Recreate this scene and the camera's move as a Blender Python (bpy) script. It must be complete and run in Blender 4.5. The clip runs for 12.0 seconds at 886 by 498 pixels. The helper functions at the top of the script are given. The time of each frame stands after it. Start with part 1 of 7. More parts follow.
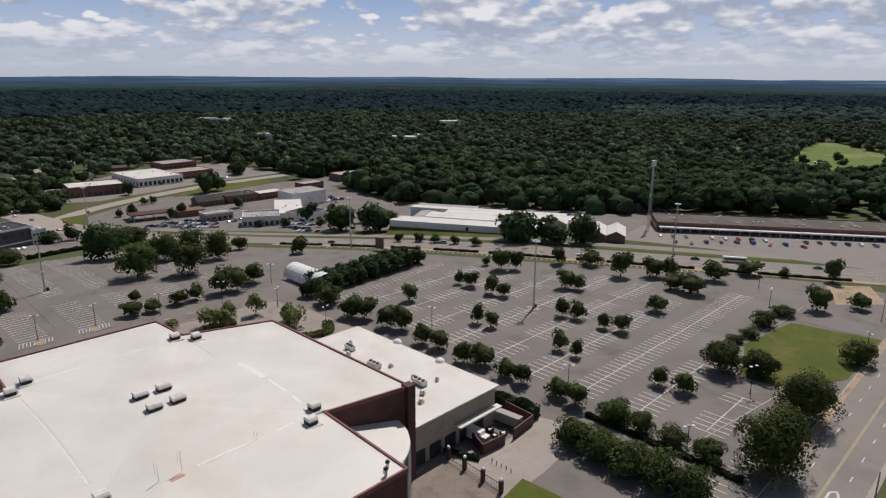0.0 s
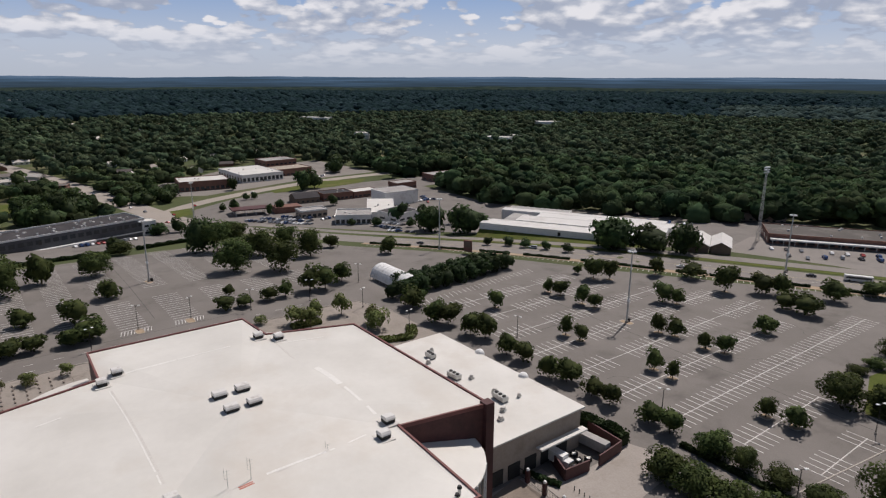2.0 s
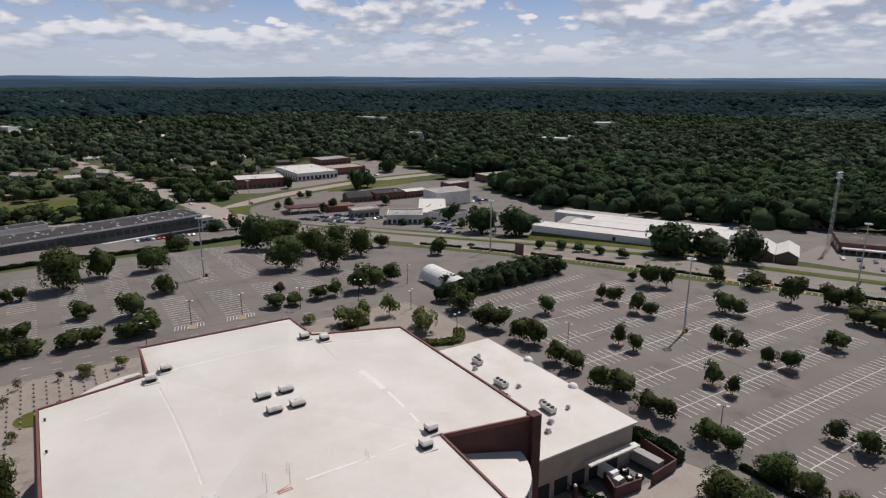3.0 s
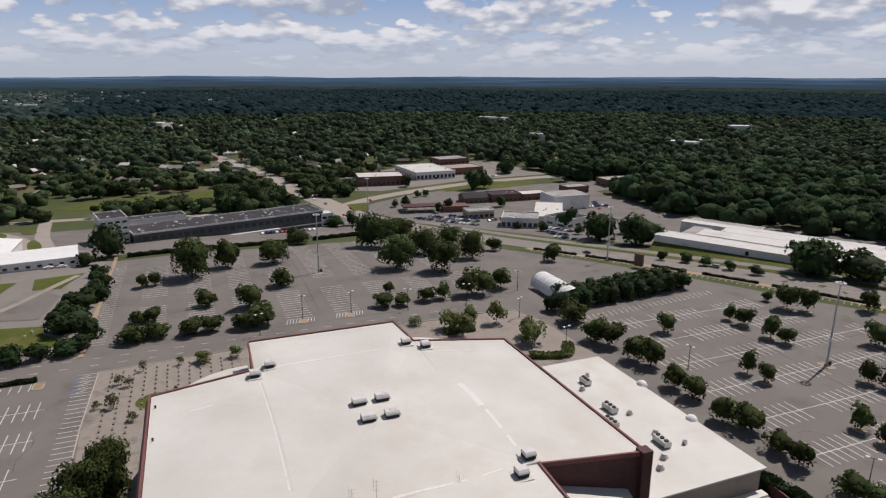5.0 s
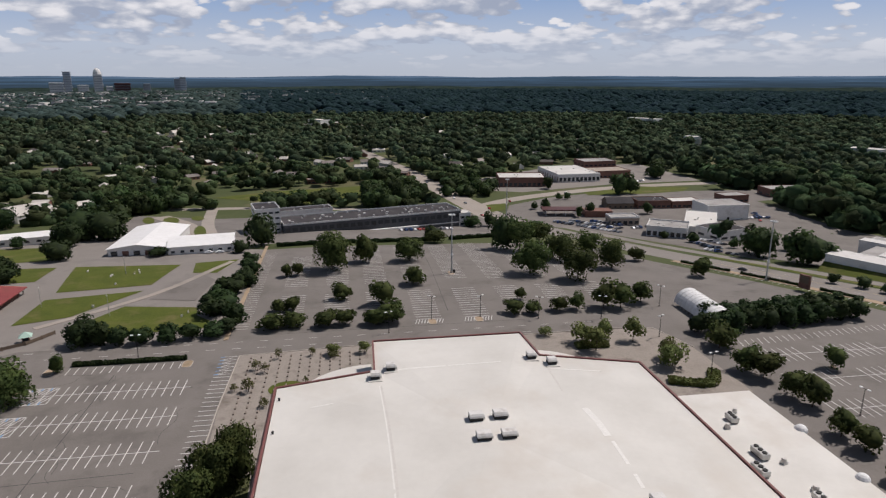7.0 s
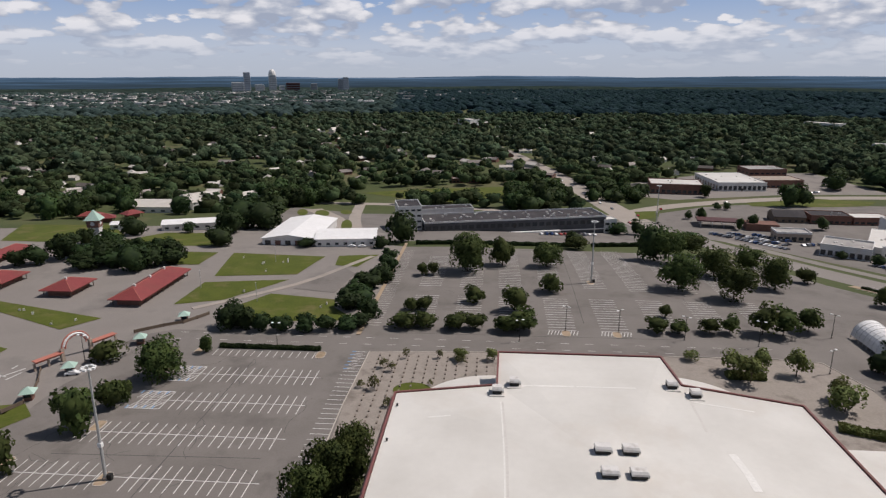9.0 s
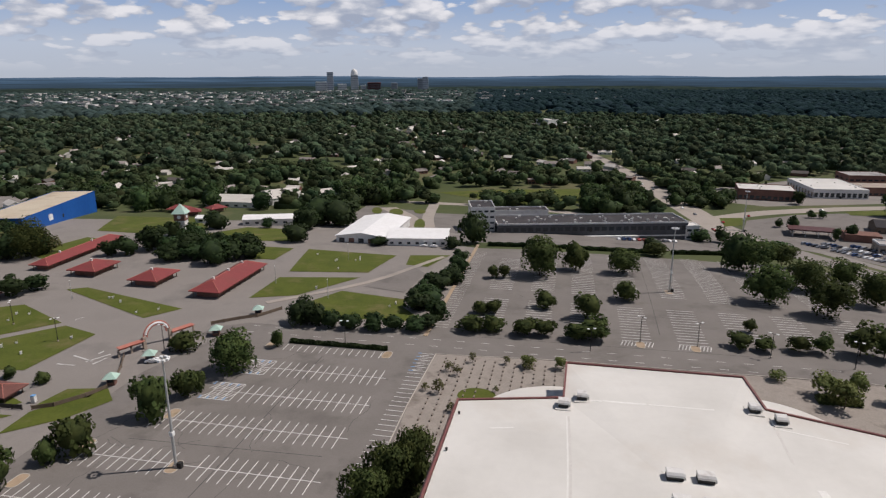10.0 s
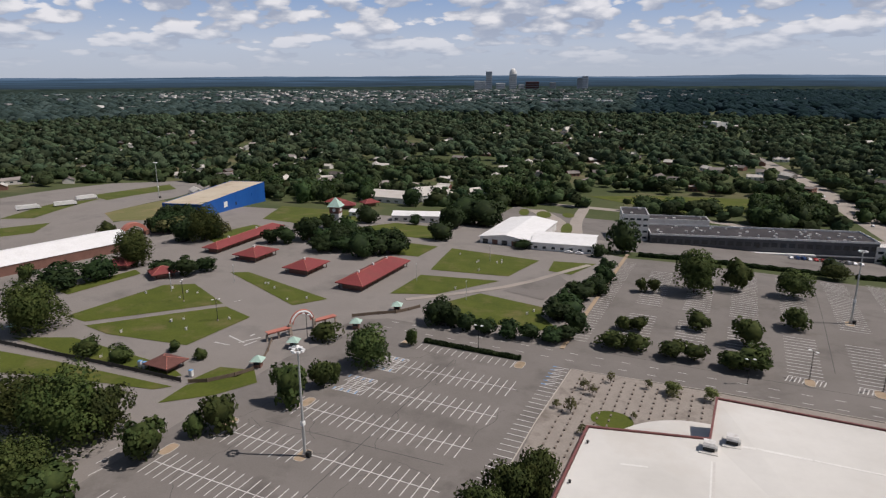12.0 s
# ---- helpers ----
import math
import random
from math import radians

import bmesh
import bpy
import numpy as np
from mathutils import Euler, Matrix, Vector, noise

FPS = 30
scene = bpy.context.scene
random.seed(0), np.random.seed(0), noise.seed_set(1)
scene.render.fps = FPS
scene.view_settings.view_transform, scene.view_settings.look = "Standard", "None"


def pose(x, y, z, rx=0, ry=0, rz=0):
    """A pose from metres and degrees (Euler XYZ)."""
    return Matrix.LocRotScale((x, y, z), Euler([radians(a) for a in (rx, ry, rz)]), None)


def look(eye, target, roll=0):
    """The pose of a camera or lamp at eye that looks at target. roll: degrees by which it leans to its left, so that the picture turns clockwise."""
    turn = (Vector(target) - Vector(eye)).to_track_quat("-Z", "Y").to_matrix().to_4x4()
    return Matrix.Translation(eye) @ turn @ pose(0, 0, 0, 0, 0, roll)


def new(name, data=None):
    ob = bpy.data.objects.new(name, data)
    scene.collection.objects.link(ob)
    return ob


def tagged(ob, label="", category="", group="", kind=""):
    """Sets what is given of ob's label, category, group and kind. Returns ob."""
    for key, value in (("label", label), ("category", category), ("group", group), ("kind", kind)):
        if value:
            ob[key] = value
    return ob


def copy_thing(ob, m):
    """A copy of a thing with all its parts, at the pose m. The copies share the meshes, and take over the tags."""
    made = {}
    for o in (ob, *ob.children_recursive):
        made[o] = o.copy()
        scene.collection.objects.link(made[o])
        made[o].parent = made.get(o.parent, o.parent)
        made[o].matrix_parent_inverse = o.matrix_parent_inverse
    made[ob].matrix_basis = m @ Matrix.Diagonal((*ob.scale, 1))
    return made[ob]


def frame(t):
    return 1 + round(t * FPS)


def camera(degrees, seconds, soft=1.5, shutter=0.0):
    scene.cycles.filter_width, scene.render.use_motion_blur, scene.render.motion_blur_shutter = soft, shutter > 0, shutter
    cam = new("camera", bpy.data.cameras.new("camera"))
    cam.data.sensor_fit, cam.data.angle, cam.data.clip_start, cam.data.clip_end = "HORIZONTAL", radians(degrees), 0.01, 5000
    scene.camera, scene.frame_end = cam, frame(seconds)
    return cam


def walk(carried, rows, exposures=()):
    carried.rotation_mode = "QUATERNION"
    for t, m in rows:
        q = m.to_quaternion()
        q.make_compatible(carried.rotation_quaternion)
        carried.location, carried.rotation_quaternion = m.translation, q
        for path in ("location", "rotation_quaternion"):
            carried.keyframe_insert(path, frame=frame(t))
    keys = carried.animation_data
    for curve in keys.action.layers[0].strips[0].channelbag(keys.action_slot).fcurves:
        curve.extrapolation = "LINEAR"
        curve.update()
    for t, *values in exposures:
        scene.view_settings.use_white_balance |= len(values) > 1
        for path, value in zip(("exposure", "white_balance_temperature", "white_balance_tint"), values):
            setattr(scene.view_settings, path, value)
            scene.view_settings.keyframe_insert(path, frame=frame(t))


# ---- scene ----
cam = camera(69.3, 12.0, soft=1.2, shutter=0.3)
# seconds, x, y, z, pitch, roll, yaw
ROWS = [
    (0.0, 0.0, -0.0, 96.0, -15.18, 0.337, -45.499),
    (0.5, 1.817, 1.111, 96.047, -15.208, 0.261, -43.166),
    (1.0, 3.507, 2.321, 96.007, -15.203, 0.211, -41.186),
    (1.5, 5.181, 3.633, 96.007, -15.206, 0.205, -39.209),
    (2.0, 6.769, 4.933, 96.004, -15.215, 0.191, -37.008),
    (2.5, 8.405, 6.409, 95.907, -15.222, 0.191, -34.615),
    (4.5, 14.408, 12.589, 95.701, -15.204, 0.129, -24.415),
    (5.0, 15.796, 14.19, 95.773, -15.233, 0.104, -21.459),
    (5.5, 16.973, 15.701, 95.851, -15.255, 0.081, -18.239),
    (6.0, 18.186, 17.532, 95.826, -15.268, 0.045, -15.151),
    (6.5, 19.326, 19.219, 95.816, -15.277, -0.013, -11.925),
    (7.0, 20.394, 21.188, 95.715, -15.284, -0.023, -8.576),
    (9.0, 23.61, 29.531, 95.181, -15.246, -0.103, 4.606),
    (9.5, 24.184, 31.535, 95.185, -15.256, -0.136, 8.046),
    (10.0, 24.618, 33.662, 95.257, -15.272, -0.16, 11.476),
    (10.5, 24.868, 35.712, 95.259, -15.279, -0.18, 14.918),
    (11.0, 25.143, 37.727, 95.208, -15.266, -0.184, 18.44),
    (11.5, 25.19, 39.773, 95.297, -15.276, -0.197, 21.934),
    (12.0, 25.308, 41.626, 95.438, -15.289, -0.221, 25.171),
]
walk(cam, [(t, pose(x, y, z, 90 + pitch, 0, yaw) @ pose(0, 0, 0, 0, 0, roll)) for t, x, y, z, pitch, roll, yaw in ROWS],
     [(0.0, 0.0, 6430, 15), (12.0, 0.0, 6430, 15)])

# ---- daylight ----
SUN_DIR = Vector((18.2, 7.0, 30.0)).normalized()     # towards the sun
sun_data = bpy.data.lights.new("sun", "SUN")
sun_data.energy, sun_data.angle, sun_data.color = 3.74, radians(0.5), (1.0, 0.945, 0.87)
sun_lamp = new("sun", sun_data)
sun_lamp.matrix_world = look((0, 0, 600), tuple(Vector((0, 0, 600)) - SUN_DIR))

world = bpy.data.worlds.new("day")
scene.world = world
world.use_nodes = True
wt = world.node_tree
wt.nodes.clear()


def wnode(kind):
    return wt.nodes.new(kind)


def wmath(op, a, b=None, clamp=False):
    n = wt.nodes.new("ShaderNodeMath")
    n.operation, n.use_clamp = op, clamp
    for i, v in enumerate((a, b)):
        if v is None:
            continue
        if isinstance(v, (int, float)):
            n.inputs[i].default_value = v
        else:
            wt.links.new(v, n.inputs[i])
    return n.outputs[0]


def wramp(fac, stops):
    n = wt.nodes.new("ShaderNodeValToRGB")
    el = n.color_ramp.elements
    while len(el) < len(stops):
        el.new(0.5)
    for e, (p, c) in zip(el, stops):
        e.position, e.color = p, (*c, 1)
    wt.links.new(fac, n.inputs[0])
    return n.outputs[0]


def wmix(fac, a, b, blend="MIX"):
    n = wt.nodes.new("ShaderNodeMix")
    n.data_type, n.blend_type = "RGBA", blend
    for sock, v in ((n.inputs[0], fac), (n.inputs[6], a), (n.inputs[7], b)):
        if isinstance(v, (int, float)):
            sock.default_value = v
        elif isinstance(v, tuple):
            sock.default_value = (*v, 1)
        else:
            wt.links.new(v, sock)
    return n.outputs[2]


sky = wnode("ShaderNodeTexSky")
sky.sky_type, sky.sun_disc, sky.altitude, sky.air_density, sky.dust_density, sky.ozone_density = "NISHITA", False, 300.0, 1.0, 1.6, 1.0
sky.sun_elevation = math.asin(SUN_DIR.z)
sky.sun_rotation = math.atan2(SUN_DIR.x, SUN_DIR.y)
tc = wnode("ShaderNodeTexCoord")
sep = wnode("ShaderNodeSeparateXYZ")
wt.links.new(tc.outputs["Generated"], sep.inputs[0])
az = wmath("ARCTAN2", sep.outputs[0], sep.outputs[1])
el_ = wmath("ARCSINE", sep.outputs[2])


def cloud_density(lift):
    """Heaped clouds over bearing and height, shrinking towards the horizon."""
    u = wmath("MULTIPLY", az, 8.5)
    v = wmath("MULTIPLY", wmath("LOGARITHM", wmath("ADD", wmath("MAXIMUM", el_, 0.0), 0.06 + lift), math.e), 2.9)
    comb = wnode("ShaderNodeCombineXYZ")
    wt.links.new(u, comb.inputs[0])
    wt.links.new(v, comb.inputs[1])
    comb.inputs[2].default_value = 5.3
    n = wnode("ShaderNodeTexNoise")
    n.inputs["Scale"].default_value, n.inputs["Detail"].default_value, n.inputs["Roughness"].default_value = 1.0, 9.0, 0.56
    n.inputs["Distortion"].default_value = 0.1
    wt.links.new(comb.outputs[0], n.inputs["Vector"])
    total = n.outputs[0]
    for scale, amount in ((2.4, 0.26), (6.0, 0.13)):
        b = wnode("ShaderNodeTexVoronoi")
        b.inputs["Scale"].default_value = scale
        wt.links.new(comb.outputs[0], b.inputs["Vector"])
        total = wmath("ADD", total, wmath("MULTIPLY", wmath("SUBTRACT", 0.45, b.outputs["Distance"]), amount))
    return wmath("ADD", total, wmath("MULTIPLY", az, 0.05))


d0, d1 = cloud_density(0.0), cloud_density(0.016)
cover = wramp(d0, [(0.425, (0, 0, 0)), (0.47, (1, 1, 1))])
lit = wmath("ADD", wmath("MULTIPLY", wmath("SUBTRACT", d0, d1), 3.0), 0.38, True)
cloud_colour = wramp(lit, [(0.12, (4.3, 4.9, 6.0)), (0.42, (5.9, 6.35, 7.1)), (0.64, (8.2, 8.4, 8.7)), (0.88, (10.0, 10.0, 10.0))])
haze = wramp(el_, [(0.0, (5.9, 6.6, 7.5)), (0.04, (5.9, 6.8, 8.1)), (0.11, (3.1, 4.7, 7.5)), (0.25, (1.4, 2.0, 3.2)), (0.45, (0.65, 0.95, 1.5))])
air = wmix(wramp(el_, [(0.0, (0.9, 0.9, 0.9)), (0.25, (0.88, 0.88, 0.88)), (0.7, (0.82, 0.82, 0.82))]), sky.outputs[0], haze)
seen_cover = wmath("MULTIPLY", cover, wramp(el_, [(0.004, (0, 0, 0)), (0.03, (0.4, 0.4, 0.4)), (0.07, (0.92, 0.92, 0.92)), (0.2, (0.85, 0.85, 0.85)), (0.42, (0.08, 0.08, 0.08))]))
full = wmix(seen_cover, air, cloud_colour)
bg = wnode("ShaderNodeBackground")
bg.inputs[1].default_value = 0.08
wt.links.new(full, bg.inputs[0])
wout = wnode("ShaderNodeOutputWorld")
wt.links.new(bg.outputs[0], wout.inputs[0])

# ---- materials ----


def material(name, c1, c2, scale=0.3, fine=6.0, rough=0.85, metal=0.0, bump=0.0, stain=None, stain_scale=0.05, island=0.0, randomness=0.0, spec=0.3, stretch=(1, 1, 1), amount=0.35):
    """A surface in two tones with broad variation, fine grain, stains and relief; sizes per metre."""
    m = bpy.data.materials.new(name)
    m.use_nodes = True
    nt = m.node_tree
    p = nt.nodes["Principled BSDF"]
    p.inputs["Roughness"].default_value, p.inputs["Metallic"].default_value = rough, metal
    p.inputs["Specular IOR Level"].default_value = spec

    def tex(s, detail=4.0, w=0.6):
        n = nt.nodes.new("ShaderNodeTexNoise")
        n.inputs["Scale"].default_value, n.inputs["Detail"].default_value, n.inputs["Roughness"].default_value = s, detail, w
        nt.links.new(mapped, n.inputs["Vector"])
        return n.outputs[0]

    def ramp(f, a, b):
        n = nt.nodes.new("ShaderNodeMapRange")
        n.inputs[1].default_value, n.inputs[2].default_value = a, b
        nt.links.new(f, n.inputs[0])
        return n.outputs[0]

    def mix(f, a, b, blend="MIX"):
        n = nt.nodes.new("ShaderNodeMix")
        n.data_type, n.blend_type = "RGBA", blend
        for sock, v in ((n.inputs[0], f), (n.inputs[6], a), (n.inputs[7], b)):
            if isinstance(v, (int, float)):
                sock.default_value = v
            elif isinstance(v, tuple):
                sock.default_value = (*v, 1)
            else:
                nt.links.new(v, sock)
        return n.outputs[2]

    geo = nt.nodes.new("ShaderNodeNewGeometry")
    mp = nt.nodes.new("ShaderNodeMapping")
    mp.inputs["Scale"].default_value = stretch
    nt.links.new(geo.outputs["Position"], mp.inputs["Vector"])
    mapped = mp.outputs[0]
    col = mix(ramp(tex(scale), 0.32, 0.68), c1, c2)
    if fine:
        grain = ramp(tex(fine, 3.0, 0.7), 0.25, 0.75)
        col = mix(amount, col, mix(grain, tuple(0.72 * c for c in c1), tuple(min(1, 1.18 * c) for c in c2)))
    if stain:
        col = mix(ramp(tex(stain_scale, 6.0, 0.65), 0.52, 0.72), col, stain)
    if island or randomness:
        hsv = nt.nodes.new("ShaderNodeHueSaturation")
        if island:
            src, amount = geo.outputs["Random Per Island"], island
        else:
            oi = nt.nodes.new("ShaderNodeObjectInfo")
            src, amount = oi.outputs["Random"], randomness
        mr = nt.nodes.new("ShaderNodeMapRange")
        mr.inputs[3].default_value, mr.inputs[4].default_value = 1 - amount, 1 + amount
        nt.links.new(src, mr.inputs[0])
        nt.links.new(mr.outputs[0], hsv.inputs["Value"])
        nt.links.new(col, hsv.inputs["Color"])
        col = hsv.outputs[0]
    nt.links.new(col, p.inputs["Base Color"])
    if bump:
        b = nt.nodes.new("ShaderNodeBump")
        b.inputs["Strength"].default_value, b.inputs["Distance"].default_value = 0.6, bump
        nt.links.new(tex(fine or 4.0, 5.0), b.inputs["Height"])
        nt.links.new(b.outputs[0], p.inputs["Normal"])
    return m


def foliage(name, dark, light, per_island=0.16, per_tree=0.25, scale=0.35, bump=None, gloss=0.2, tone=0.0):
    """Leaves: matte, a little light coming through, every clump and every tree of its own tone."""
    m = bpy.data.materials.new(name)
    m.use_nodes = True
    nt = m.node_tree
    p = nt.nodes["Principled BSDF"]
    p.inputs["Roughness"].default_value, p.inputs["Specular IOR Level"].default_value = 0.75, gloss
    geo, oi = nt.nodes.new("ShaderNodeNewGeometry"), nt.nodes.new("ShaderNodeObjectInfo")
    n = nt.nodes.new("ShaderNodeTexNoise")
    n.inputs["Scale"].default_value, n.inputs["Detail"].default_value = scale, 5.0
    nt.links.new(geo.outputs["Position"], n.inputs["Vector"])
    mr = nt.nodes.new("ShaderNodeMapRange")
    mr.inputs[1].default_value, mr.inputs[2].default_value = 0.35, 0.65
    nt.links.new(n.outputs[0], mr.inputs[0])
    mx = nt.nodes.new("ShaderNodeMix")
    mx.data_type = "RGBA"
    mx.inputs[6].default_value, mx.inputs[7].default_value = (*dark, 1), (*light, 1)
    nt.links.new(mr.outputs[0], mx.inputs[0])
    col = mx.outputs[2]
    sources = [(geo.outputs["Random Per Island"], per_island, 0.008), (oi.outputs["Random"], per_tree, 0.018)]
    if tone:
        at = nt.nodes.new("ShaderNodeAttribute")
        at.attribute_name = "tone"
        sources.append((at.outputs["Fac"], tone, 0.022))
    for src, amount, hue in sources:
        hsv = nt.nodes.new("ShaderNodeHueSaturation")
        for sock, a, b in (("Value", 1 - amount, 1 + amount), ("Hue", 0.5 - hue, 0.5 + hue)):
            r = nt.nodes.new("ShaderNodeMapRange")
            r.inputs[3].default_value, r.inputs[4].default_value = a, b
            nt.links.new(src, r.inputs[0])
            nt.links.new(r.outputs[0], hsv.inputs[sock])
        nt.links.new(col, hsv.inputs["Color"])
        col = hsv.outputs[0]
    nt.links.new(col, p.inputs["Base Color"])
    if bump:
        bn, bb = nt.nodes.new("ShaderNodeTexNoise"), nt.nodes.new("ShaderNodeBump")
        bn.inputs["Scale"].default_value, bn.inputs["Detail"].default_value, bn.inputs["Roughness"].default_value = bump[0], 4.0, 0.7
        bb.inputs["Strength"].default_value, bb.inputs["Distance"].default_value = 1.0, bump[1]
        nt.links.new(geo.outputs["Position"], bn.inputs["Vector"])
        nt.links.new(bn.outputs[0], bb.inputs["Height"])
        nt.links.new(bb.outputs[0], p.inputs["Normal"])
    tr = nt.nodes.new("ShaderNodeBsdfTranslucent")
    nt.links.new(col, tr.inputs[0])
    ms = nt.nodes.new("ShaderNodeMixShader")
    ms.inputs[0].default_value = 0.3
    nt.links.new(p.outputs[0], ms.inputs[1])
    nt.links.new(tr.outputs[0], ms.inputs[2])
    nt.links.new(ms.outputs[0], nt.nodes["Material Output"].inputs[0])
    return m


M_GROUND = material("ground_grass", (0.05, 0.07, 0.022), (0.085, 0.096, 0.036), 0.02, 0.9, 0.95, stain=(0.17, 0.14, 0.08), stain_scale=0.011)
M_LAWN = material("lawn", (0.058, 0.078, 0.009), (0.098, 0.114, 0.016), 0.09, 1.3, 0.95, stain=(0.15, 0.125, 0.05), stain_scale=0.07, bump=0.05)
M_GOLF = material("fairway", (0.085, 0.135, 0.022), (0.125, 0.175, 0.036), 0.03, 0.8, 0.95, stain=(0.3, 0.27, 0.14), stain_scale=0.012)
M_FIELD = material("rough_field", (0.13, 0.14, 0.045), (0.19, 0.17, 0.075), 0.03, 0.8, 0.95, stain=(0.28, 0.2, 0.11), stain_scale=0.04)
M_ASPHALT = material("aged_asphalt", (0.158, 0.142, 0.128), (0.212, 0.192, 0.175), 0.05, 3.0, 0.9, stain=(0.125, 0.112, 0.101), stain_scale=0.06, bump=0.01)
M_ROAD = material("road_asphalt", (0.21, 0.188, 0.17), (0.265, 0.24, 0.218), 0.03, 2.4, 0.9, stain=(0.16, 0.145, 0.132), stain_scale=0.03, stretch=(1, 1, 1))
M_ROADPALE = material("worn_pale_road", (0.31, 0.27, 0.235), (0.38, 0.335, 0.29), 0.03, 2.0, 0.9, stain=(0.24, 0.215, 0.19), stain_scale=0.03)
M_TAR = material("tar_patch", (0.07, 0.066, 0.062), (0.1, 0.095, 0.09), 0.2, 3.0, 0.85)
M_CONCRETE = material("concrete", (0.3, 0.265, 0.235), (0.37, 0.33, 0.295), 0.08, 2.0, 0.9, stain=(0.25, 0.215, 0.18), stain_scale=0.1)
M_BROWNPAVE = material("brown_stained_paving", (0.2, 0.165, 0.135), (0.26, 0.215, 0.18), 0.1, 2.0, 0.9, stain=(0.13, 0.105, 0.085), stain_scale=0.12)
M_DIRT = material("tan_bare_earth", (0.33, 0.245, 0.165), (0.42, 0.32, 0.22), 0.1, 2.5, 0.95, stain=(0.2, 0.16, 0.1), stain_scale=0.15)
M_PAINT = material("white_line_paint", (0.56, 0.545, 0.515), (0.72, 0.7, 0.67), 0.4, 5.0, 0.75, stain=(0.36, 0.34, 0.32), stain_scale=0.5)
M_WORNPAINT = material("worn_line_paint", (0.46, 0.445, 0.42), (0.6, 0.585, 0.56), 0.4, 5.0, 0.75, stain=(0.24, 0.22, 0.2), stain_scale=0.3)
M_YELLOW = material("yellow_line_paint", (0.4, 0.34, 0.2), (0.5, 0.42, 0.25), 0.4, 4.0, 0.75)
M_BLUEPAINT = material("blue_line_paint", (0.12, 0.28, 0.52), (0.2, 0.38, 0.62), 0.5, 4.0, 0.75)
M_KERB = material("kerb_concrete", (0.4, 0.36, 0.31), (0.5, 0.45, 0.4), 0.3, 3.0, 0.9)
M_ROOFWHITE = material("white_membrane_roof", (0.575, 0.553, 0.508), (0.685, 0.662, 0.615), 0.045, 0.7, 0.55, stain=(0.56, 0.515, 0.455), stain_scale=0.028, bump=0.002, spec=0.4, amount=0.07)
M_SEAM = material("roof_seam_patch", (0.71, 0.69, 0.645), (0.79, 0.77, 0.73), 0.3, 2.0, 0.5)
M_SEAMGREY = material("grey_roof_seam", (0.57, 0.54, 0.5), (0.63, 0.6, 0.555), 0.3, 2.0, 0.6)
M_MAROON = material("maroon_cladding", (0.075, 0.03, 0.03), (0.11, 0.045, 0.043), 0.15, 1.5, 0.6, stain=(0.055, 0.025, 0.025), stain_scale=0.2)
M_MAROONTRIM = material("maroon_metal_trim", (0.16, 0.06, 0.055), (0.22, 0.09, 0.08), 0.2, 2.0, 0.5)
M_PINK = material("salmon_wall", (0.48, 0.27, 0.2), (0.56, 0.34, 0.26), 0.1, 1.5, 0.8)
M_TAN = material("tan_wall_panels", (0.33, 0.27, 0.22), (0.4, 0.335, 0.275), 0.12, 1.5, 0.8, stain=(0.26, 0.21, 0.17), stain_scale=0.2)
M_METAL = material("galvanised_metal", (0.45, 0.45, 0.44), (0.6, 0.6, 0.58), 0.8, 5.0, 0.45, metal=0.6, stain=(0.3, 0.28, 0.25), stain_scale=0.8)
M_UNIT = material("pale_unit_casing", (0.6, 0.58, 0.55), (0.72, 0.7, 0.67), 0.6, 4.0, 0.5, stain=(0.42, 0.38, 0.34), stain_scale=0.5)
M_DARK = material("dark_void", (0.02, 0.02, 0.02), (0.035, 0.033, 0.03), 0.5, 3.0, 0.7)
M_GLASS = material("dark_window_glass", (0.02, 0.026, 0.032), (0.04, 0.05, 0.06), 0.15, 0.8, 0.12, spec=0.6)
M_WHITE = material("white_painted_metal", (0.68, 0.67, 0.65), (0.8, 0.79, 0.77), 0.2, 2.0, 0.55, stain=(0.55, 0.53, 0.5), stain_scale=0.2)
M_TENT = material("white_tent_fabric", (0.74, 0.73, 0.71), (0.84, 0.83, 0.82), 0.2, 1.5, 0.6)
M_BARK = material("bark", (0.07, 0.05, 0.035), (0.12, 0.09, 0.065), 2.0, 9.0, 0.95, bump=0.02)
M_BRICK = material("red_brick", (0.16, 0.085, 0.066), (0.23, 0.12, 0.092), 0.2, 3.0, 0.85, stain=(0.14, 0.075, 0.06), stain_scale=0.3)
M_REDROOF = material("red_metal_roof", (0.19, 0.042, 0.042), (0.26, 0.062, 0.058), 0.1, 1.2, 0.5, stain=(0.2, 0.06, 0.05), stain_scale=0.15)
M_REDPALE = material("faded_red_paint", (0.42, 0.14, 0.1), (0.5, 0.2, 0.15), 0.2, 2.0, 0.6)
M_GREENROOF = material("pale_green_roof", (0.35, 0.5, 0.42), (0.45, 0.6, 0.52), 0.2, 2.0, 0.5)
M_BLUEWALL = material("blue_metal_cladding", (0.01, 0.075, 0.3), (0.016, 0.105, 0.38), 0.06, 1.0, 0.45, stretch=(1, 1, 0.2))
M_BEIGEROOF = material("beige_metal_roof", (0.5, 0.42, 0.31), (0.58, 0.5, 0.38), 0.05, 1.0, 0.6, stain=(0.4, 0.31, 0.21), stain_scale=0.06)
M_DARKROOF = material("dark_gravel_roof", (0.045, 0.042, 0.044), (0.075, 0.07, 0.073), 0.06, 1.5, 0.9, spec=0.1, stain=(0.11, 0.1, 0.1), stain_scale=0.08)
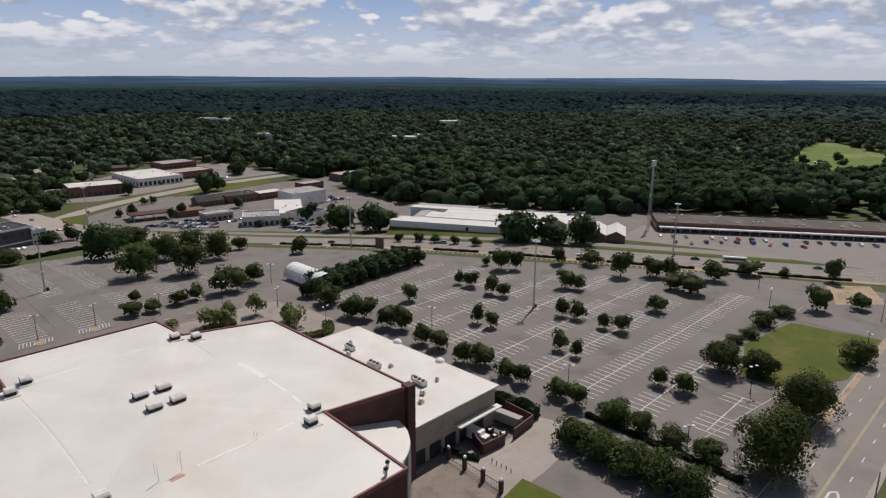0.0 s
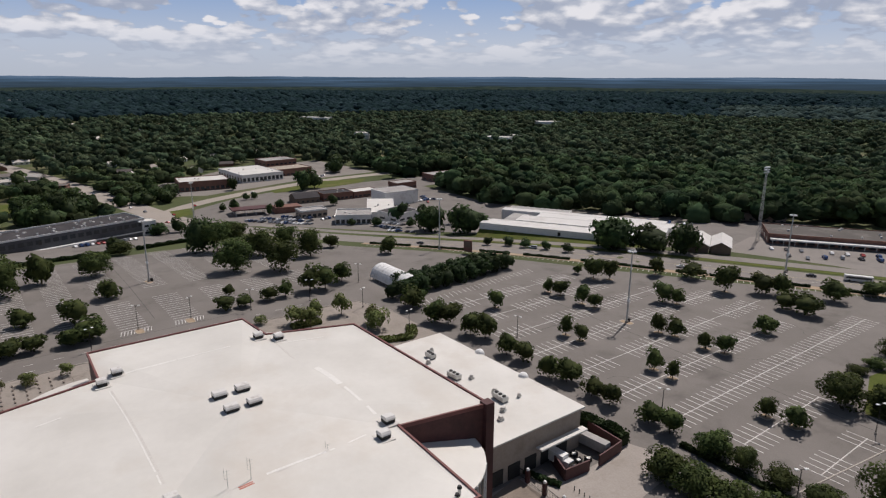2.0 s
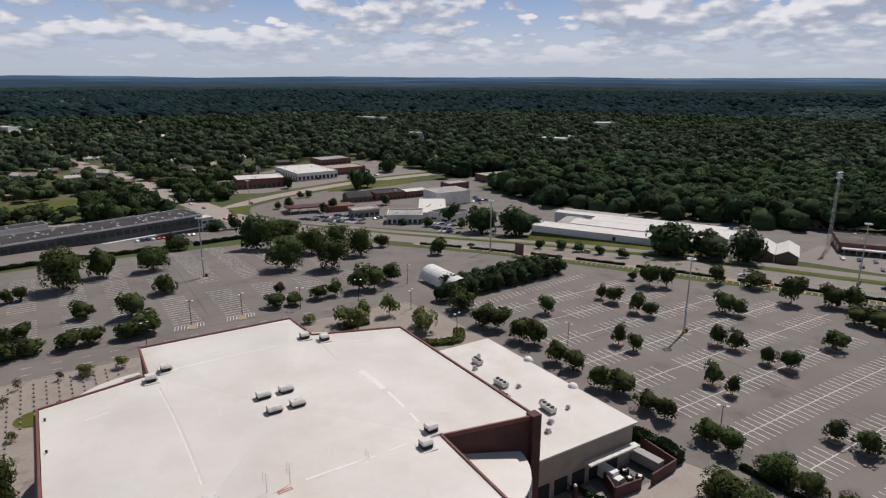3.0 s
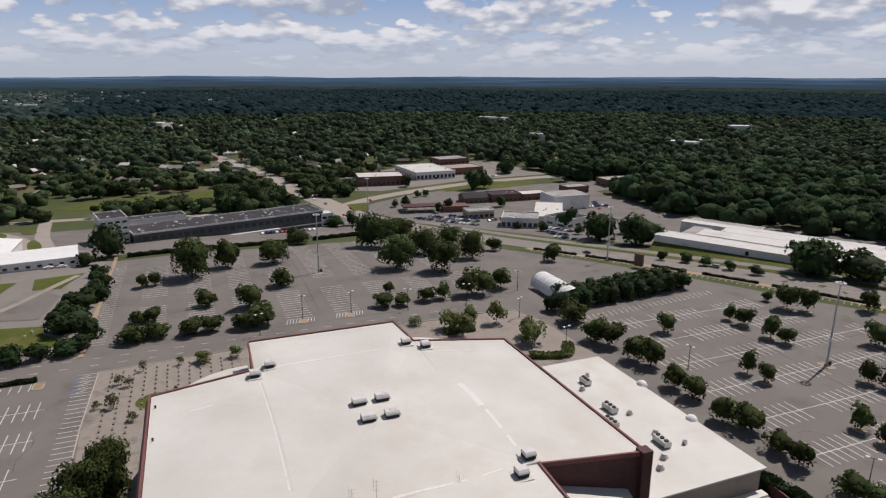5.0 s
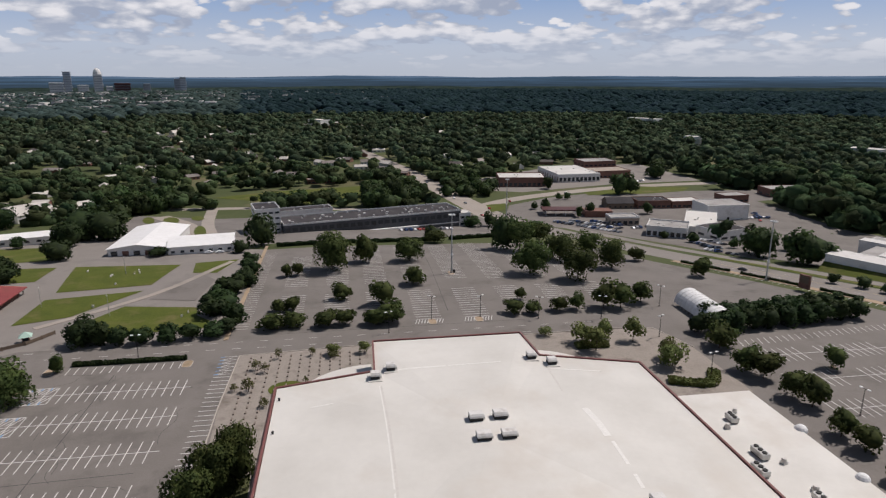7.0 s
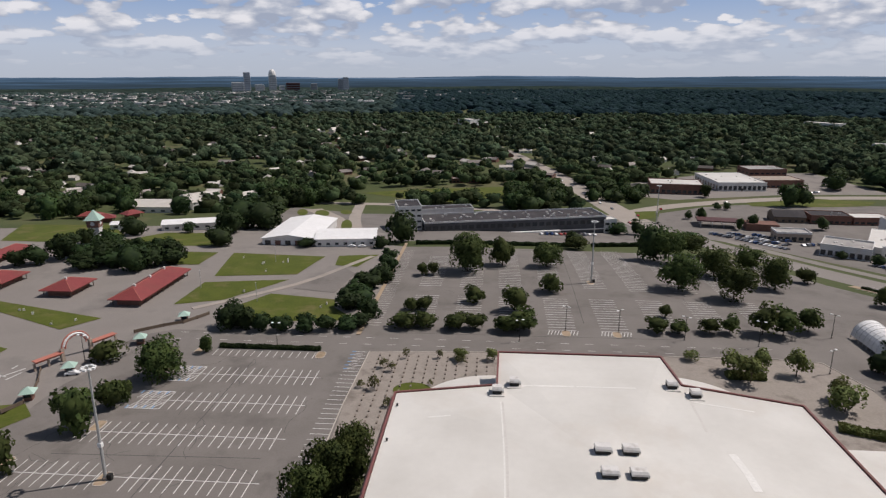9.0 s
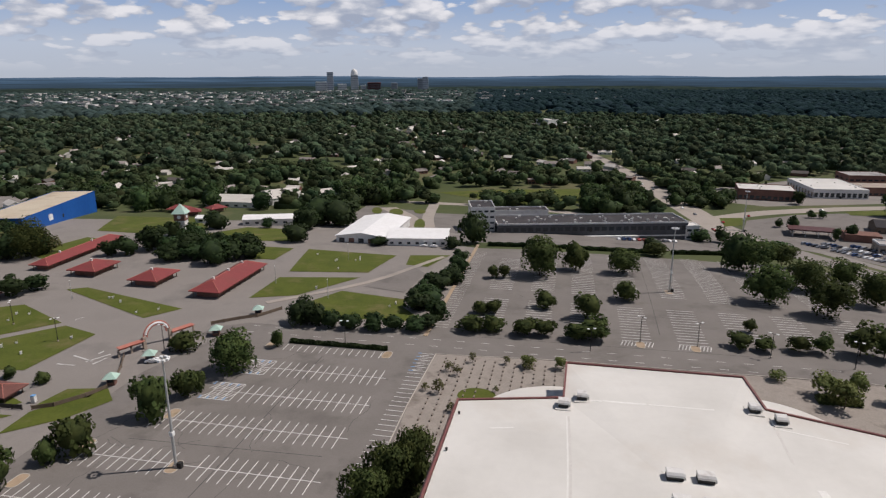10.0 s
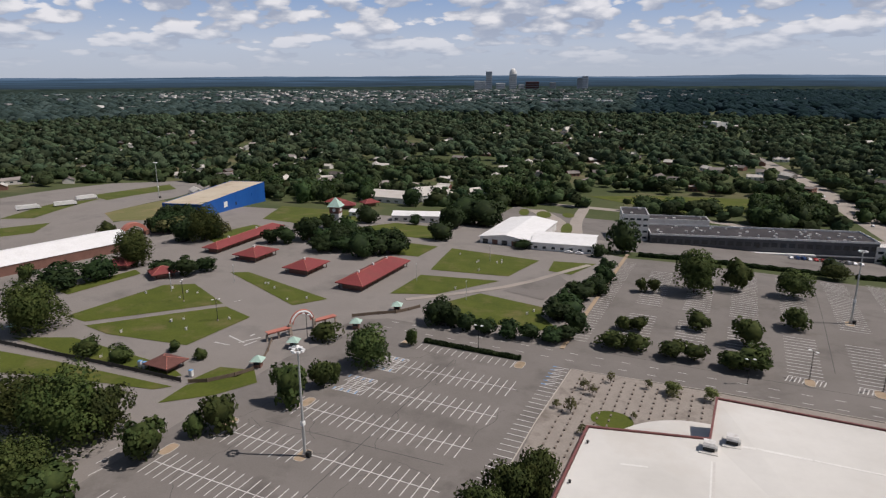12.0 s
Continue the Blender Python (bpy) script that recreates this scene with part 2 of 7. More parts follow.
M_GREYROOF = material("grey_membrane_roof", (0.3, 0.285, 0.27), (0.4, 0.38, 0.36), 0.05, 1.5, 0.8, stain=(0.2, 0.19, 0.18), stain_scale=0.06)
M_PALEROOF = material("pale_sheet_roof", (0.5, 0.47, 0.42), (0.62, 0.58, 0.53), 0.05, 1.0, 0.6, stain=(0.4, 0.36, 0.32), stain_scale=0.05)
M_SHEDROOF = material("white_sheet_roof", (0.56, 0.54, 0.51), (0.68, 0.66, 0.63), 0.05, 1.0, 0.6, stain=(0.46, 0.43, 0.4), stain_scale=0.05)
M_SHINGLE = material("house_shingles", (0.16, 0.14, 0.13), (0.26, 0.23, 0.21), 0.1, 2.0, 0.9, randomness=0.5)
M_HOUSEWALL = material("house_siding", (0.6, 0.57, 0.53), (0.76, 0.73, 0.69), 0.05, 1.0, 0.8, randomness=0.35)
M_OLDWOOD = material("weathered_timber", (0.12, 0.09, 0.065), (0.19, 0.145, 0.11), 0.4, 4.0, 0.9)
M_BLACKMETAL = material("black_painted_metal", (0.02, 0.02, 0.02), (0.035, 0.033, 0.032), 0.8, 4.0, 0.5)
M_POLE = material("pale_pole_metal", (0.42, 0.43, 0.42), (0.52, 0.53, 0.52), 0.5, 3.0, 0.5, metal=0.3)
M_RUBBER = material("tyre_rubber", (0.02, 0.02, 0.02), (0.03, 0.03, 0.03), 1.0, 5.0, 0.9)
M_LENS = material("lamp_lens", (0.75, 0.75, 0.73), (0.85, 0.85, 0.83), 0.5, 3.0, 0.3)
M_SKYLINE = material("tower_cladding", (0.34, 0.36, 0.4), (0.44, 0.46, 0.5), 0.02, 0.1, 0.6, randomness=0.25)
M_CITY = material("mixed_city_walls", (0.4, 0.37, 0.35), (0.6, 0.58, 0.56), 0.01, 0, 0.8, island=0.7)
M_TOWERPALE = material("pale_tower_stone", (0.5, 0.5, 0.52), (0.68, 0.68, 0.68), 0.02, 0.1, 0.6)
L_LOT = foliage("lot_tree_leaves", (0.038, 0.056, 0.019), (0.088, 0.11, 0.034), gloss=0.1)
L_PLAZA = foliage("young_plaza_leaves", (0.085, 0.11, 0.03), (0.16, 0.18, 0.06))
L_VERGE = foliage("olive_tree_leaves", (0.04, 0.058, 0.017), (0.092, 0.11, 0.032), gloss=0.1)
L_SAPLING = foliage("thin_sapling_leaves", (0.085, 0.085, 0.034), (0.15, 0.145, 0.06))
L_DARKGREEN = foliage("evergreen_leaves", (0.018, 0.035, 0.012), (0.04, 0.065, 0.02), per_tree=0.15)
L_PARK = foliage("park_tree_leaves", (0.022, 0.042, 0.014), (0.058, 0.088, 0.027), per_tree=0.3)
L_WOODS = foliage("woodland_leaves", (0.036, 0.06, 0.03), (0.084, 0.112, 0.05), per_island=0.12, per_tree=0.0, scale=0.03, bump=(0.9, 0.7), gloss=0.03, tone=0.42)
# Paler and bluer than the near woods: slight haze put into the leaf colour.
L_MID = foliage("hazed_suburb_leaves", (0.048, 0.076, 0.046), (0.1, 0.13, 0.072), per_island=0.12, per_tree=0.0, scale=0.03, bump=(0.7, 0.8), gloss=0.02, tone=0.42)
# Far canopy bluer still; its base colour carries the haze of distance.
L_FAR = foliage("hazed_distant_canopy", (0.043, 0.07, 0.064), (0.082, 0.114, 0.1), per_island=0.12, per_tree=0.0, scale=0.012, bump=(0.12, 5.0), gloss=0.0, tone=0.35)


def hazed_ridge_material():
    """Last ridges before the horizon: blue haze painted as glow, in long low bands."""
    m = bpy.data.materials.new("hazed_glow_ridges")
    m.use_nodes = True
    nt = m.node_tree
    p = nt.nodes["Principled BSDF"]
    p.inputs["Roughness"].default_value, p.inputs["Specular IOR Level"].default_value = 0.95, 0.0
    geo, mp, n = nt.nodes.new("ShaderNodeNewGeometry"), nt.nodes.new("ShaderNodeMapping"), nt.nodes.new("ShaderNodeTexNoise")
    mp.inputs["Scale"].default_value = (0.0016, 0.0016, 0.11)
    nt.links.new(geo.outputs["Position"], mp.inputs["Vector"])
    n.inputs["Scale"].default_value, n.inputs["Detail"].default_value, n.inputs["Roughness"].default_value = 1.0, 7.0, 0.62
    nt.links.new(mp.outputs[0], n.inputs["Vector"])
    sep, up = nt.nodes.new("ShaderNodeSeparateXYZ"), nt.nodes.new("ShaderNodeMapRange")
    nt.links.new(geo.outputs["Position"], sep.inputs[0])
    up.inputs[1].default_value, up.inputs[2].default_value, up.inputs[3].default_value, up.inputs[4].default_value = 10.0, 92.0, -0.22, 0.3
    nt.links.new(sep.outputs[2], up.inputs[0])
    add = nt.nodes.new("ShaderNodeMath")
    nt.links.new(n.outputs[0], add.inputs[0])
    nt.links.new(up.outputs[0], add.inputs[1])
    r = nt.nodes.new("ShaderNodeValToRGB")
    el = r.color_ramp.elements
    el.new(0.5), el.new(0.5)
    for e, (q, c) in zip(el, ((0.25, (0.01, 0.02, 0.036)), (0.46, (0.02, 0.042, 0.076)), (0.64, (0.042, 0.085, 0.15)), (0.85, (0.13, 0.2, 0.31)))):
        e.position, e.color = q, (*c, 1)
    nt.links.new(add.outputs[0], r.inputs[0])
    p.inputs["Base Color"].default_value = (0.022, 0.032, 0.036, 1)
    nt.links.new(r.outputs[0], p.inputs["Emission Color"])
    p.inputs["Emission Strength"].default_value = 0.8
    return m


L_HILL = hazed_ridge_material()
# Far canopy darkened and blued: cloud shadow and haze put into its colour.
L_FAR_SHADED = foliage("cloud_shaded_canopy", (0.02, 0.04, 0.044), (0.036, 0.066, 0.068), per_island=0.1, per_tree=0.0, scale=0.006, bump=(0.12, 5.0), gloss=0.0, tone=0.3)
CAR_PAINTS = [material("car_paint", c, tuple(min(1, 1.1 * v) for v in c), 0.5, 0, 0.25, spec=0.6) for c in
              ((0.75, 0.75, 0.75), (0.03, 0.03, 0.035), (0.35, 0.36, 0.38), (0.16, 0.17, 0.19), (0.3, 0.02, 0.02), (0.04, 0.08, 0.2))]

M_GREYWALL = material("grey_glazed_facade", (0.05, 0.055, 0.064), (0.1, 0.105, 0.115), 0.15, 1.5, 0.45)
M_PLAZA = material("plaza_paving", (0.24, 0.208, 0.18), (0.35, 0.31, 0.27), 0.12, 2.0, 0.9, stain=(0.15, 0.125, 0.105), stain_scale=0.12)
M_HUTROOF = material("brown_red_shingles", (0.12, 0.05, 0.042), (0.17, 0.075, 0.062), 0.4, 3.0, 0.85)
M_GRAVEL = material("brown_gravel_roof", (0.075, 0.066, 0.06), (0.125, 0.112, 0.1), 0.06, 1.5, 0.9, stain=(0.22, 0.2, 0.18), stain_scale=0.06)
M_BAND = material("tower_window_band", (0.16, 0.18, 0.215), (0.22, 0.24, 0.275), 0.02, 0.1, 0.4)
M_SAND = material("bunker_sand", (0.5, 0.42, 0.3), (0.62, 0.53, 0.4), 0.2, 2.0, 0.95)

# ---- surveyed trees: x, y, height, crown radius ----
LOT_TREES_EAST = [
    (149.0, 199.4, 8.6, 4.2), (151.9, 193.8, 8.1, 4.6), (152.5, 180.5, 7.8, 4.0), (154.5, 174.4, 8.8, 4.4),
    (151.1, 158.7, 7.3, 3.5), (152.3, 151.9, 6.8, 3.7), (179.6, 196.9, 7.5, 3.2), (150.7, 137.4, 7.3, 3.5),
    (152.6, 131.8, 7.0, 4.3), (151.8, 120.6, 5.6, 3.4), (151.9, 113.7, 6.4, 3.1), (152.3, 100.2, 5.8, 3.5),
    (152.5, 93.5, 6.5, 3.4), (212.4, 198.0, 6.2, 2.4), (213.3, 191.2, 6.9, 3.7), (212.9, 178.0, 7.8, 3.3),
    (213.6, 171.9, 5.9, 3.1), (244.6, 198.6, 9.6, 4.6), (250.0, 193.3, 9.0, 3.2), (181.4, 158.6, 8.0, 2.5),
    (181.8, 151.6, 6.3, 2.5), (182.9, 120.2, 7.2, 2.9), (182.3, 112.7, 6.4, 2.2), (151.0, 218.0, 8.6, 4.9),
]
LOT_TREES_FAR = [
    (212.1, 139.0, 7.5, 3.0), (213.8, 132.8, 7.0, 3.5), (243.7, 159.1, 8.5, 4.0), (245.9, 153.4, 6.9, 3.4),
    (278.1, 149.8, 11.3, 5.0), (212.7, 119.5, 6.0, 2.7), (214.3, 113.0, 6.8, 3.3), (244.5, 113.5, 6.7, 4.1),
    (289.6, 138.5, 9.0, 4.8), (293.9, 131.8, 9.5, 4.5), (278.4, 121.5, 6.9, 4.7), (278.6, 113.5, 8.3, 5.7),
    (305.4, 114.1, 8.9, 5.5), (326.9, 105.9, 6.3, 5.7), (336.6, 92.5, 4.2, 2.5), (284.5, 170.9, 7.5, 5.9),
    (275.0, 184.6, 8.1, 3.9), (182.8, 82.0, 6.2, 2.7), (183.8, 74.0, 6.3, 3.7), (343.6, 73.0, 11.0, 3.6),
    (295.1, 66.5, 10.2, 4.6), (309.4, 54.4, 6.3, 4.1), (245.1, 209.3, 4.5, 2.1),
]
VERGE_TREES = [
    (207.0, 71.8, 11.7, 6.1), (213.4, 61.3, 9.1, 5.3), (246.3, 40.8, 9.4, 5.5), (152.7, 80.8, 7.0, 4.6),
    (152.6, 72.4, 6.5, 3.5), (153.1, 63.1, 5.4, 3.8), (152.3, 53.5, 6.3, 4.1), (134.6, 82.3, 8.0, 5.4),
    (133.2, 73.6, 8.1, 5.3), (132.6, 65.2, 9.0, 5.4), (133.0, 57.1, 9.9, 5.5), (133.1, 50.0, 10.0, 5.3),
    (158.5, 40.3, 18.6, 8.3), (194.0, 42.0, 15.7, 8.2), (277.6, 74.5, 4.7, 4.0), (259.8, 76.3, 6.8, 4.5),
    (245.1, 76.4, 3.9, 3.7), (235.7, 78.1, 3.0, 3.0),
]
LOT_TREES_WEST = [
    (11.2, 336.6, 17.3, 8.6), (28.7, 349.0, 13.5, 6.0), (51.9, 350.4, 11.3, 7.0), (50.3, 307.5, 8.3, 5.3),
    (-10.5, 328.2, 5.6, 2.8), (-5.4, 329.3, 5.9, 2.8), (16.3, 291.1, 7.0, 4.5), (33.0, 282.8, 9.8, 4.9),
    (-9.6, 279.6, 5.2, 3.3), (-4.3, 280.2, 5.2, 3.3), (-10.4, 261.1, 6.0, 5.5), (-2.1, 262.2, 5.8, 4.4),
    (10.0, 260.3, 5.8, 4.4), (17.2, 261.0, 5.6, 4.0), (29.4, 259.2, 6.1, 4.5), (36.2, 261.2, 7.9, 5.4),
    (72.9, 402.1, 7.0, 6.3), (109.0, 317.2, 15.6, 9.0), (134.5, 347.3, 14.1, 8.7), (129.2, 304.4, 15.2, 8.2),
    (156.8, 362.7, 12.5, 7.9), (155.5, 325.0, 14.2, 6.5), (176.8, 342.3, 6.9, 4.4), (193.2, 303.7, 8.5, 4.8),
]
PLAZA_TREES = [
    (153.8, 219.8, 7.0, 4.5), (118.9, 372.5, 16.6, 8.0), (140.0, 401.9, 11.9, 7.2), (93.5, 279.4, 5.0, 2.5),
    (86.7, 263.0, 5.2, 4.2), (94.8, 261.8, 4.7, 3.5), (106.2, 263.4, 5.9, 4.0), (113.7, 263.6, 6.7, 3.6),
    (125.8, 263.8, 10.8, 5.3), (132.9, 262.7, 10.1, 5.3), (144.3, 268.0, 9.1, 4.9), (92.2, 238.2, 3.2, 2.6),
    (103.5, 229.5, 6.9, 4.6), (106.4, 223.0, 8.2, 4.9), (114.4, 234.8, 5.8, 3.0), (122.7, 228.2, 8.4, 3.6),
    (126.7, 206.0, 7.7, 5.0), (128.1, 212.5, 6.9, 3.5), (13.2, 233.3, 3.6, 2.4), (24.1, 233.1, 4.0, 2.0),
]
GATE_TREES = [
    (-89.8, 179.2, 11.9, 4.8), (-88.1, 191.8, 8.1, 3.6), (-86.5, 196.9, 6.0, 2.2), (-83.1, 210.7, 12.7, 6.9),
    (-77.0, 232.0, 6.2, 2.1), (-103.1, 154.1, 6.2, 2.9), (-98.1, 159.0, 9.8, 4.4), (-105.8, 139.7, 10.2, 5.1),
    (-176.8, 176.6, 6.4, 4.4), (-161.5, 178.6, 5.5, 3.9), (-138.0, 190.9, 3.7, 2.2), (-151.6, 192.4, 3.5, 2.0),
    (-217.0, 183.8, 17.6, 11.0), (-255.0, 262.5, 17.7, 9.4), (-261.1, 317.8, 18.7, 10.8), (-321.6, 298.0, 8.7, 4.8),
    (-278.7, 220.9, 8.1, 3.2), (-108.4, 224.5, 6.4, 5.3), (-147.7, 136.7, 15.9, 9.5), (-130.9, 138.2, 18.4, 10.7),
    (-126.3, 145.0, 13.4, 7.0), (-120.6, 116.5, 13.3, 8.0), (-113.4, 119.8, 8.0, 6.0),
]
BELT_TREES = [
    (151.8, 231.9, 10.9, 4.3), (159.2, 232.5, 10.9, 4.4), (166.6, 233.0, 11.0, 4.4), (174.1, 233.6, 11.1, 4.4),
    (181.8, 234.2, 11.1, 4.4), (189.5, 234.8, 11.2, 4.5), (197.4, 235.5, 11.3, 4.5), (205.3, 236.1, 11.4, 4.5),
    (213.4, 236.7, 11.4, 4.6), (221.6, 237.4, 11.5, 4.6), (161.3, 242.2, 10.2, 4.5), (169.1, 242.8, 10.3, 4.6),
    (176.9, 243.5, 10.4, 4.6), (184.9, 244.2, 10.4, 4.6), (193.0, 244.9, 10.5, 4.6), (201.2, 245.7, 10.6, 4.7),
    (209.6, 246.5, 10.7, 4.7), (218.2, 247.4, 10.7, 4.8),
]
HEDGE_TREES = [
    (-77.7, 255.8, 10.6, 6.3), (-71.2, 254.9, 8.4, 4.4), (-64.4, 253.7, 7.2, 3.5), (-56.6, 254.1, 7.1, 3.9),
    (-47.5, 254.1, 7.9, 3.8), (-40.3, 255.7, 7.0, 3.8), (-31.9, 256.6, 6.3, 4.6), (-27.6, 260.3, 6.7, 4.6),
    (-26.0, 271.2, 8.7, 4.8), (-36.1, 279.6, 9.1, 5.7), (-31.7, 285.0, 9.2, 5.8), (-33.4, 306.6, 9.9, 6.2),
    (-29.4, 316.6, 10.2, 6.3), (-28.1, 335.0, 9.4, 4.8), (-30.7, 354.9, 7.1, 4.3), (-40.9, 383.3, 7.8, 4.3),
    (-36.3, 293.7, 8.4, 6.0),
]
SOUTH_TREES = [
    (-8.2, 162.6, 14.6, 4.6), (-13.2, 156.7, 14.2, 5.1), (-16.8, 149.5, 12.4, 4.9), (-10.2, 167.1, 12.7, 3.5),
    (-13.2, 160.9, 11.5, 4.0),
]
PARK_TREES = [
    (-229.8, 257.9, 6.5, 6.2), (-217.3, 260.5, 9.2, 6.1), (-214.0, 270.3, 7.2, 5.1), (-298.4, 324.4, 10.8, 8.9),
    (-305.8, 317.8, 9.6, 3.5), (-213.5, 332.0, 10.0, 6.0), (-205.7, 343.3, 13.6, 8.4), (-182.8, 325.4, 7.9, 7.0),
    (-177.5, 334.4, 12.9, 7.1), (-156.4, 324.7, 12.3, 6.7), (-151.0, 333.4, 10.9, 6.2), (-147.2, 349.0, 9.7, 5.8),
    (-179.1, 348.4, 11.7, 7.3), (-221.1, 328.5, 8.3, 4.7), (-204.4, 408.2, 11.7, 7.0), (-223.2, 510.4, 14.3, 7.6),
    (-173.8, 420.9, 7.0, 3.9), (-84.4, 382.9, 4.9, 5.2), (-135.5, 380.7, 10.3, 6.8), (-146.5, 450.8, 18.1, 14.0),
    (-131.7, 445.8, 17.7, 11.7), (-146.0, 420.5, 15.1, 8.3), (-255.4, 222.3, 10.6, 10.5), (-251.2, 238.2, 11.0, 8.2),
]
FRONT_TREES = [
    (-31.1, 400.6, 18.8, 8.5), (112.8, 379.6, 20.0, 8.6), (146.1, 435.3, 8.8, 9.8), (62.6, 591.3, 22.3, 19.7),
    (48.4, 602.3, 17.7, 12.6), (-96.4, 582.6, 8.6, 6.6), (-21.5, 593.1, 12.7, 10.1), (-47.2, 595.2, 11.8, 8.7),
    (6.0, 596.8, 12.7, 10.1), (73.6, 415.5, 8.6, 6.1), (110.7, 473.6, 7.8, 7.0), (-164.8, 721.9, 19.0, 15.7),
    (256.9, 352.0, 17.0, 10.1), (272.3, 330.5, 19.1, 11.1), (302.5, 231.6, 17.8, 12.3), (301.6, 234.5, 16.3, 11.0),
    (312.8, 214.9, 14.7, 10.2), (322.4, 200.4, 16.9, 8.4),
]
SAPLINGS = [
    (-12.4, 224.6, 3.9, 1.6), (-9.1, 222.1, 3.8, 1.6), (-12.5, 209.3, 5.0, 2.0), (-16.9, 210.1, 2.9, 1.3),
    (-5.6, 232.7, 4.2, 1.3), (6.1, 233.1, 3.5, 1.2), (13.5, 230.5, 2.9, 2.1), (-6.7, 198.6, 3.1, 1.4),
    (4.6, 213.0, 2.3, 1.0), (-295.7, 317.5, 9.5, 6.3), (-290.2, 324.8, 10.3, 6.4), (-291.3, 336.1, 9.1, 6.5),
    (-256.8, 327.3, 9.7, 5.5),
]
STREET_TREES = [
    (212.5, 579.7, 6.0, 3.0), (220.3, 579.4, 6.1, 3.0), (177.9, 541.4, 6.4, 3.2), (183.8, 529.8, 10.9, 4.1),
    (204.0, 504.5, 8.1, 2.7), (214.7, 509.0, 9.7, 4.1), (264.5, 509.0, 8.9, 4.4), (277.3, 595.8, 17.7, 7.7),
    (291.1, 600.1, 18.6, 7.8), (220.2, 637.6, 10.8, 4.9), (245.2, 403.1, 6.2, 4.1), (233.6, 419.1, 5.0, 2.9),
    (260.8, 380.6, 6.2, 3.3), (124.3, 473.3, 10.4, 5.0), (251.9, 285.9, 4.5, 2.8), (259.9, 275.8, 5.2, 3.1),
    (263.6, 265.7, 5.1, 3.1), (268.8, 254.3, 4.7, 3.0), (273.8, 241.5, 5.0, 3.0), (291.1, 371.6, 9.8, 5.1),
    (263.3, 362.1, 16.1, 7.2),
]

# ---- outlines of lawns and paving ----
LAWN_A = [(-219.6, 199.1), (-215.5, 245.0), (-203.4, 252.4), (-171.6, 237.2), (-207.1, 198.0)]
LAWN_B = [(-203.2, 195.2), (-167.9, 235.0), (-149.9, 229.6), (-151.8, 197.8), (-187.5, 193.0)]
LAWN_C = [(-200.8, 273.2), (-193.2, 277.7), (-133.8, 260.8), (-142.9, 248.0)]
LAWN_D = [(-111.9, 318.8), (-120.0, 363.0), (-67.1, 358.8), (-72.4, 324.4)]
LAWN_E = [(-112.6, 278.7), (-112.5, 309.2), (-73.7, 316.1), (-93.4, 285.8)]
LAWN_F = [(-87.7, 274.0), (-75.6, 295.6), (-44.5, 289.9), (-42.6, 280.0), (-30.2, 266.2), (-74.4, 262.0)]
LAWN_G = [(-60.1, 361.1), (-38.7, 365.7), (-45.6, 339.8), (-57.5, 341.7)]
PAD_A = [(-67.7, 303.4), (-52.4, 338.7), (-43.9, 327.8), (-47.2, 298.7)]
LAWN_H = [(-126.6, 162.6), (-127.8, 174.8), (-115.6, 192.5), (-108.4, 185.5), (-114.7, 173.5)]
LAWN_I = [(-217.7, 175.5), (-196.3, 185.4), (-143.9, 182.8), (-134.4, 179.2), (-136.5, 176.0), (-190.0, 174.3)]
LAWN_J = [(-209.0, 166.1), (-182.4, 169.0), (-131.0, 172.1), (-135.2, 168.1), (-170.9, 161.1), (-191.3, 155.4)]
LAWN_K = [(-129.2, 178.5), (-127.5, 189.3), (-117.3, 191.7), (-117.0, 185.9)]
LAWN_L = [(-273.5, 382.7), (-304.6, 442.4), (-244.3, 448.1), (-207.6, 406.1), (-226.7, 380.7)]
LAWN_M = [(-202.1, 383.7), (-188.5, 419.4), (-146.0, 420.5), (-135.5, 380.7), (-157.3, 377.9)]
LAWN_N = [(-145.3, 336.1), (-149.6, 363.7), (-129.0, 363.1), (-128.6, 337.5)]
LAWN_O = [(-267.8, 322.3), (-264.3, 363.6), (-246.1, 358.7), (-236.3, 307.8)]
LAWN_P = [(-254.0, 218.6), (-248.3, 256.8), (-240.1, 253.3), (-244.1, 217.1)]
FIELD_A = [(-385.6, 345.8), (-400.4, 411.5), (-345.6, 391.4), (-335.5, 343.9), (-356.8, 329.9)]
LAWN_Q = [(-434.7, 302.6), (-453.8, 352.2), (-447.0, 390.6), (-414.9, 313.5)]
LAWN_R = [(-405.2, 284.8), (-390.6, 309.1), (-372.9, 285.9), (-382.0, 270.8)]
LAWN_S = [(-469.1, 396.9), (-497.2, 504.9), (-459.8, 479.0), (-435.1, 386.6)]
YARD = [(-354.7, 254.2), (-358.0, 294.3), (-352.3, 326.3), (-385.8, 352.9), (-408.1, 430.2), (-455.4, 519.8), (-514.3, 543.0), (-542.9, 476.3), (-513.9, 350.5)]
LAWN_T = [(-103.9, 636.2), (-51.3, 661.3), (36.2, 681.4), (35.7, 610.2), (-18.5, 590.6)]
LAWN_SE = [(207.7, 65.2), (236.2, 74.6), (271.9, 69.5), (277.1, 39.4), (231.0, 39.8), (210.0, 50.7)]
PAD_SE = [(275.8, 71.7), (294.0, 69.5), (299.2, 42.5), (276.7, 42.0)]
PAD_DIRT = [(336.4, 74.0), (349.0, 58.1), (324.8, 47.1), (309.1, 62.5)]
LAWN_U = [(247.9, 611.1), (318.4, 635.6), (364.9, 623.0), (347.5, 603.1), (310.0, 595.7), (246.8, 595.9)]
LAWN_V = [(140.7, 565.5), (158.3, 569.3), (153.0, 542.4), (138.7, 534.5)]
LAWN_W = [(102.5, 80.9), (112.2, 82.3), (113.0, 70.4)]
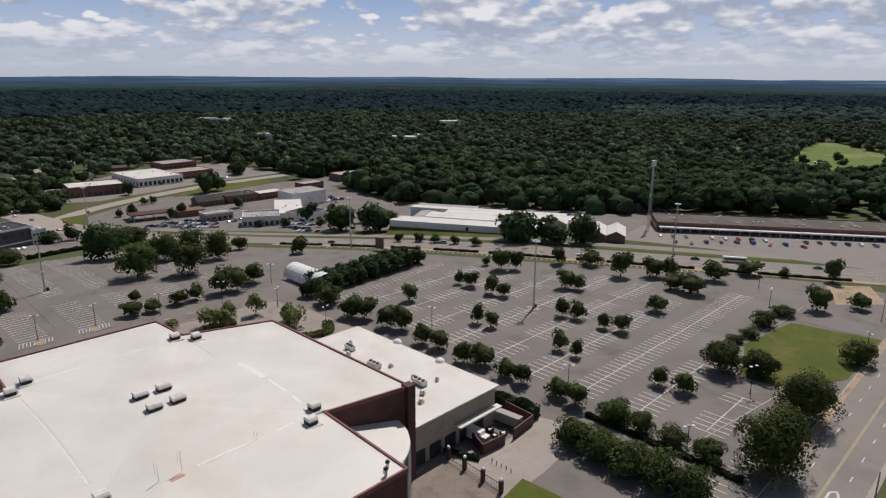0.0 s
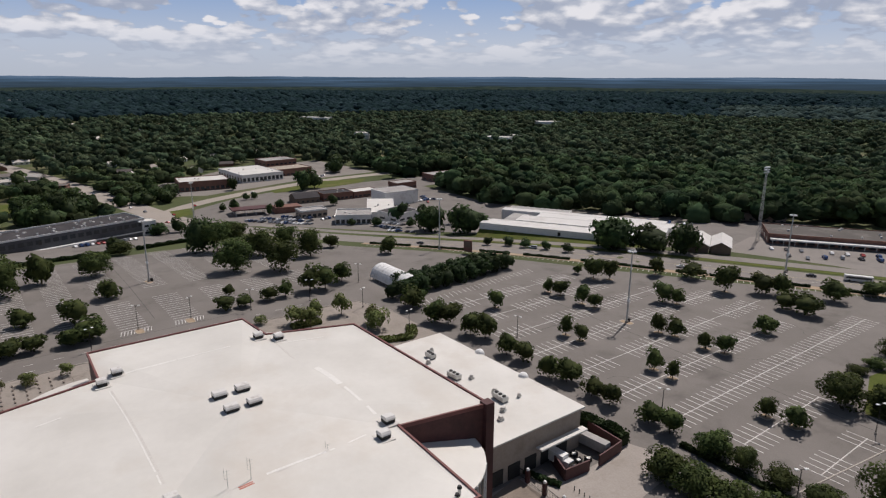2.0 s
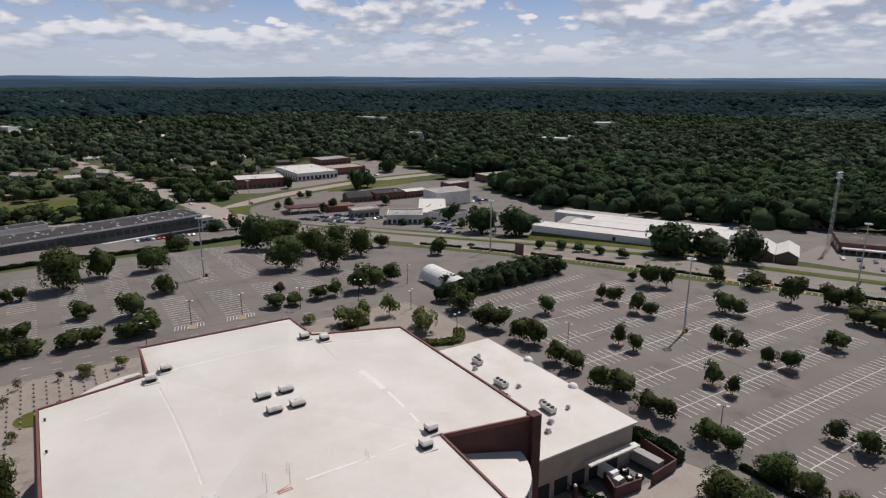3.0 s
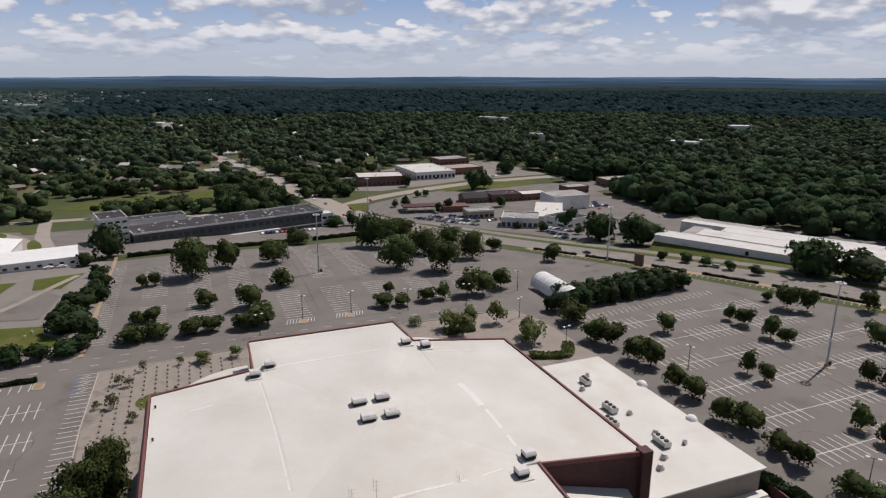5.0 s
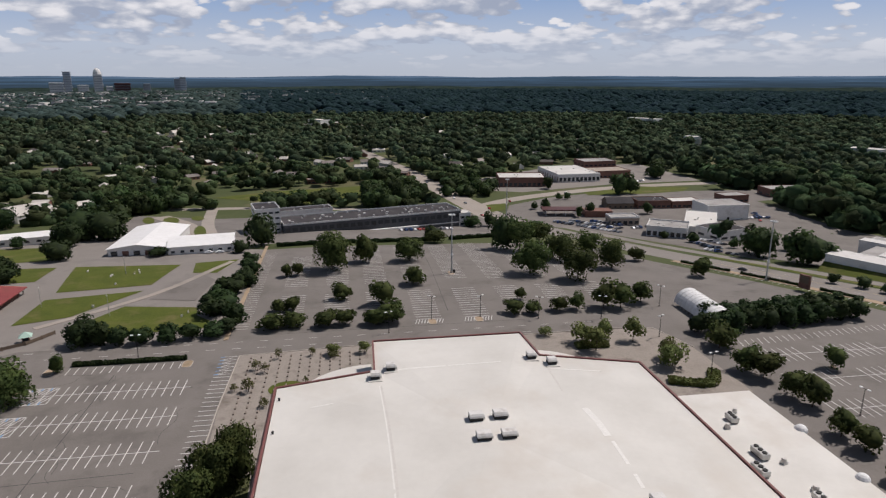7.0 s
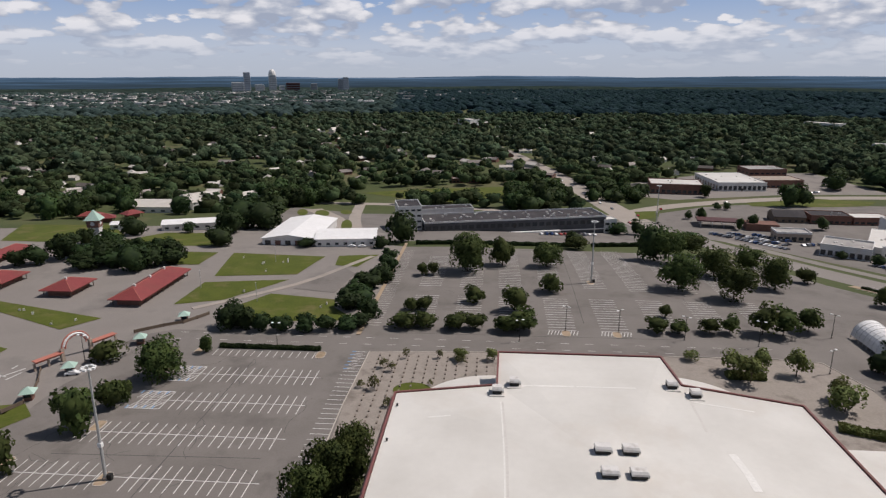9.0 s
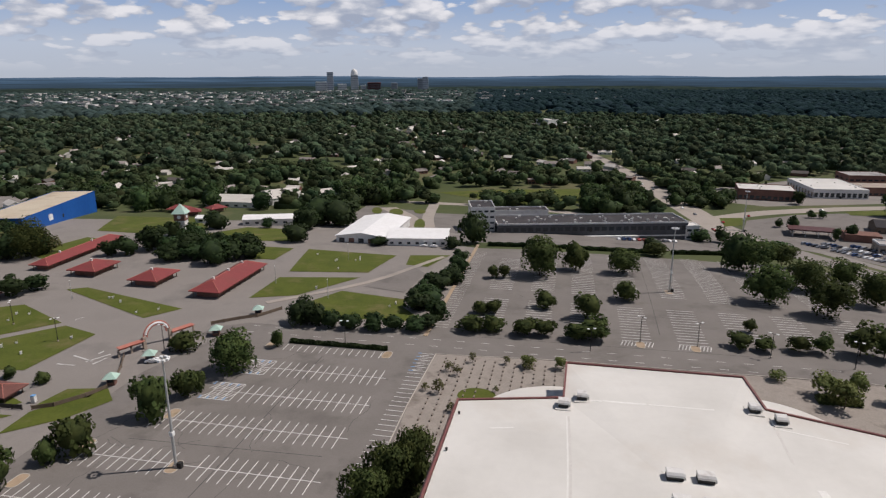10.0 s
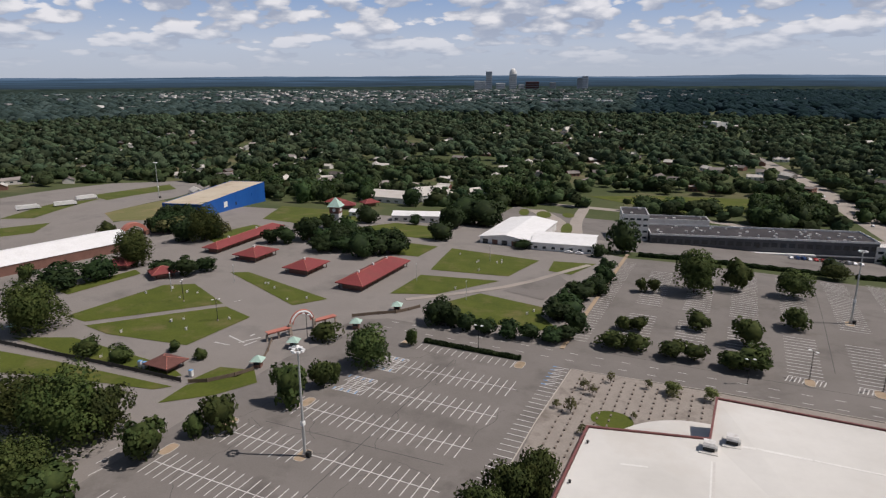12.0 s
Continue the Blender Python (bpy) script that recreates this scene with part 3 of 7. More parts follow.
GOLF = [(894.1, 265.1), (1167.0, 321.2), (1284.0, 329.2), (1303.0, 298.5), (1203.0, 242.6), (1171.0, 208.2), (803.7, 137.6), (809.4, 173.9), (849.0, 218.5)]
PLAZA_W = [(-19.4, 236.6), (24.9, 239.8), (26.1, 216.9), (-5.4, 203.3), (-5.7, 169.2), (-18.2, 163.4), (-22.2, 182.5), (-18.6, 201.2), (-19.2, 221.5)]
PLAZA_N = [(116.8, 228.4), (134.7, 239.0), (141.8, 219.3), (141.9, 197.6), (126.3, 190.6), (126.6, 218.8)]

# ---- builders ----


def gz(x, y):
    """Height of the land: level round the hall, falling northwards, rising slowly to the far hills."""
    s = (y + 0.45 * max(x, 0.0) - 330.0) / 270.0
    s = min(max(s, 0.0), 1.0)
    z = -16.0 * s * s * (3 - 2 * s)
    r = math.hypot(x, y)
    if r > 900:
        f = min((r - 900) / 4000.0, 1.0)
        z = z * (1 - min(1.0, (r - 900) / 600.0)) + min(1.0, (r - 900) / 600.0) * -16.0 + 74.0 * max(0.0, min(1.0, (r - 4100) / 760.0)) ** 1.3 + 6.0 * f
        z += 5.0 * min(1.0, (r - 900) / 800.0) * math.sin(x * 0.0031 + 1.3) * math.cos(y * 0.0027)
    return z


def mesh_of(name, bm, mat):
    me = bpy.data.meshes.new(name)
    bm.normal_update()
    bm.to_mesh(me)
    bm.free()
    me.materials.append(mat)
    return me


def part(name, bm, mat, parent=None, label=""):
    ob = new(name, mesh_of(name, bm, mat))
    ob.parent = parent
    return tagged(ob, label)


def thing(name, label, category, group="", at=(0, 0, 0), turn=0.0):
    ob = new(name)
    ob.empty_display_size = 0.5
    ob.matrix_basis = pose(*at, 0, 0, turn)
    return tagged(ob, label, category, group)


def structure(name, bm, mat, label, category):
    return tagged(part(name, bm, mat), label, category, kind="structure")


def box(bm, x0, y0, z0, x1, y1, z1, bevel=0.0):
    vs = [bm.verts.new((x, y, z)) for z in (z0, z1) for x, y in ((x0, y0), (x1, y0), (x1, y1), (x0, y1))]
    fs = [bm.faces.new([vs[i] for i in f]) for f in ((3, 2, 1, 0), (4, 5, 6, 7), (0, 1, 5, 4), (1, 2, 6, 5), (2, 3, 7, 6), (3, 0, 4, 7))]
    if bevel:
        es = {e for f in fs for e in f.edges}
        bmesh.ops.bevel(bm, geom=list(es), offset=bevel, segments=1, affect="EDGES")
    return vs


def prism(bm, pts, z0, z1, cap=True):
    """A column over the polygon pts (anticlockwise); z1 may be a function of (x, y)."""
    top = z1 if callable(z1) else (lambda x, y: z1)
    lo = [bm.verts.new((x, y, z0)) for x, y in pts]
    hi = [bm.verts.new((x, y, top(x, y))) for x, y in pts]
    n = len(pts)
    for i in range(n):
        bm.faces.new((lo[i], lo[(i + 1) % n], hi[(i + 1) % n], hi[i]))
    if cap:
        bm.faces.new(hi)
        bm.faces.new(lo[::-1])


def rod(bm, a, b, r0, r1=None, sides=8):
    r1 = r0 if r1 is None else r1
    a, b = Vector(a), Vector(b)
    q = (b - a).to_track_quat("Z", "Y")
    rings = []
    for c, r in ((a, r0), (b, r1)):
        rings.append([bm.verts.new(c + q @ Vector((r * math.cos(2 * math.pi * i / sides), r * math.sin(2 * math.pi * i / sides), 0))) for i in range(sides)])
    for i in range(sides):
        j = (i + 1) % sides
        bm.faces.new((rings[0][i], rings[0][j], rings[1][j], rings[1][i]))
    bm.faces.new(rings[1])
    bm.faces.new(rings[0][::-1])


def wall_along(bm, path, width, z0, z1, closed=False, ground=False):
    """A wall, kerb or band of that width along a path."""
    pts = [Vector(p) for p in path]
    n = len(pts)
    left, right = [], []
    for i, p in enumerate(pts):
        a = pts[i - 1] if (i or closed) else p
        b = pts[(i + 1) % n] if (i < n - 1 or closed) else p
        d1, d2 = (p - a), (b - p)
        d1 = d1.normalized() if d1.length else d2.normalized()
        d2 = d2.normalized() if d2.length else d1
        nrm = Vector((-(d1 + d2).y, (d1 + d2).x))
        nrm = nrm.normalized() if nrm.length > 1e-6 else Vector((-d1.y, d1.x))
        k = width / 2 / max(0.4, nrm.dot(Vector((-d1.y, d1.x))))
        left.append(p + nrm * k), right.append(p - nrm * k)
    quads = []
    for l, r in zip(left, right):
        row = []
        for q in (l, r):
            g = gz(q.x, q.y) if ground else 0.0
            row += [bm.verts.new((q.x, q.y, g + z0)), bm.verts.new((q.x, q.y, g + z1))]
        quads.append(row)
    for i in range(n if closed else n - 1):
        a, b = quads[i], quads[(i + 1) % n]
        bm.faces.new((a[1], a[3], b[3], b[1]))
        bm.faces.new((a[0], a[1], b[1], b[0]))
        bm.faces.new((a[3], a[2], b[2], b[3]))
        bm.faces.new((a[2], a[0], b[0], b[2]))
    if not closed:
        for a in (quads[0], quads[-1]):
            bm.faces.new((a[0], a[2], a[3], a[1]))


def smooth_path(pts, step=8.0):
    """A rounded line through pts."""
    out = []
    P = [Vector(p) for p in pts]
    for i in range(len(P) - 1):
        a, b, c, d = P[max(i - 1, 0)], P[i], P[i + 1], P[min(i + 2, len(P) - 1)]
        n = max(1, int((c - b).length / step))
        for k in range(n):
            t = k / n
            out.append(0.5 * ((2 * b) + (c - a) * t + (2 * a - 5 * b + 4 * c - d) * t * t + (3 * b - a - 3 * c + d) * t ** 3))
    out.append(P[-1])
    return [tuple(p) for p in out]


def drape(bm, dz, step=12.0):
    """Cuts a flat sheet into a grid and lays it on the land."""
    xs, ys = [v.co.x for v in bm.verts], [v.co.y for v in bm.verts]
    if max(ys) + 0.45 * max(max(xs), 0) > 325:
        for axis, lo, hi in ((0, min(xs), max(xs)), (1, min(ys), max(ys))):
            c = math.ceil(lo / step) * step
            while c < hi:
                co, no = [0, 0, 0], [0, 0, 0]
                co[axis], no[axis] = c, 1
                bmesh.ops.bisect_plane(bm, geom=bm.verts[:] + bm.edges[:] + bm.faces[:], plane_co=co, plane_no=no)
                c += step
        bmesh.ops.triangulate(bm, faces=bm.faces[:])
    for v in bm.verts:
        v.co.z = gz(v.co.x, v.co.y) + dz


def sheet(name, poly, dz, mat, label, category):
    """A patch of lot, lawn or paving laid on the land, with its edge turned down."""
    bm = bmesh.new()
    f = bm.faces.new([bm.verts.new((x, y, 0)) for x, y in poly])
    if f.normal.z < 0:
        f.normal_flip()
    bm.normal_update()
    for f in bm.faces:
        if f.normal.z < 0:
            f.normal_flip()
    drape(bm, dz)
    return structure(name, bm, mat, label, category)


def strip(name, path, width, dz, mat, label, category, step=8.0):
    bm = bmesh.new()
    wall_along(bm, smooth_path(path, step), width, dz - 0.3, dz, ground=True)
    return structure(name, bm, mat, label, category)


# ---- land ----
def build_ground():
    axis = [0.0]
    while axis[-1] < 4880:
        axis.append(axis[-1] + (12 if axis[-1] < 720 else 40 if axis[-1] < 1500 else 160))
    axis[-1] = 4880
    axis = [-a for a in axis[:0:-1]] + axis
    n = len(axis)
    verts = [(x, y, gz(x, y)) for y in axis for x in axis]
    faces = [(j * n + i, j * n + i + 1, (j + 1) * n + i + 1, (j + 1) * n + i) for j in range(n - 1) for i in range(n - 1)]
    me = bpy.data.meshes.new("ground")
    me.from_pydata(verts, [], faces)
    me.materials.append(M_GROUND)
    tagged(new("ground", me), "wide rolling land of grass and bare earth", "ground", kind="structure")


build_ground()

# lots and roads
sheet("east_lot", [(94, 36), (345, 36), (340, 75), (318, 118), (288, 165), (262, 205), (240, 245), (216, 290), (186, 340), (168, 392), (150, 404), (60, 396), (-26, 388), (-26, 262), (-24, 246), (94, 246)], 0.05, M_ASPHALT, "aged grey asphalt of the large striped car park", "car park")
sheet("west_lot", [(-16, 60), (-16, 246), (-100, 246), (-112, 205), (-112, 60)], 0.05, M_ASPHALT, "aged grey asphalt of the side car park", "car park")
sheet("south_lot", [(94, 36), (94, 20), (-112, 20), (-112, 60), (-16, 60), (-16, 100), (94, 100)], 0.045, M_ASPHALT, "aged grey asphalt south of the hall", "car park")

sheet("access_road", [(-112, 236), (-20, 236), (26, 240), (67, 240), (137, 240), (160, 262), (-26, 262), (-26, 252), (-98, 252), (-108, 246)], 0.04, M_ASPHALT, "grey asphalt access road across the front of the hall", "road")
ROAD_DIR = Vector((-184.0, 330.0)).normalized()      # the main road runs north-west
ROAD_OUT = Vector((330.0, 184.0)).normalized()       # away from the hall


def road_at(s, off):
    """A point s metres up the main road and off metres beyond its middle line."""
    p = Vector((374.0, 56.0)) + ROAD_DIR * s + ROAD_OUT * off
    return (p.x, p.y)


strip("main_road", [road_at(-260, 0), road_at(0, 0), road_at(120, 0), road_at(240, 0), road_at(340, 0), (178, 420), (152, 480), (132, 540)], 23.0, 0.07, M_ROAD, "wide grey asphalt main road", "road")
strip("west_road", [(146, 470), (132, 540), (118, 620), (100, 730), (72, 860), (40, 1000), (10, 1120)], 23.0, 0.09, M_ROADPALE, "worn pale concrete road running to the horizon", "road")
strip("side_road", [(118, 536), (150, 572), (200, 602), (294, 634), (401, 644), (505, 632), (640, 600)], 15.0, 0.11, M_ROADPALE, "pale side road past the brick shops", "road")
strip("cross_road", [(136, 545), (90, 548), (30, 560), (-60, 580), (-160, 590), (-300, 640)], 11.0, 0.1, M_ROADPALE, "pale road behind the office block", "road")
strip("hedge_bed", [road_at(-10, -14.2), road_at(335, -14.2)], 4.6, 0.13, M_DIRT, "brown mulch bed along the main road", "border")
strip("grass_median", [road_at(40, 16.5), road_at(330, 16.5)], 4.4, 0.12, M_LAWN, "narrow grass verge along the main road", "lawn")
strip("service_road", [road_at(40, 24), road_at(200, 24), road_at(345, 24), (200, 425), (180, 470)], 9.0, 0.06, M_ROAD, "grey service road beside the verge", "road")
strip("street", [(60, 29), (150, 29), (300, 29), (420, 26)], 18.0, 0.08, M_ROAD, "grey asphalt street with lane markings", "road")
sheet("dealer_lot", [(148, 520), (168, 470), (196, 446), (228, 392), (254, 340), (330, 396), (384, 440), (388, 545), (450, 556), (440, 600), (345, 604), (285, 616), (205, 590), (160, 560)], 0.04, M_ASPHALT, "grey asphalt yard of the car dealers", "car park")
sheet("shop_lot", [(150, 640), (190, 622), (300, 655), (400, 662), (390, 800), (260, 780), (150, 700)], 0.04, M_ROAD, "worn yard around the brick shops", "car park")
sheet("trade_lot", [(246, 375), (262, 348), (300, 268), (345, 185), (470, 195), (440, 330), (380, 440), (320, 400)], 0.03, M_ASPHALT, "asphalt yard of the long storage sheds", "car park")
sheet("mall_lot", [(345, 190), (364, 140), (373, 98), (386, 50), (400, 5), (540, -20), (480, 90), (395, 200)], 0.05, M_ROAD, "pale asphalt car park before the shopping row", "car park")
sheet("office_lot", [(-60, 400), (110, 430), (140, 470), (130, 530), (-80, 530), (-150, 560), (-140, 470), (-92, 468), (-44, 430), (-60, 412)], 0.04, M_ASPHALT, "asphalt round the office block", "car park")
sheet("fairground", [(-96, 60), (-112, 205), (-98, 250), (-24, 252), (-26, 388), (-44, 394), (-44, 440), (-120, 470), (-240, 440), (-330, 420), (-360, 300), (-350, 190), (-240, 150), (-140, 120), (-126, 60)], 0.03, M_ROAD, "worn grey asphalt of the fairground", "paving")
for nm, poly, mat in (("lawn", LAWN_A, M_LAWN), ("lawn", LAWN_B, M_LAWN), ("lawn", LAWN_C, M_LAWN), ("lawn", LAWN_D, M_LAWN), ("lawn", LAWN_E, M_LAWN),
                      ("lawn", LAWN_F, M_LAWN), ("lawn", LAWN_G, M_LAWN), ("lawn", LAWN_H, M_LAWN), ("lawn", LAWN_I, M_LAWN), ("lawn", LAWN_J, M_LAWN),
                      ("lawn", LAWN_K, M_LAWN), ("lawn", LAWN_L, M_LAWN), ("lawn", LAWN_M, M_LAWN), ("lawn", LAWN_N, M_LAWN), ("lawn", LAWN_O, M_LAWN), ("lawn", LAWN_P, M_LAWN),
                      ("lawn", LAWN_T, M_LAWN), ("lawn", LAWN_SE, M_LAWN), ("lawn", LAWN_U, M_LAWN), ("lawn", LAWN_V, M_LAWN), ("lawn", LAWN_W, M_LAWN)):
    sheet(nm, poly, 0.16, mat, "mown green lawn with worn patches", "lawn")
sheet("fairway", GOLF, 0.3, M_GOLF, "bright green golf fairway with sandy patches", "lawn")
sheet("truck_yard", YARD, 0.1, M_ROAD, "pale asphalt loop of the lorry yard", "road")
for poly in (LAWN_Q, LAWN_R, LAWN_S):
    sheet("lawn", poly, 0.2, M_LAWN, "rough grass island in the lorry yard", "lawn")
sheet("rough_field", FIELD_A, 0.14, M_FIELD, "dry brownish grass field", "field")
strip("garden_path", [(-41.5, 361.8), (-61.0, 320.2), (-75.0, 301.4), (-87.4, 288.8), (-102.3, 274.5)], 3.2, 0.22, M_ROADPALE, "pale worn path curving between the lawns", "path")
for island_poly in (
        [(-107.8, 526.2), (-106.4, 515.6), (-108.0, 509.7), (-111.9, 510.6), (-116.9, 518.0), (-120.9, 529.1), (-122.5, 539.6), (-120.8, 545.5), (-116.6, 544.6), (-111.7, 537.3)],
        [(-75.4, 462.8), (-72.8, 446.3), (-72.8, 437.2), (-75.3, 437.8), (-79.4, 447.9), (-83.9, 464.8), (-87.1, 482.7), (-87.3, 493.9), (-84.5, 493.2), (-79.9, 481.0)],
        [(-127.1, 530.5), (-125.0, 519.9), (-125.5, 513.8), (-128.4, 514.4), (-132.7, 521.6), (-136.7, 532.6), (-138.9, 543.1), (-138.3, 549.1), (-135.2, 548.5), (-130.9, 541.4)],
        [(-91.1, 534.2), (-90.7, 527.2), (-92.3, 523.3), (-95.6, 524.0), (-99.2, 529.1), (-101.8, 536.5), (-102.4, 543.5), (-100.6, 547.4), (-97.3, 546.7), (-93.6, 541.6)],
        [(-86.5, 455.5), (-84.4, 443.9), (-84.2, 437.3), (-86.0, 437.7), (-89.2, 445.0), (-92.6, 456.9), (-95.1, 469.3), (-95.4, 477.0), (-93.5, 476.5), (-90.0, 468.1)]):
    sheet("lawn", island_poly, 0.2, M_LAWN, "small rounded grass island in the drive", "lawn")
strip("drive", [(-93.5, 577.7), (-83.5, 508.9), (-66.7, 439.1), (-56.2, 412.0)], 9.0, 0.12, M_ROADPALE, "pale drive beside the office block", "road")
strip("drive", [(-127.9, 550.6), (-96.2, 497.5), (-79.2, 431.0)], 14.0, 0.1, M_ROADPALE, "pale drive behind the white hall", "road")
sheet("asphalt_pad", PAD_A, 0.17, M_ASPHALT, "grey asphalt pad between lawns", "paving")
sheet("asphalt_pad", PAD_SE, 0.17, M_ASPHALT, "small grey asphalt pad beside the lawn", "paving")
sheet("dirt_pad", PAD_DIRT, 0.13, M_DIRT, "bare sandy ground at the lot's corner", "ground")
sheet("plaza", [(-19.4, 237), (25, 239.6), (25.4, 166.6), (2, 161), (2, 120), (-4, 120), (-6, 164), (-18, 164), (-20, 200)], 0.12, M_PLAZA, "tan concrete plaza with rows of low stones", "plaza")
sheet("plaza", [(67, 185.6), (67, 240), (120, 241), (136, 239), (142, 220), (143, 186), (128, 166.6), (94, 166.6), (92, 162), (68.4, 170)], 0.12, M_PLAZA, "tan concrete plaza under young trees", "plaza")
sheet("plaza", [(25.6, 185.4), (67, 185.4), (67, 240), (25, 239.6)], 0.11, M_PLAZA, "tan concrete forecourt of the hall", "plaza")
sheet("lawn", [(94, 79), (108, 79), (116, 66), (112, 56), (94, 56)], 0.1, M_LAWN, "green lawn beside the service yard", "lawn")
sheet("dock_yard", [(94, 103), (112, 103), (112, 96), (134, 96), (138, 100), (141, 92), (136, 82), (118, 80), (94, 80)], 0.12, M_CONCRETE, "pale concrete service yard", "paving")
sheet("dock_paving", [(71, 104), (93, 101.5), (104.4, 104), (104.4, 82), (71, 78)], 0.16, M_BROWNPAVE, "brown stained concrete paving beside the hall", "paving")
strip("verge_path", [(150, 37.5), (260, 37.5), (340, 36)], 1.8, 0.15, M_DIRT, "tan worn path beside the street", "path")
strip("pavement", [(60, 19.4), (200, 19.4), (420, 17)], 1.6, 0.2, M_CONCRETE, "pale concrete pavement along the street", "pavement")


# ---- paint on the lots ----
def bars(name, segs, width, mat, label, dz=0.09):
    """Painted lines, each a thin slab laid on the asphalt."""
    bm = bmesh.new()
    for (xa, ya), (xb, yb) in segs:
        d = Vector((xb - xa, yb - ya))
        n = Vector((-d.y, d.x)).normalized() * width / 2
        k = max(1, int(d.length / 15))
        for i in range(k):
            p, q = Vector((xa, ya)) + d * i / k, Vector((xa, ya)) + d * (i + 1) / k
            bm.faces.new([bm.verts.new((v.x, v.y, gz(v.x, v.y) + dz)) for v in (p - n, q - n, q + n, p + n)])
    return structure(name, bm, mat, label, "marking")


def double_row(x0, x1, y, pitch=2.75, reach=5.3, skip=()):
    segs = [((x0, y), (x1, y))]
    n = int((x1 - x0) / pitch)
    for i in range(n + 1):
        x = x0 + i * pitch
        if any(a < x < b for a, b in skip):
            continue
        segs.append(((x, y - reach), (x, y + reach)))
    return segs


def double_col(x, y0, y1, pitch=2.75, reach=5.3, skip=()):
    return [((b, a), (d, c)) for (a, b), (c, d) in double_row(y0, y1, x, pitch, reach, skip)]


for k, (x0, x1) in enumerate(((166, 194), (164, 208), (160, 293), (160, 262), (160, 280), (160, 276), (160, 258), (160, 250), (158, 238))):
    y = 59.4 + 18.75 * k
    bars("stall_lines", double_row(x0, x1, y, skip=[(c - 4, c + 4) for c in ((181.5, 213, 245, 278) if k > 1 else (181.5,))] if k != 2 else ()), 0.27, M_PAINT, "white painted stall lines in a double row")
for x, y0, y1 in ((-5, 268, 365), (14, 268, 372), (32, 268, 380), (51, 262, 388), (71, 262, 392), (91, 268, 400), (111, 268, 402), (131, 275, 402)):
    bars("stall_lines", double_col(x, y0, y1, skip=((300, 312),))[1:], 0.38, M_WORNPAINT, "white painted stall lines in a double row", 0.15)
bars("stall_lines", [((-25.5, y), (-20, y)) for y in np.arange(262, 380, 2.75)], 0.28, M_WORNPAINT, "white stall lines along the screening row")
for x0, x1, y in ((-80, -31.3, 215.6), (-82, -31.3, 197.6), (-89, -31.3, 179.2), (-97, -31.3, 159.6), (-103, -31.3, 140.5), (-103, -31.3, 122)):
    bars("stall_lines", double_row(x0, x1, y, skip=((-71, -66),) if y == 159.6 else ()), 0.26, M_PAINT, "white painted stall lines in a double row")
bars("stall_lines", [((x, 230), (x, 235)) for x in np.arange(-74, -36, 2.75)], 0.24, M_PAINT, "white stall lines before the clipped hedge")
bars("stall_lines", [((-25.5, y), (-20, y)) for y in np.arange(166, 222, 2.75)], 0.24, M_PAINT, "white stall lines along the plaza")
bars("accessible_lines", [((-25.5, y), (-20, y)) for y in np.arange(223, 237, 2.75)] + [((-24.5, y), (-21.5, y + 1.2)) for y in np.arange(223.5, 235, 2.75)], 0.26, M_PAINT, "blue and white accessible stall lines")
for bx, by in ((-84, 197.6), (-82, 215.6)):
    bars("accessible_lines", [((bx + i * 1.3, by - 5.2), (bx + i * 1.3 + 2.2, by - 1)) for i in range(7)] + [((bx + i * 1.3, by + 1), (bx + i * 1.3 + 2.2, by + 5.2)) for i in range(7)] + [((bx, by - 5.3), (bx + 10, by - 5.3)), ((bx, by + 5.3), (bx + 10, by + 5.3))], 0.3, M_PAINT, "white hatched accessible stall lines", 0.1)
    bars("accessible_lines", [((bx + i * 2.7, by - 5.4), (bx + i * 2.7, by - 3.6)) for i in range(4)] + [((bx + i * 2.7, by + 3.6), (bx + i * 2.7, by + 5.4)) for i in range(4)], 0.4, M_BLUEPAINT, "blue accessible stall marks", 0.11)
bars("stall_lines", [((x, 218 + (x - 160) * 0.1), (x + 1, 223 + (x - 160) * 0.1)) for x in np.arange(158, 232, 2.75)], 0.24, M_PAINT, "white stall lines before the planted belt")
bars("accessible_lines", [((-25.6, y), (-24.2, y)) for y in np.arange(223, 237, 2.75)], 0.4, M_BLUEPAINT, "blue accessible stall marks", 0.11)
bars("stall_lines", [(road_at(s, -20), road_at(s, -15)) for s in np.arange(60, 330, 2.75)], 0.24, M_PAINT, "white stall lines along the road hedge")
bars("stall_lines", [((x, 44), (x, 49)) for x in np.arange(110, 205, 2.9)], 0.24, M_PAINT, "white stall lines under the verge trees")
bars("hatching", [((45 + i * 1.2 + c, 257.5), (46 + i * 1.2 + c, 261.5)) for c in (0, 20.0) for i in range(10)], 0.3, M_PAINT, "white hatched end bay", 0.1)
bars("lane_dashes", [((x, 243.5), (x + 3, 243.5)) for x in np.arange(-95, 90, 9)] + [((x, 249.5), (x + 3, 249.5)) for x in np.arange(-95, 130, 9)], 0.22, M_PAINT, "white lane dashes on the access road")
bars("centre_line", [((40, 28.9), (420, 26.5)), ((40, 29.3), (420, 26.9))], 0.18, M_YELLOW, "yellow double centre line", 0.12)
bars("lane_dashes", [((x, y), (x + 3, y)) for x in np.arange(60, 400, 12) for y in (33.2, 24.6)], 0.2, M_PAINT, "white lane dashes on the street", 0.12)
bars("centre_line", [(road_at(-200, 0.3), road_at(330, 0.3)), (road_at(-200, -0.3), road_at(330, -0.3))], 0.18, M_YELLOW, "yellow double centre line", 0.11)
bars("lane_dashes", [(road_at(s, o), road_at(s + 3, o)) for s in np.arange(-200, 330, 12) for o in (5.2, -5.2)], 0.2, M_PAINT, "white lane dashes on the main road", 0.11)
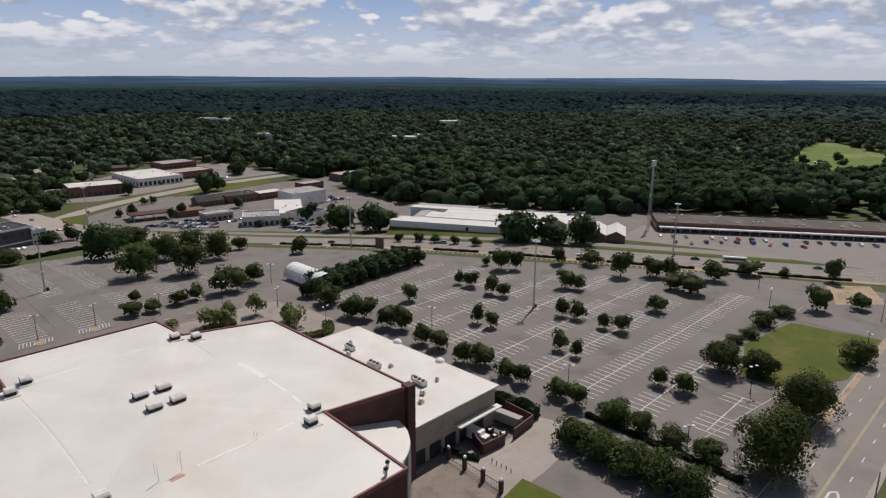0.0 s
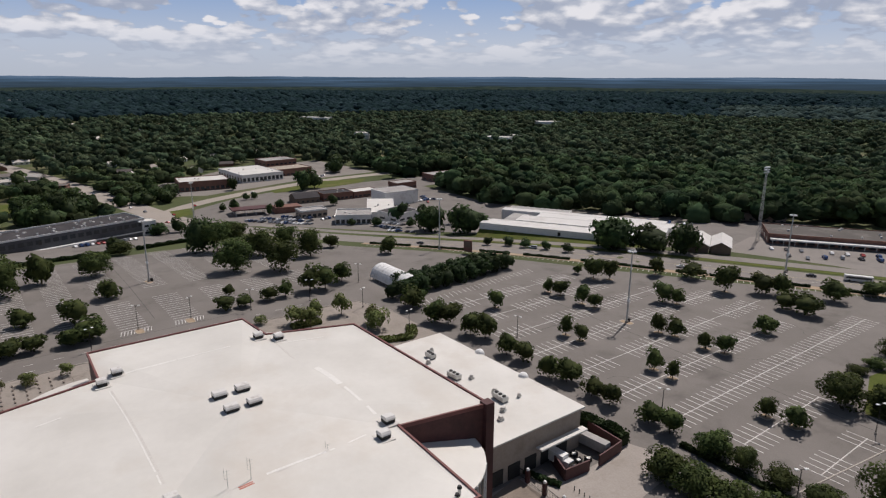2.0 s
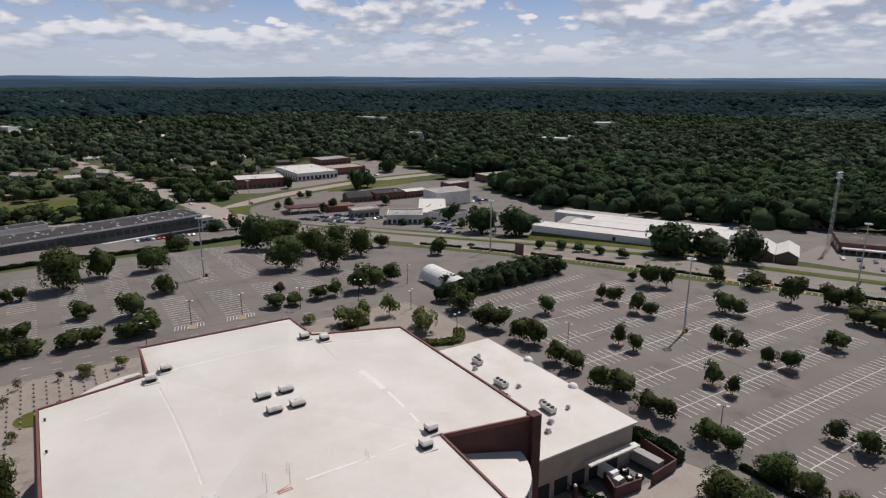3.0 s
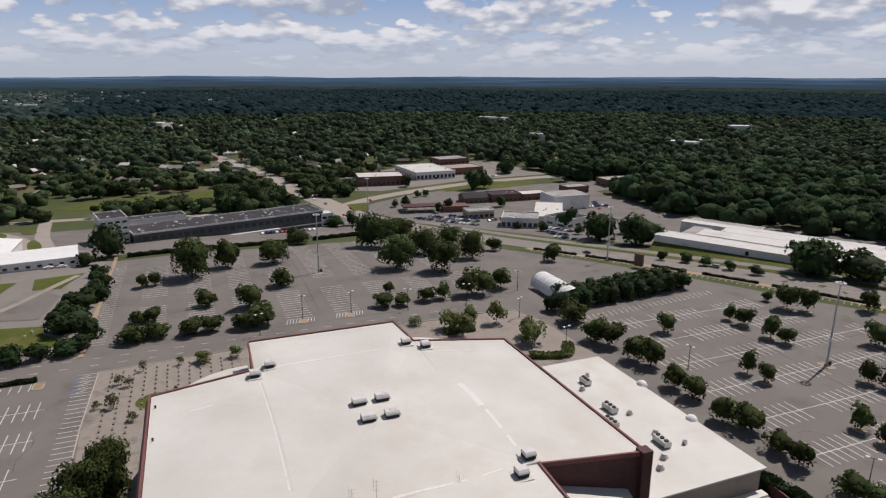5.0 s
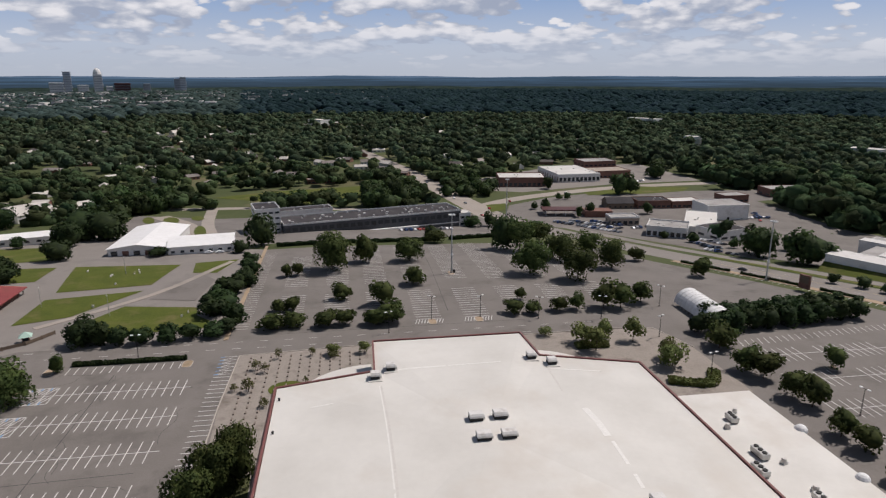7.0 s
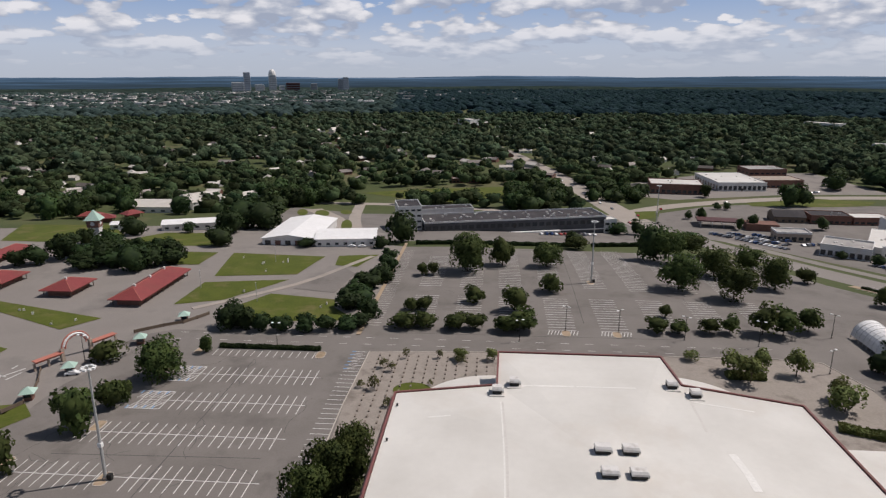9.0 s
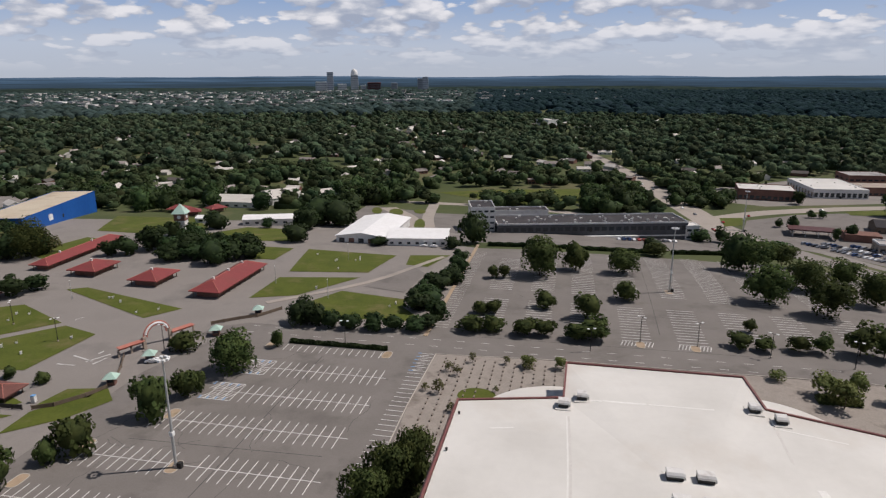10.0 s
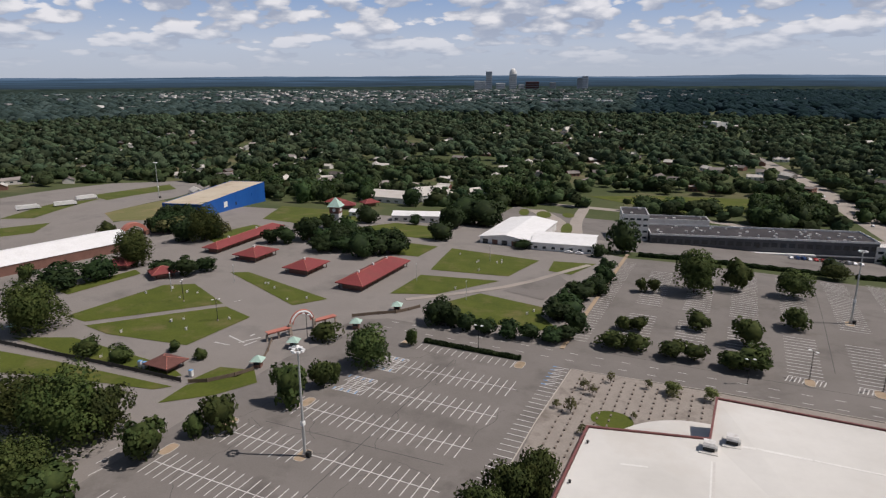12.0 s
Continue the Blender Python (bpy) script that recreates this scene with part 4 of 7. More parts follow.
bars("turn_arrow", [((156, 27), (160, 27)), ((160, 27), (161.5, 25.6)), ((158, 24.5), (161, 25.5))], 0.5, M_PAINT, "white painted turn arrow", 0.12)
bars("faded_marks", [((-136.2, 207.7), (-132.0, 214.9)), ((-132.6, 206.5), (-131.1, 211.9)), ((-144.0, 211.3), (-134.3, 208.5)), ((-144.7, 204.4), (-137.7, 204.5)), ((-136.5, 214.3), (-136.2, 216.7))], 0.7, M_WORNPAINT, "faded white arrows on the fairground asphalt", 0.12)
bars("lane_dashes", [((-112.8, 129.1), (-112.3, 132.7)), ((-115.7, 133.4), (-115.0, 137.0)), ((-117.4, 138.7), (-116.7, 141.4)), ((-168.7, 240.8), (-167.5, 244.3))], 0.24, M_PAINT, "white lane dashes on the drive round the lot", 0.12)
bars("tar_seam", [((160, 168), (292, 168)), ((200, 60), (206, 200)), ((60, 270), (62, 390)), ((-10, 255), (92, 256)), ((-90, 168), (-35, 170)), ((-60, 120), (-58, 228))], 0.25, M_TAR, "dark tar seam in the asphalt", 0.07)
rs = random.Random(11)
cr = []
for i in range(70):
    x, y = rs.choice(((rs.uniform(158, 300), rs.uniform(50, 210)), (rs.uniform(-20, 140), rs.uniform(258, 390)), (rs.uniform(-105, -30), rs.uniform(110, 235))))
    a = rs.uniform(0, 6.28)
    for k in range(rs.randint(3, 7)):
        q = (x + rs.uniform(2, 4) * math.cos(a), y + rs.uniform(2, 4) * math.sin(a))
        cr.append(((x, y), q))
        x, y = q
        a += rs.uniform(-0.8, 0.8)
bars("asphalt_cracks", cr, 0.13, M_TAR, "dark sealed cracks wandering over the asphalt", 0.075)


# ---- kerbs and islands ----
def island(x, y, rx, ry, turn=0.0):
    isl = thing("parking_island", "kerbed tan earth island in the car park", "traffic island", "parking islands", (x, y, gz(x, y)), turn)
    loop = [(rx * math.copysign(abs(math.cos(a)) ** 0.6, math.cos(a)), ry * math.copysign(abs(math.sin(a)) ** 0.6, math.sin(a))) for a in np.linspace(0, 2 * math.pi, 20, endpoint=False)]
    bm = bmesh.new()
    prism(bm, [(a * 0.94, b * 0.94) for a, b in loop], 0.0, 0.14)
    part("soil", bm, M_DIRT, isl)
    bm = bmesh.new()
    wall_along(bm, loop, 0.2, 0.0, 0.2, closed=True)
    part("kerb", bm, M_KERB, isl)


for rows in (LOT_TREES_EAST, LOT_TREES_FAR):
    for x, y, h, r in rows:
        if 160 < x < 285 and 60 < y < 205:
            island(x, y, 1.6, 1.6)
for x, y in ((-70, 158.5), (211, 153), (70, 323), (-86, 182), (-99, 163), (-84, 219), (-104, 146), (-36, 233), (-80, 233), (52, 259), (71, 259)):
    island(x, y, 2.8, 1.6, 90)
bm = bmesh.new()
wall_along(bm, [(-26.6, 252), (-26.6, 388)], 1.6, 0.0, 0.3)
structure("screen_border", bm, M_DIRT, "tan earth border along the screening trees", "border")
bm = bmesh.new()
wall_along(bm, [(-19.6, 164), (-20.2, 200), (-19.4, 237), (25, 240), (67, 240.4), (120, 241.4), (136, 239.4), (142.4, 220)], 0.3, 0.0, 0.24)
structure("kerb", bm, M_KERB, "pale concrete kerb round the plaza", "kerb")
bm = bmesh.new()
wall_along(bm, [(141, 92), (137, 78), (150, 60), (205, 52), (208, 67), (235, 77), (272, 72), (296, 72)], 0.3, 0.0, 0.22)
structure("kerb", bm, M_KERB, "pale concrete kerb of the planted verge", "kerb")
bm = bmesh.new()
wall_along(bm, [(105, 38.6), (300, 38.6)], 0.3, 0.0, 0.24)
structure("kerb", bm, M_KERB, "pale street kerb", "kerb")

# sand bunkers on the fairway
for bx, by, br in ((905, 245, 9), (930, 262, 6), (985, 250, 8), (1010, 290, 7)):
    sheet("bunker", [(bx + br * (1 + 0.25 * math.sin(3 * a + bx)) * math.cos(a), by + br * 0.8 * (1 + 0.2 * math.sin(2 * a)) * math.sin(a)) for a in np.linspace(0, 6.28, 15)[:-1]], 0.5, M_SAND, "pale sand bunker in the golf fairway", "bunker")

# ---- trees ----
rng = np.random.default_rng(7)


def leaf_mesh(name, mat, quads, core, size, shape=(1.0, 1.0, 1.0), lobes=9, seed=1, cone=0.0, jitter=0.5, heart=0.6):
    """A crown of leaf clumps round several lobes, of radius about 1 and height 0..2; core: faces of the dark inside."""
    r = np.random.default_rng(seed)
    cs = r.normal(size=(lobes, 3))
    cs /= np.linalg.norm(cs, axis=1)[:, None]
    cs *= (0.3 + 0.38 * r.random(lobes))[:, None]
    cs[0] = 0
    rad = 0.32 + 0.22 * r.random(lobes)
    rad[0] = 0.56
    pick = r.integers(0, lobes, quads)
    d = r.normal(size=(quads, 3))
    d /= np.linalg.norm(d, axis=1)[:, None]
    d[:, 2] = np.where(d[:, 2] < -0.6, -d[:, 2] * 0.5, d[:, 2])
    pos = cs[pick] + d * (rad[pick] * (0.8 + 0.24 * r.random(quads)))[:, None]
    if cone:
        k = 1 - cone * np.clip((pos[:, 2] + 1) / 2, 0, 1)
        pos[:, :2] *= k[:, None]
    nrm = d + r.normal(size=(quads, 3)) * jitter
    nrm /= np.linalg.norm(nrm, axis=1)[:, None]
    soft = 0.75 * d + 0.6 * pos + 0.4 * nrm
    soft /= np.linalg.norm(soft, axis=1)[:, None]
    a = np.cross(nrm, r.normal(size=(quads, 3)))
    a /= np.linalg.norm(a, axis=1)[:, None]
    b = np.cross(nrm, a)
    s = (size * (0.55 + 0.9 * r.random(quads)))[:, None]
    sh = np.array(shape)
    pos = pos * sh
    w = 0.6 + 0.5 * r.random(quads)[:, None]
    vs = np.stack([pos - a * s, pos - b * s * w, pos + a * s * 0.9, pos + b * s * w * 1.1], 1)
    vs[:, :, 2] += sh[2]
    verts = vs.reshape(-1, 3)
    normals = np.repeat(soft, 4, axis=0)
    faces = np.arange(quads * 4).reshape(-1, 4)
    if core:
        bm = bmesh.new()
        bmesh.ops.create_icosphere(bm, subdivisions=core, radius=heart)
        cv = np.array([tuple(v.co * (1 + 0.35 * noise.noise(v.co * 2.3 + Vector((seed, 0, 0))))) for v in bm.verts])
        cf = [[v.index for v in f.verts] for f in bm.faces]
        bm.free()
        if cone:
            cv[:, :2] *= (1 - cone * np.clip((cv[:, 2] + 1) / 2, 0, 1))[:, None]
        cv = cv * sh
        cv[:, 2] += sh[2]
        fl = [list(map(int, f)) for f in faces] + [[i + len(verts) for i in f] for f in cf]
        verts = np.vstack([verts, cv])
        cn = cv - np.array((0, 0, sh[2]))
        normals = np.vstack([normals, cn / np.linalg.norm(cn, axis=1)[:, None]])
    else:
        fl = [list(map(int, f)) for f in faces]
    lo, hi = np.percentile(verts, 1.0, axis=0), np.percentile(verts, 99.0, axis=0)
    verts = (verts - (lo + hi) / 2) / ((hi - lo) / 2)
    verts[:, 2] += 1
    return verts, fl, normals


def to_mesh(name, verts, faces, mat, normals=None):
    """A leaf mesh; normals turn each leaf's shading to the clump that it belongs to."""
    me = bpy.data.meshes.new(name)
    me.from_pydata([tuple(v) for v in verts], [], faces)
    me.materials.append(mat)
    if normals is not None:
        me.polygons.foreach_set("use_smooth", [True] * len(me.polygons))
        me.normals_split_custom_set_from_vertices(normals.tolist())
    return me


def trunk_mesh(seed):
    """A tapered trunk of height about 1 with five limbs."""
    r = random.Random(seed)
    bm = bmesh.new()
    top = (r.uniform(-0.03, 0.03), r.uniform(-0.03, 0.03), 0.62)
    rod(bm, (0, 0, -0.02), top, 0.034, 0.02, 7)
    for i in range(5):
        a = i * 1.257 + r.uniform(-0.3, 0.3)
        z = r.uniform(0.3, 0.5)
        rod(bm, (0, 0, z), (0.2 * math.cos(a), 0.2 * math.sin(a), z + r.uniform(0.16, 0.3)), 0.016, 0.006, 5)
    return mesh_of("trunk", bm, M_BARK)


TRUNKS = [trunk_mesh(i) for i in range(3)]
CROWNS = {}


def crown_data(kind, k):
    key = (kind, k)
    if key not in CROWNS:
        if kind == "lot":
            v, f, nn = leaf_mesh("crown", L_LOT, 1100, 2, 0.086, (1, 1, 0.95), 11, 10 + k)
            CROWNS[key] = to_mesh("crown", v, f, L_LOT, nn)
        elif kind == "plaza":
            v, f, nn = leaf_mesh("crown", L_PLAZA, 800, 0, 0.07, (1, 1, 0.8), 8, 30 + k)
            CROWNS[key] = to_mesh("crown", v, f, L_PLAZA, nn)
        elif kind == "dense":
            v, f, nn = leaf_mesh("crown", L_DARKGREEN, 1000, 2, 0.09, (1, 1, 0.9), 12, 50 + k)
            CROWNS[key] = to_mesh("crown", v, f, L_DARKGREEN, nn)
        elif kind == "big":
            v, f, nn = leaf_mesh("crown", L_LOT, 4200, 2, 0.044, (1, 1, 0.85), 15, 70 + k, heart=0.48)
            CROWNS[key] = to_mesh("crown", v, f, L_LOT, nn)
        elif kind == "broad":
            v, f, nn = leaf_mesh("crown", L_DARKGREEN, 2000, 2, 0.062, (1, 1, 0.85), 15, 110 + k)
            CROWNS[key] = to_mesh("crown", v, f, L_DARKGREEN, nn)
        elif kind == "park":
            v, f, nn = leaf_mesh("crown", L_PARK, 650, 2, 0.098, (1, 1, 0.9), 10, 130 + k)
            CROWNS[key] = to_mesh("crown", v, f, L_PARK, nn)
        elif kind == "broad_park":
            v, f, nn = leaf_mesh("crown", L_PARK, 1200, 2, 0.074, (1, 1, 0.85), 15, 150 + k)
            CROWNS[key] = to_mesh("crown", v, f, L_PARK, nn)
        elif kind == "huge":
            v, f, nn = leaf_mesh("crown", L_VERGE, 9000, 2, 0.026, (1, 1, 0.85), 26, 170 + k, cone=0.3, jitter=0.35, heart=0.5)
            CROWNS[key] = to_mesh("crown", v, f, L_VERGE, nn)
        elif kind == "sapling":
            v, f, nn = leaf_mesh("crown", L_SAPLING, 240, 0, 0.1, (1, 1, 0.9), 7, 190 + k)
            CROWNS[key] = to_mesh("crown", v, f, L_SAPLING, nn)
        elif kind == "cone":
            v, f, nn = leaf_mesh("crown", L_DARKGREEN, 1300, 2, 0.09, (1, 1, 1.1), 9, 90 + k, cone=0.55)
            CROWNS[key] = to_mesh("crown", v, f, L_DARKGREEN, nn)
    return CROWNS[key]


def plant(x, y, h, r, kind, label, group, clear=0.24):
    """One tree: trunk with limbs, and a crown from clear * h upwards."""
    k = random.randrange(4)
    ob = thing("tree", label, "tree", group, (x, y, gz(x, y)), random.uniform(0, 360))
    t = new("trunk", TRUNKS[k % 3])
    t.parent = ob
    t.matrix_basis = Matrix.Diagonal((h * 0.62, h * 0.62, h * 0.9, 1))
    c = new("crown", crown_data(kind, k))
    c.parent = ob
    sz = h * (1 - clear) / 2
    c.matrix_basis = Matrix.LocRotScale((0, 0, h * clear), None, (r * random.uniform(0.93, 1.03), r * random.uniform(0.93, 1.03), sz))
    return ob


def k_round(group):
    return group in ("car park trees", "plaza trees", "gate trees", "street trees")


random.seed(5)
for rows, kind, label, group, clear in (
        (LOT_TREES_EAST, "lot", "round leafy green tree in a kerbed car park island", "car park trees", 0.22),
        (LOT_TREES_FAR, "lot", "small leafy green tree standing in the striped car park", "car park trees", 0.22),
        (VERGE_TREES, "big", "broad leafy tree on the verge beside the street", "verge trees", 0.08),
        (LOT_TREES_WEST, "lot", "rounded leafy tree standing in the asphalt car park", "car park trees", 0.14),
        (PLAZA_TREES, "lot", "leafy tree beside the paved plaza of the hall", "plaza trees", 0.26),
        (SAPLINGS, "sapling", "slender young tree with thin leaves on the plaza", "young trees", 0.3),
        (STREET_TREES, "park", "small leafy tree along the far road and shop yards", "street trees", 0.15),
        (GATE_TREES, "lot", "full leafy tree near the fairground gate", "gate trees", 0.08),
        (BELT_TREES, "dense", "dark dense tree in the planted belt behind the white tent", "belt trees", 0.08),
        (HEDGE_TREES, "dense", "dense round dark green tree in the screening row", "screening trees", 0.05),
        (SOUTH_TREES, "big", "dense green tree against the side of the hall", "hall side trees", 0.05),
        (PARK_TREES, "dense", "dark leafy tree on the fairground", "fairground trees", 0.1),
        (FRONT_TREES, "broad_park", "tall broad leafy tree by the far road", "roadside trees", 0.08)):
    for x, y, h, r in rows:
        if rows is VERGE_TREES:
            h *= 0.9
        elif k_round(group):
            h, r = h * 1.07, r * 0.99
        if rows is FRONT_TREES and r > 11:
            r = 11.0
        if rows is BELT_TREES:
            h *= 0.74
        elif rows is HEDGE_TREES and x > -60:
            h *= 0.86
        k = kind
        if rows is PLAZA_TREES and x < 150 and y < 250:
            k = "plaza"
        if r > 6.2 and k in ("lot", "dense"):
            k = "big" if k == "lot" else "broad"
        if r > 7 and rows in (VERGE_TREES, GATE_TREES):
            k = "huge"
        plant(x, y, h, r, k, label, group, clear)


def grove(corners, spacing, hgt, rad, label, group, seed, kind="park"):
    """Trees scattered over a four-cornered patch of land."""
    rr = random.Random(seed)
    a, b, c, d = [Vector(p) for p in corners]
    nu = max(1, round(((b - a).length + (c - d).length) / 2 / spacing))
    nv = max(1, round(((d - a).length + (c - b).length) / 2 / spacing))
    for i in range(nu):
        for j in range(nv):
            u, v = (i + rr.uniform(0.1, 0.9)) / nu, (j + rr.uniform(0.1, 0.9)) / nv
            p = a.lerp(b, u).lerp(d.lerp(c, u), v)
            plant(p.x, p.y, rr.uniform(*hgt), rr.uniform(*rad), kind, label, group, 0.08)


random.seed(23)
grove(((-296, 450), (-262, 500), (-300, 590), (-370, 560)), 21, (13, 19), (6, 9), "dark leafy tree behind the fairground halls", "fairground trees", 1)
grove(((-330, 440), (-350, 500), (-450, 600), (-480, 590)), 21, (11, 17), (6, 9), "leafy tree at the end of the blue hall", "fairground trees", 2)
grove(((-303, 318), (-279, 326), (-318, 368), (-334, 350)), 8.5, (9, 11), (4.5, 5.5), "dark dense tree in the block before the blue hall", "fairground trees", 3, "dense")
grove(((-272, 306), (-250, 326), (-256, 334), (-276, 318)), 14, (12, 14), (7, 8), "rounded dark tree beside the long red shed", "fairground trees", 4, "broad")
grove(((-168, 524), (-124, 572), (-136, 622), (-196, 598)), 16, (13, 19), (6.5, 9), "leafy tree behind the white event hall", "fairground trees", 5)
grove(((-136, 420), (-126, 440), (-152, 510), (-176, 500)), 18, (11, 15), (5, 7.5), "leafy tree beside the white event hall", "fairground trees", 6)
grove(((-218, 374), (-196, 384), (-206, 396), (-230, 386)), 11, (8, 10), (4.5, 6), "dark tree at the foot of the clock tower", "fairground trees", 7)
grove(((-182, 320), (-139, 340), (-152, 362), (-204, 360)), 13, (8, 11), (5, 7), "dark dense tree in the clump by the clock tower", "fairground trees", 12, "dense")
grove(((36, 552), (84, 578), (88, 640), (38, 640)), 14, (13, 19), (7, 9), "leafy tree in the clump beside the through road", "roadside trees", 8)
grove(((105.2, 606.2), (157.1, 604.4), (172.7, 652.0), (119.8, 695.3)), 15, (9, 13), (5.5, 8), "leafy tree on the verge before the brick shops", "roadside trees", 10)
grove(((346.1, 683.4), (365.2, 668.6), (393.1, 729.0), (369.2, 738.8)), 19, (15, 19), (9, 11), "large rounded tree beside the red brick shops", "roadside trees", 11)
grove(((900, 225), (960, 200), (1080, 245), (960, 275)), 60, (9, 13), (5, 8), "single leafy tree on the golf fairway", "golf course trees", 9)

# ---- the hall ----
HALL = [(2, 161), (25.2, 166.5), (25.6, 185), (67.1, 185), (68.2, 169.5), (92, 161.5), (92.8, 102), (71.5, 106), (70.1, 78), (25.0, 78), (23.5, 106), (2, 102)]
HALL_CCW = HALL[::-1]


def build_hall():
    hall = thing("arena_hall", "huge cross-shaped hall with white membrane roof and maroon walls", "arena", at=(0, 0, 0))

    def roof_z(x, y):
        return 25.0
    bm = bmesh.new()
    prism(bm, HALL_CCW, -0.3, 24.9, cap=False)
    part("wall", bm, M_MAROON, hall, "dark maroon clad walls")
    bm = bmesh.new()
    # the roof: a low tent of facets rising to a flat crown
    cx, cy = 47.3, 132.0
    rim = [bm.verts.new((x + (cx - x) * 0.008, y + (cy - y) * 0.008, 24.95)) for x, y in HALL_CCW]
    mid = [bm.verts.new((x + (cx - x) * 0.5, y + (cy - y) * 0.5, 25.8)) for x, y in HALL_CCW]
    top = bm.verts.new((cx, cy, 26.3))
    n = len(rim)
    for i in range(n):
        j = (i + 1) % n
        bm.faces.new((rim[i], rim[j], mid[j], mid[i]))
        bm.faces.new((mid[i], mid[j], top))
    part("roof", bm, M_ROOFWHITE, hall, "white membrane roof with seams and stains")
    bm = bmesh.new()
    wall_along(bm, HALL_CCW, 0.45, 24.4, 25.3, closed=True)
    part("parapet", bm, M_MAROONTRIM, hall, "low maroon metal parapet")
    return hall


build_hall()


def build_annex():
    ann = thing("annex_hall", "lower flat-roofed annex with white membrane roof and tan walls", "building")
    bm = bmesh.new()
    P = [(93.6, 104.2), (127.2, 104.2), (126.2, 165.2), (93.6, 165.2)]
    prism(bm, P, -0.3, 11.6)
    part("wall", bm, M_TAN, ann)
    bm = bmesh.new()
    prism(bm, [(93.5, 103.4), (128.0, 103.4), (127.0, 166.0), (93.5, 166.0)], 11.65, 12.05)
    part("roof", bm, M_ROOFWHITE, ann)
    return ann


build_annex()

# ---- on and round the hall ----
def lower_roof(centre, r, a0, a1):
    """The low white fan roof in a re-entrant corner of the hall, with its curved wall."""
    fan = thing("corner_roof", "low white curved fan roof in a corner of the hall", "roof", "corner roofs", (*centre, 0))
    ang = [radians(a0 + (a1 - a0) * i / 16) for i in range(17)]
    bm = bmesh.new()
    mid = bm.verts.new((0, 0, 20.5))
    rim = [bm.verts.new((r * math.cos(a), r * math.sin(a), 17.2)) for a in ang]
    lip = [bm.verts.new((r * math.cos(a), r * math.sin(a), 16.7)) for a in ang]
    for i in range(16):
        bm.faces.new((mid, rim[i], rim[i + 1]))
        bm.faces.new((rim[i], lip[i], lip[i + 1], rim[i + 1]))
    part("roof", bm, M_ROOFWHITE, fan)
    bm = bmesh.new()
    for i in range(16):
        a, b = ang[i], ang[i + 1]
        q = r * 0.985
        bm.faces.new([bm.verts.new(v) for v in ((q * math.cos(a), q * math.sin(a), -0.3), (q * math.cos(b), q * math.sin(b), -0.3), (q * math.cos(b), q * math.sin(b), 16.9), (q * math.cos(a), q * math.sin(a), 16.9))])
    part("curved_wall", bm, M_GLASS, fan, "dark glazed curved wall")
    for i in range(0, 17, 2):
        bm = bmesh.new()
        rod(bm, (r * math.cos(ang[i]), r * math.sin(ang[i]), -0.2), (r * math.cos(ang[i]), r * math.sin(ang[i]), 16.9), 0.18, sides=6)
        part("mullion", bm, M_WHITE, fan)


lower_roof((71.7, 105.8), 18.2, -92, 12)
lower_roof((25.0, 166.7), 20.5, 90, 193)
lower_roof((68.4, 169.7), 20.5, -20, 93)
for (x, y) in ((92.6, 102.2),):
    bm = bmesh.new()
    box(bm, -1.2, -1.2, -0.3, 1.2, 1.2, 25.6, 0.05)
    t = thing("corner_pier", "tall maroon corner pier of the hall", "pier", at=(x, y, 0))
    part("shaft", bm, M_MAROON, t)


def roof_unit(x, y, z, turn, L=4.2, group="roof units"):
    """A curb-mounted exhaust unit with a rounded pale hood over a dark well."""
    u = thing("roof_unit", "pale metal exhaust hood on a dark roof curb", "roof unit", group, (x, y, z), turn)
    bm = bmesh.new()
    box(bm, -L / 2 - 0.6, -1.9, -0.4, L / 2 + 0.6, 1.9, 0.12, 0.04)
    part("flashing", bm, M_SEAMGREY, u)
    bm = bmesh.new()
    box(bm, -L / 2 + 0.05, -1.05, 0.0, L / 2 - 0.05, 1.05, 0.95)
    part("curb", bm, M_DARK, u, "dark open curb")
    bm = bmesh.new()
    prof = [(-1.15, 0.95), (-1.15, 1.35), (-0.8, 1.75), (0.8, 1.75), (1.15, 1.35), (1.15, 0.95)]
    a = [bm.verts.new((-L / 2, p, q)) for p, q in prof]
    b = [bm.verts.new((L / 2, p, q)) for p, q in prof]
    for i in range(6):
        bm.faces.new((a[i], a[(i + 1) % 6], b[(i + 1) % 6], b[i]))
    bm.faces.new(a[::-1]), bm.faces.new(b)
    part("hood", bm, M_UNIT, u)
    bm = bmesh.new()
    box(bm, L / 2 - 0.2, -0.5, 0.1, L / 2 + 0.45, 0.5, 0.8, 0.05)
    part("motor_box", bm, M_METAL, u)
    return u


for x, y in ((45.0, 138.6), (50.2, 138.7), (45.1, 131.1), (50.2, 131.1)):
    roof_unit(x, y, 26.0, 0, 2.9)
for x, y in ((70.3, 108.2), (66.4, 103.7), (25.2, 162.2), (29.2, 166.4), (65.3, 167.7), (69.5, 163.7), (26.6, 107.8)):
    roof_unit(x, y, 25.3, 0, 2.2)
# seams and patches of the roof
def hall_top(x, y):
    """Height of the hall's faceted roof."""
    cx, cy = 47.3, 132.0
    k = 1.0
    for (xa, ya), (xb, yb) in zip(HALL, HALL[1:] + HALL[:1]):
        ex, ey, dx, dy = xb - xa, yb - ya, x - cx, y - cy
        det = dx * -ey + dy * ex
        if abs(det) < 1e-9:
            continue
        t = ((xa - cx) * -ey + (ya - cy) * ex) / det
        u = (dx * (ya - cy) - dy * (xa - cx)) / det
        if t > 0 and -1e-6 <= u <= 1 + 1e-6:
            k = min(1.0, 1 / t)
            break
    return 26.3 - k if k < 0.5 else 25.8 - (k - 0.5) / 0.492 * 0.85



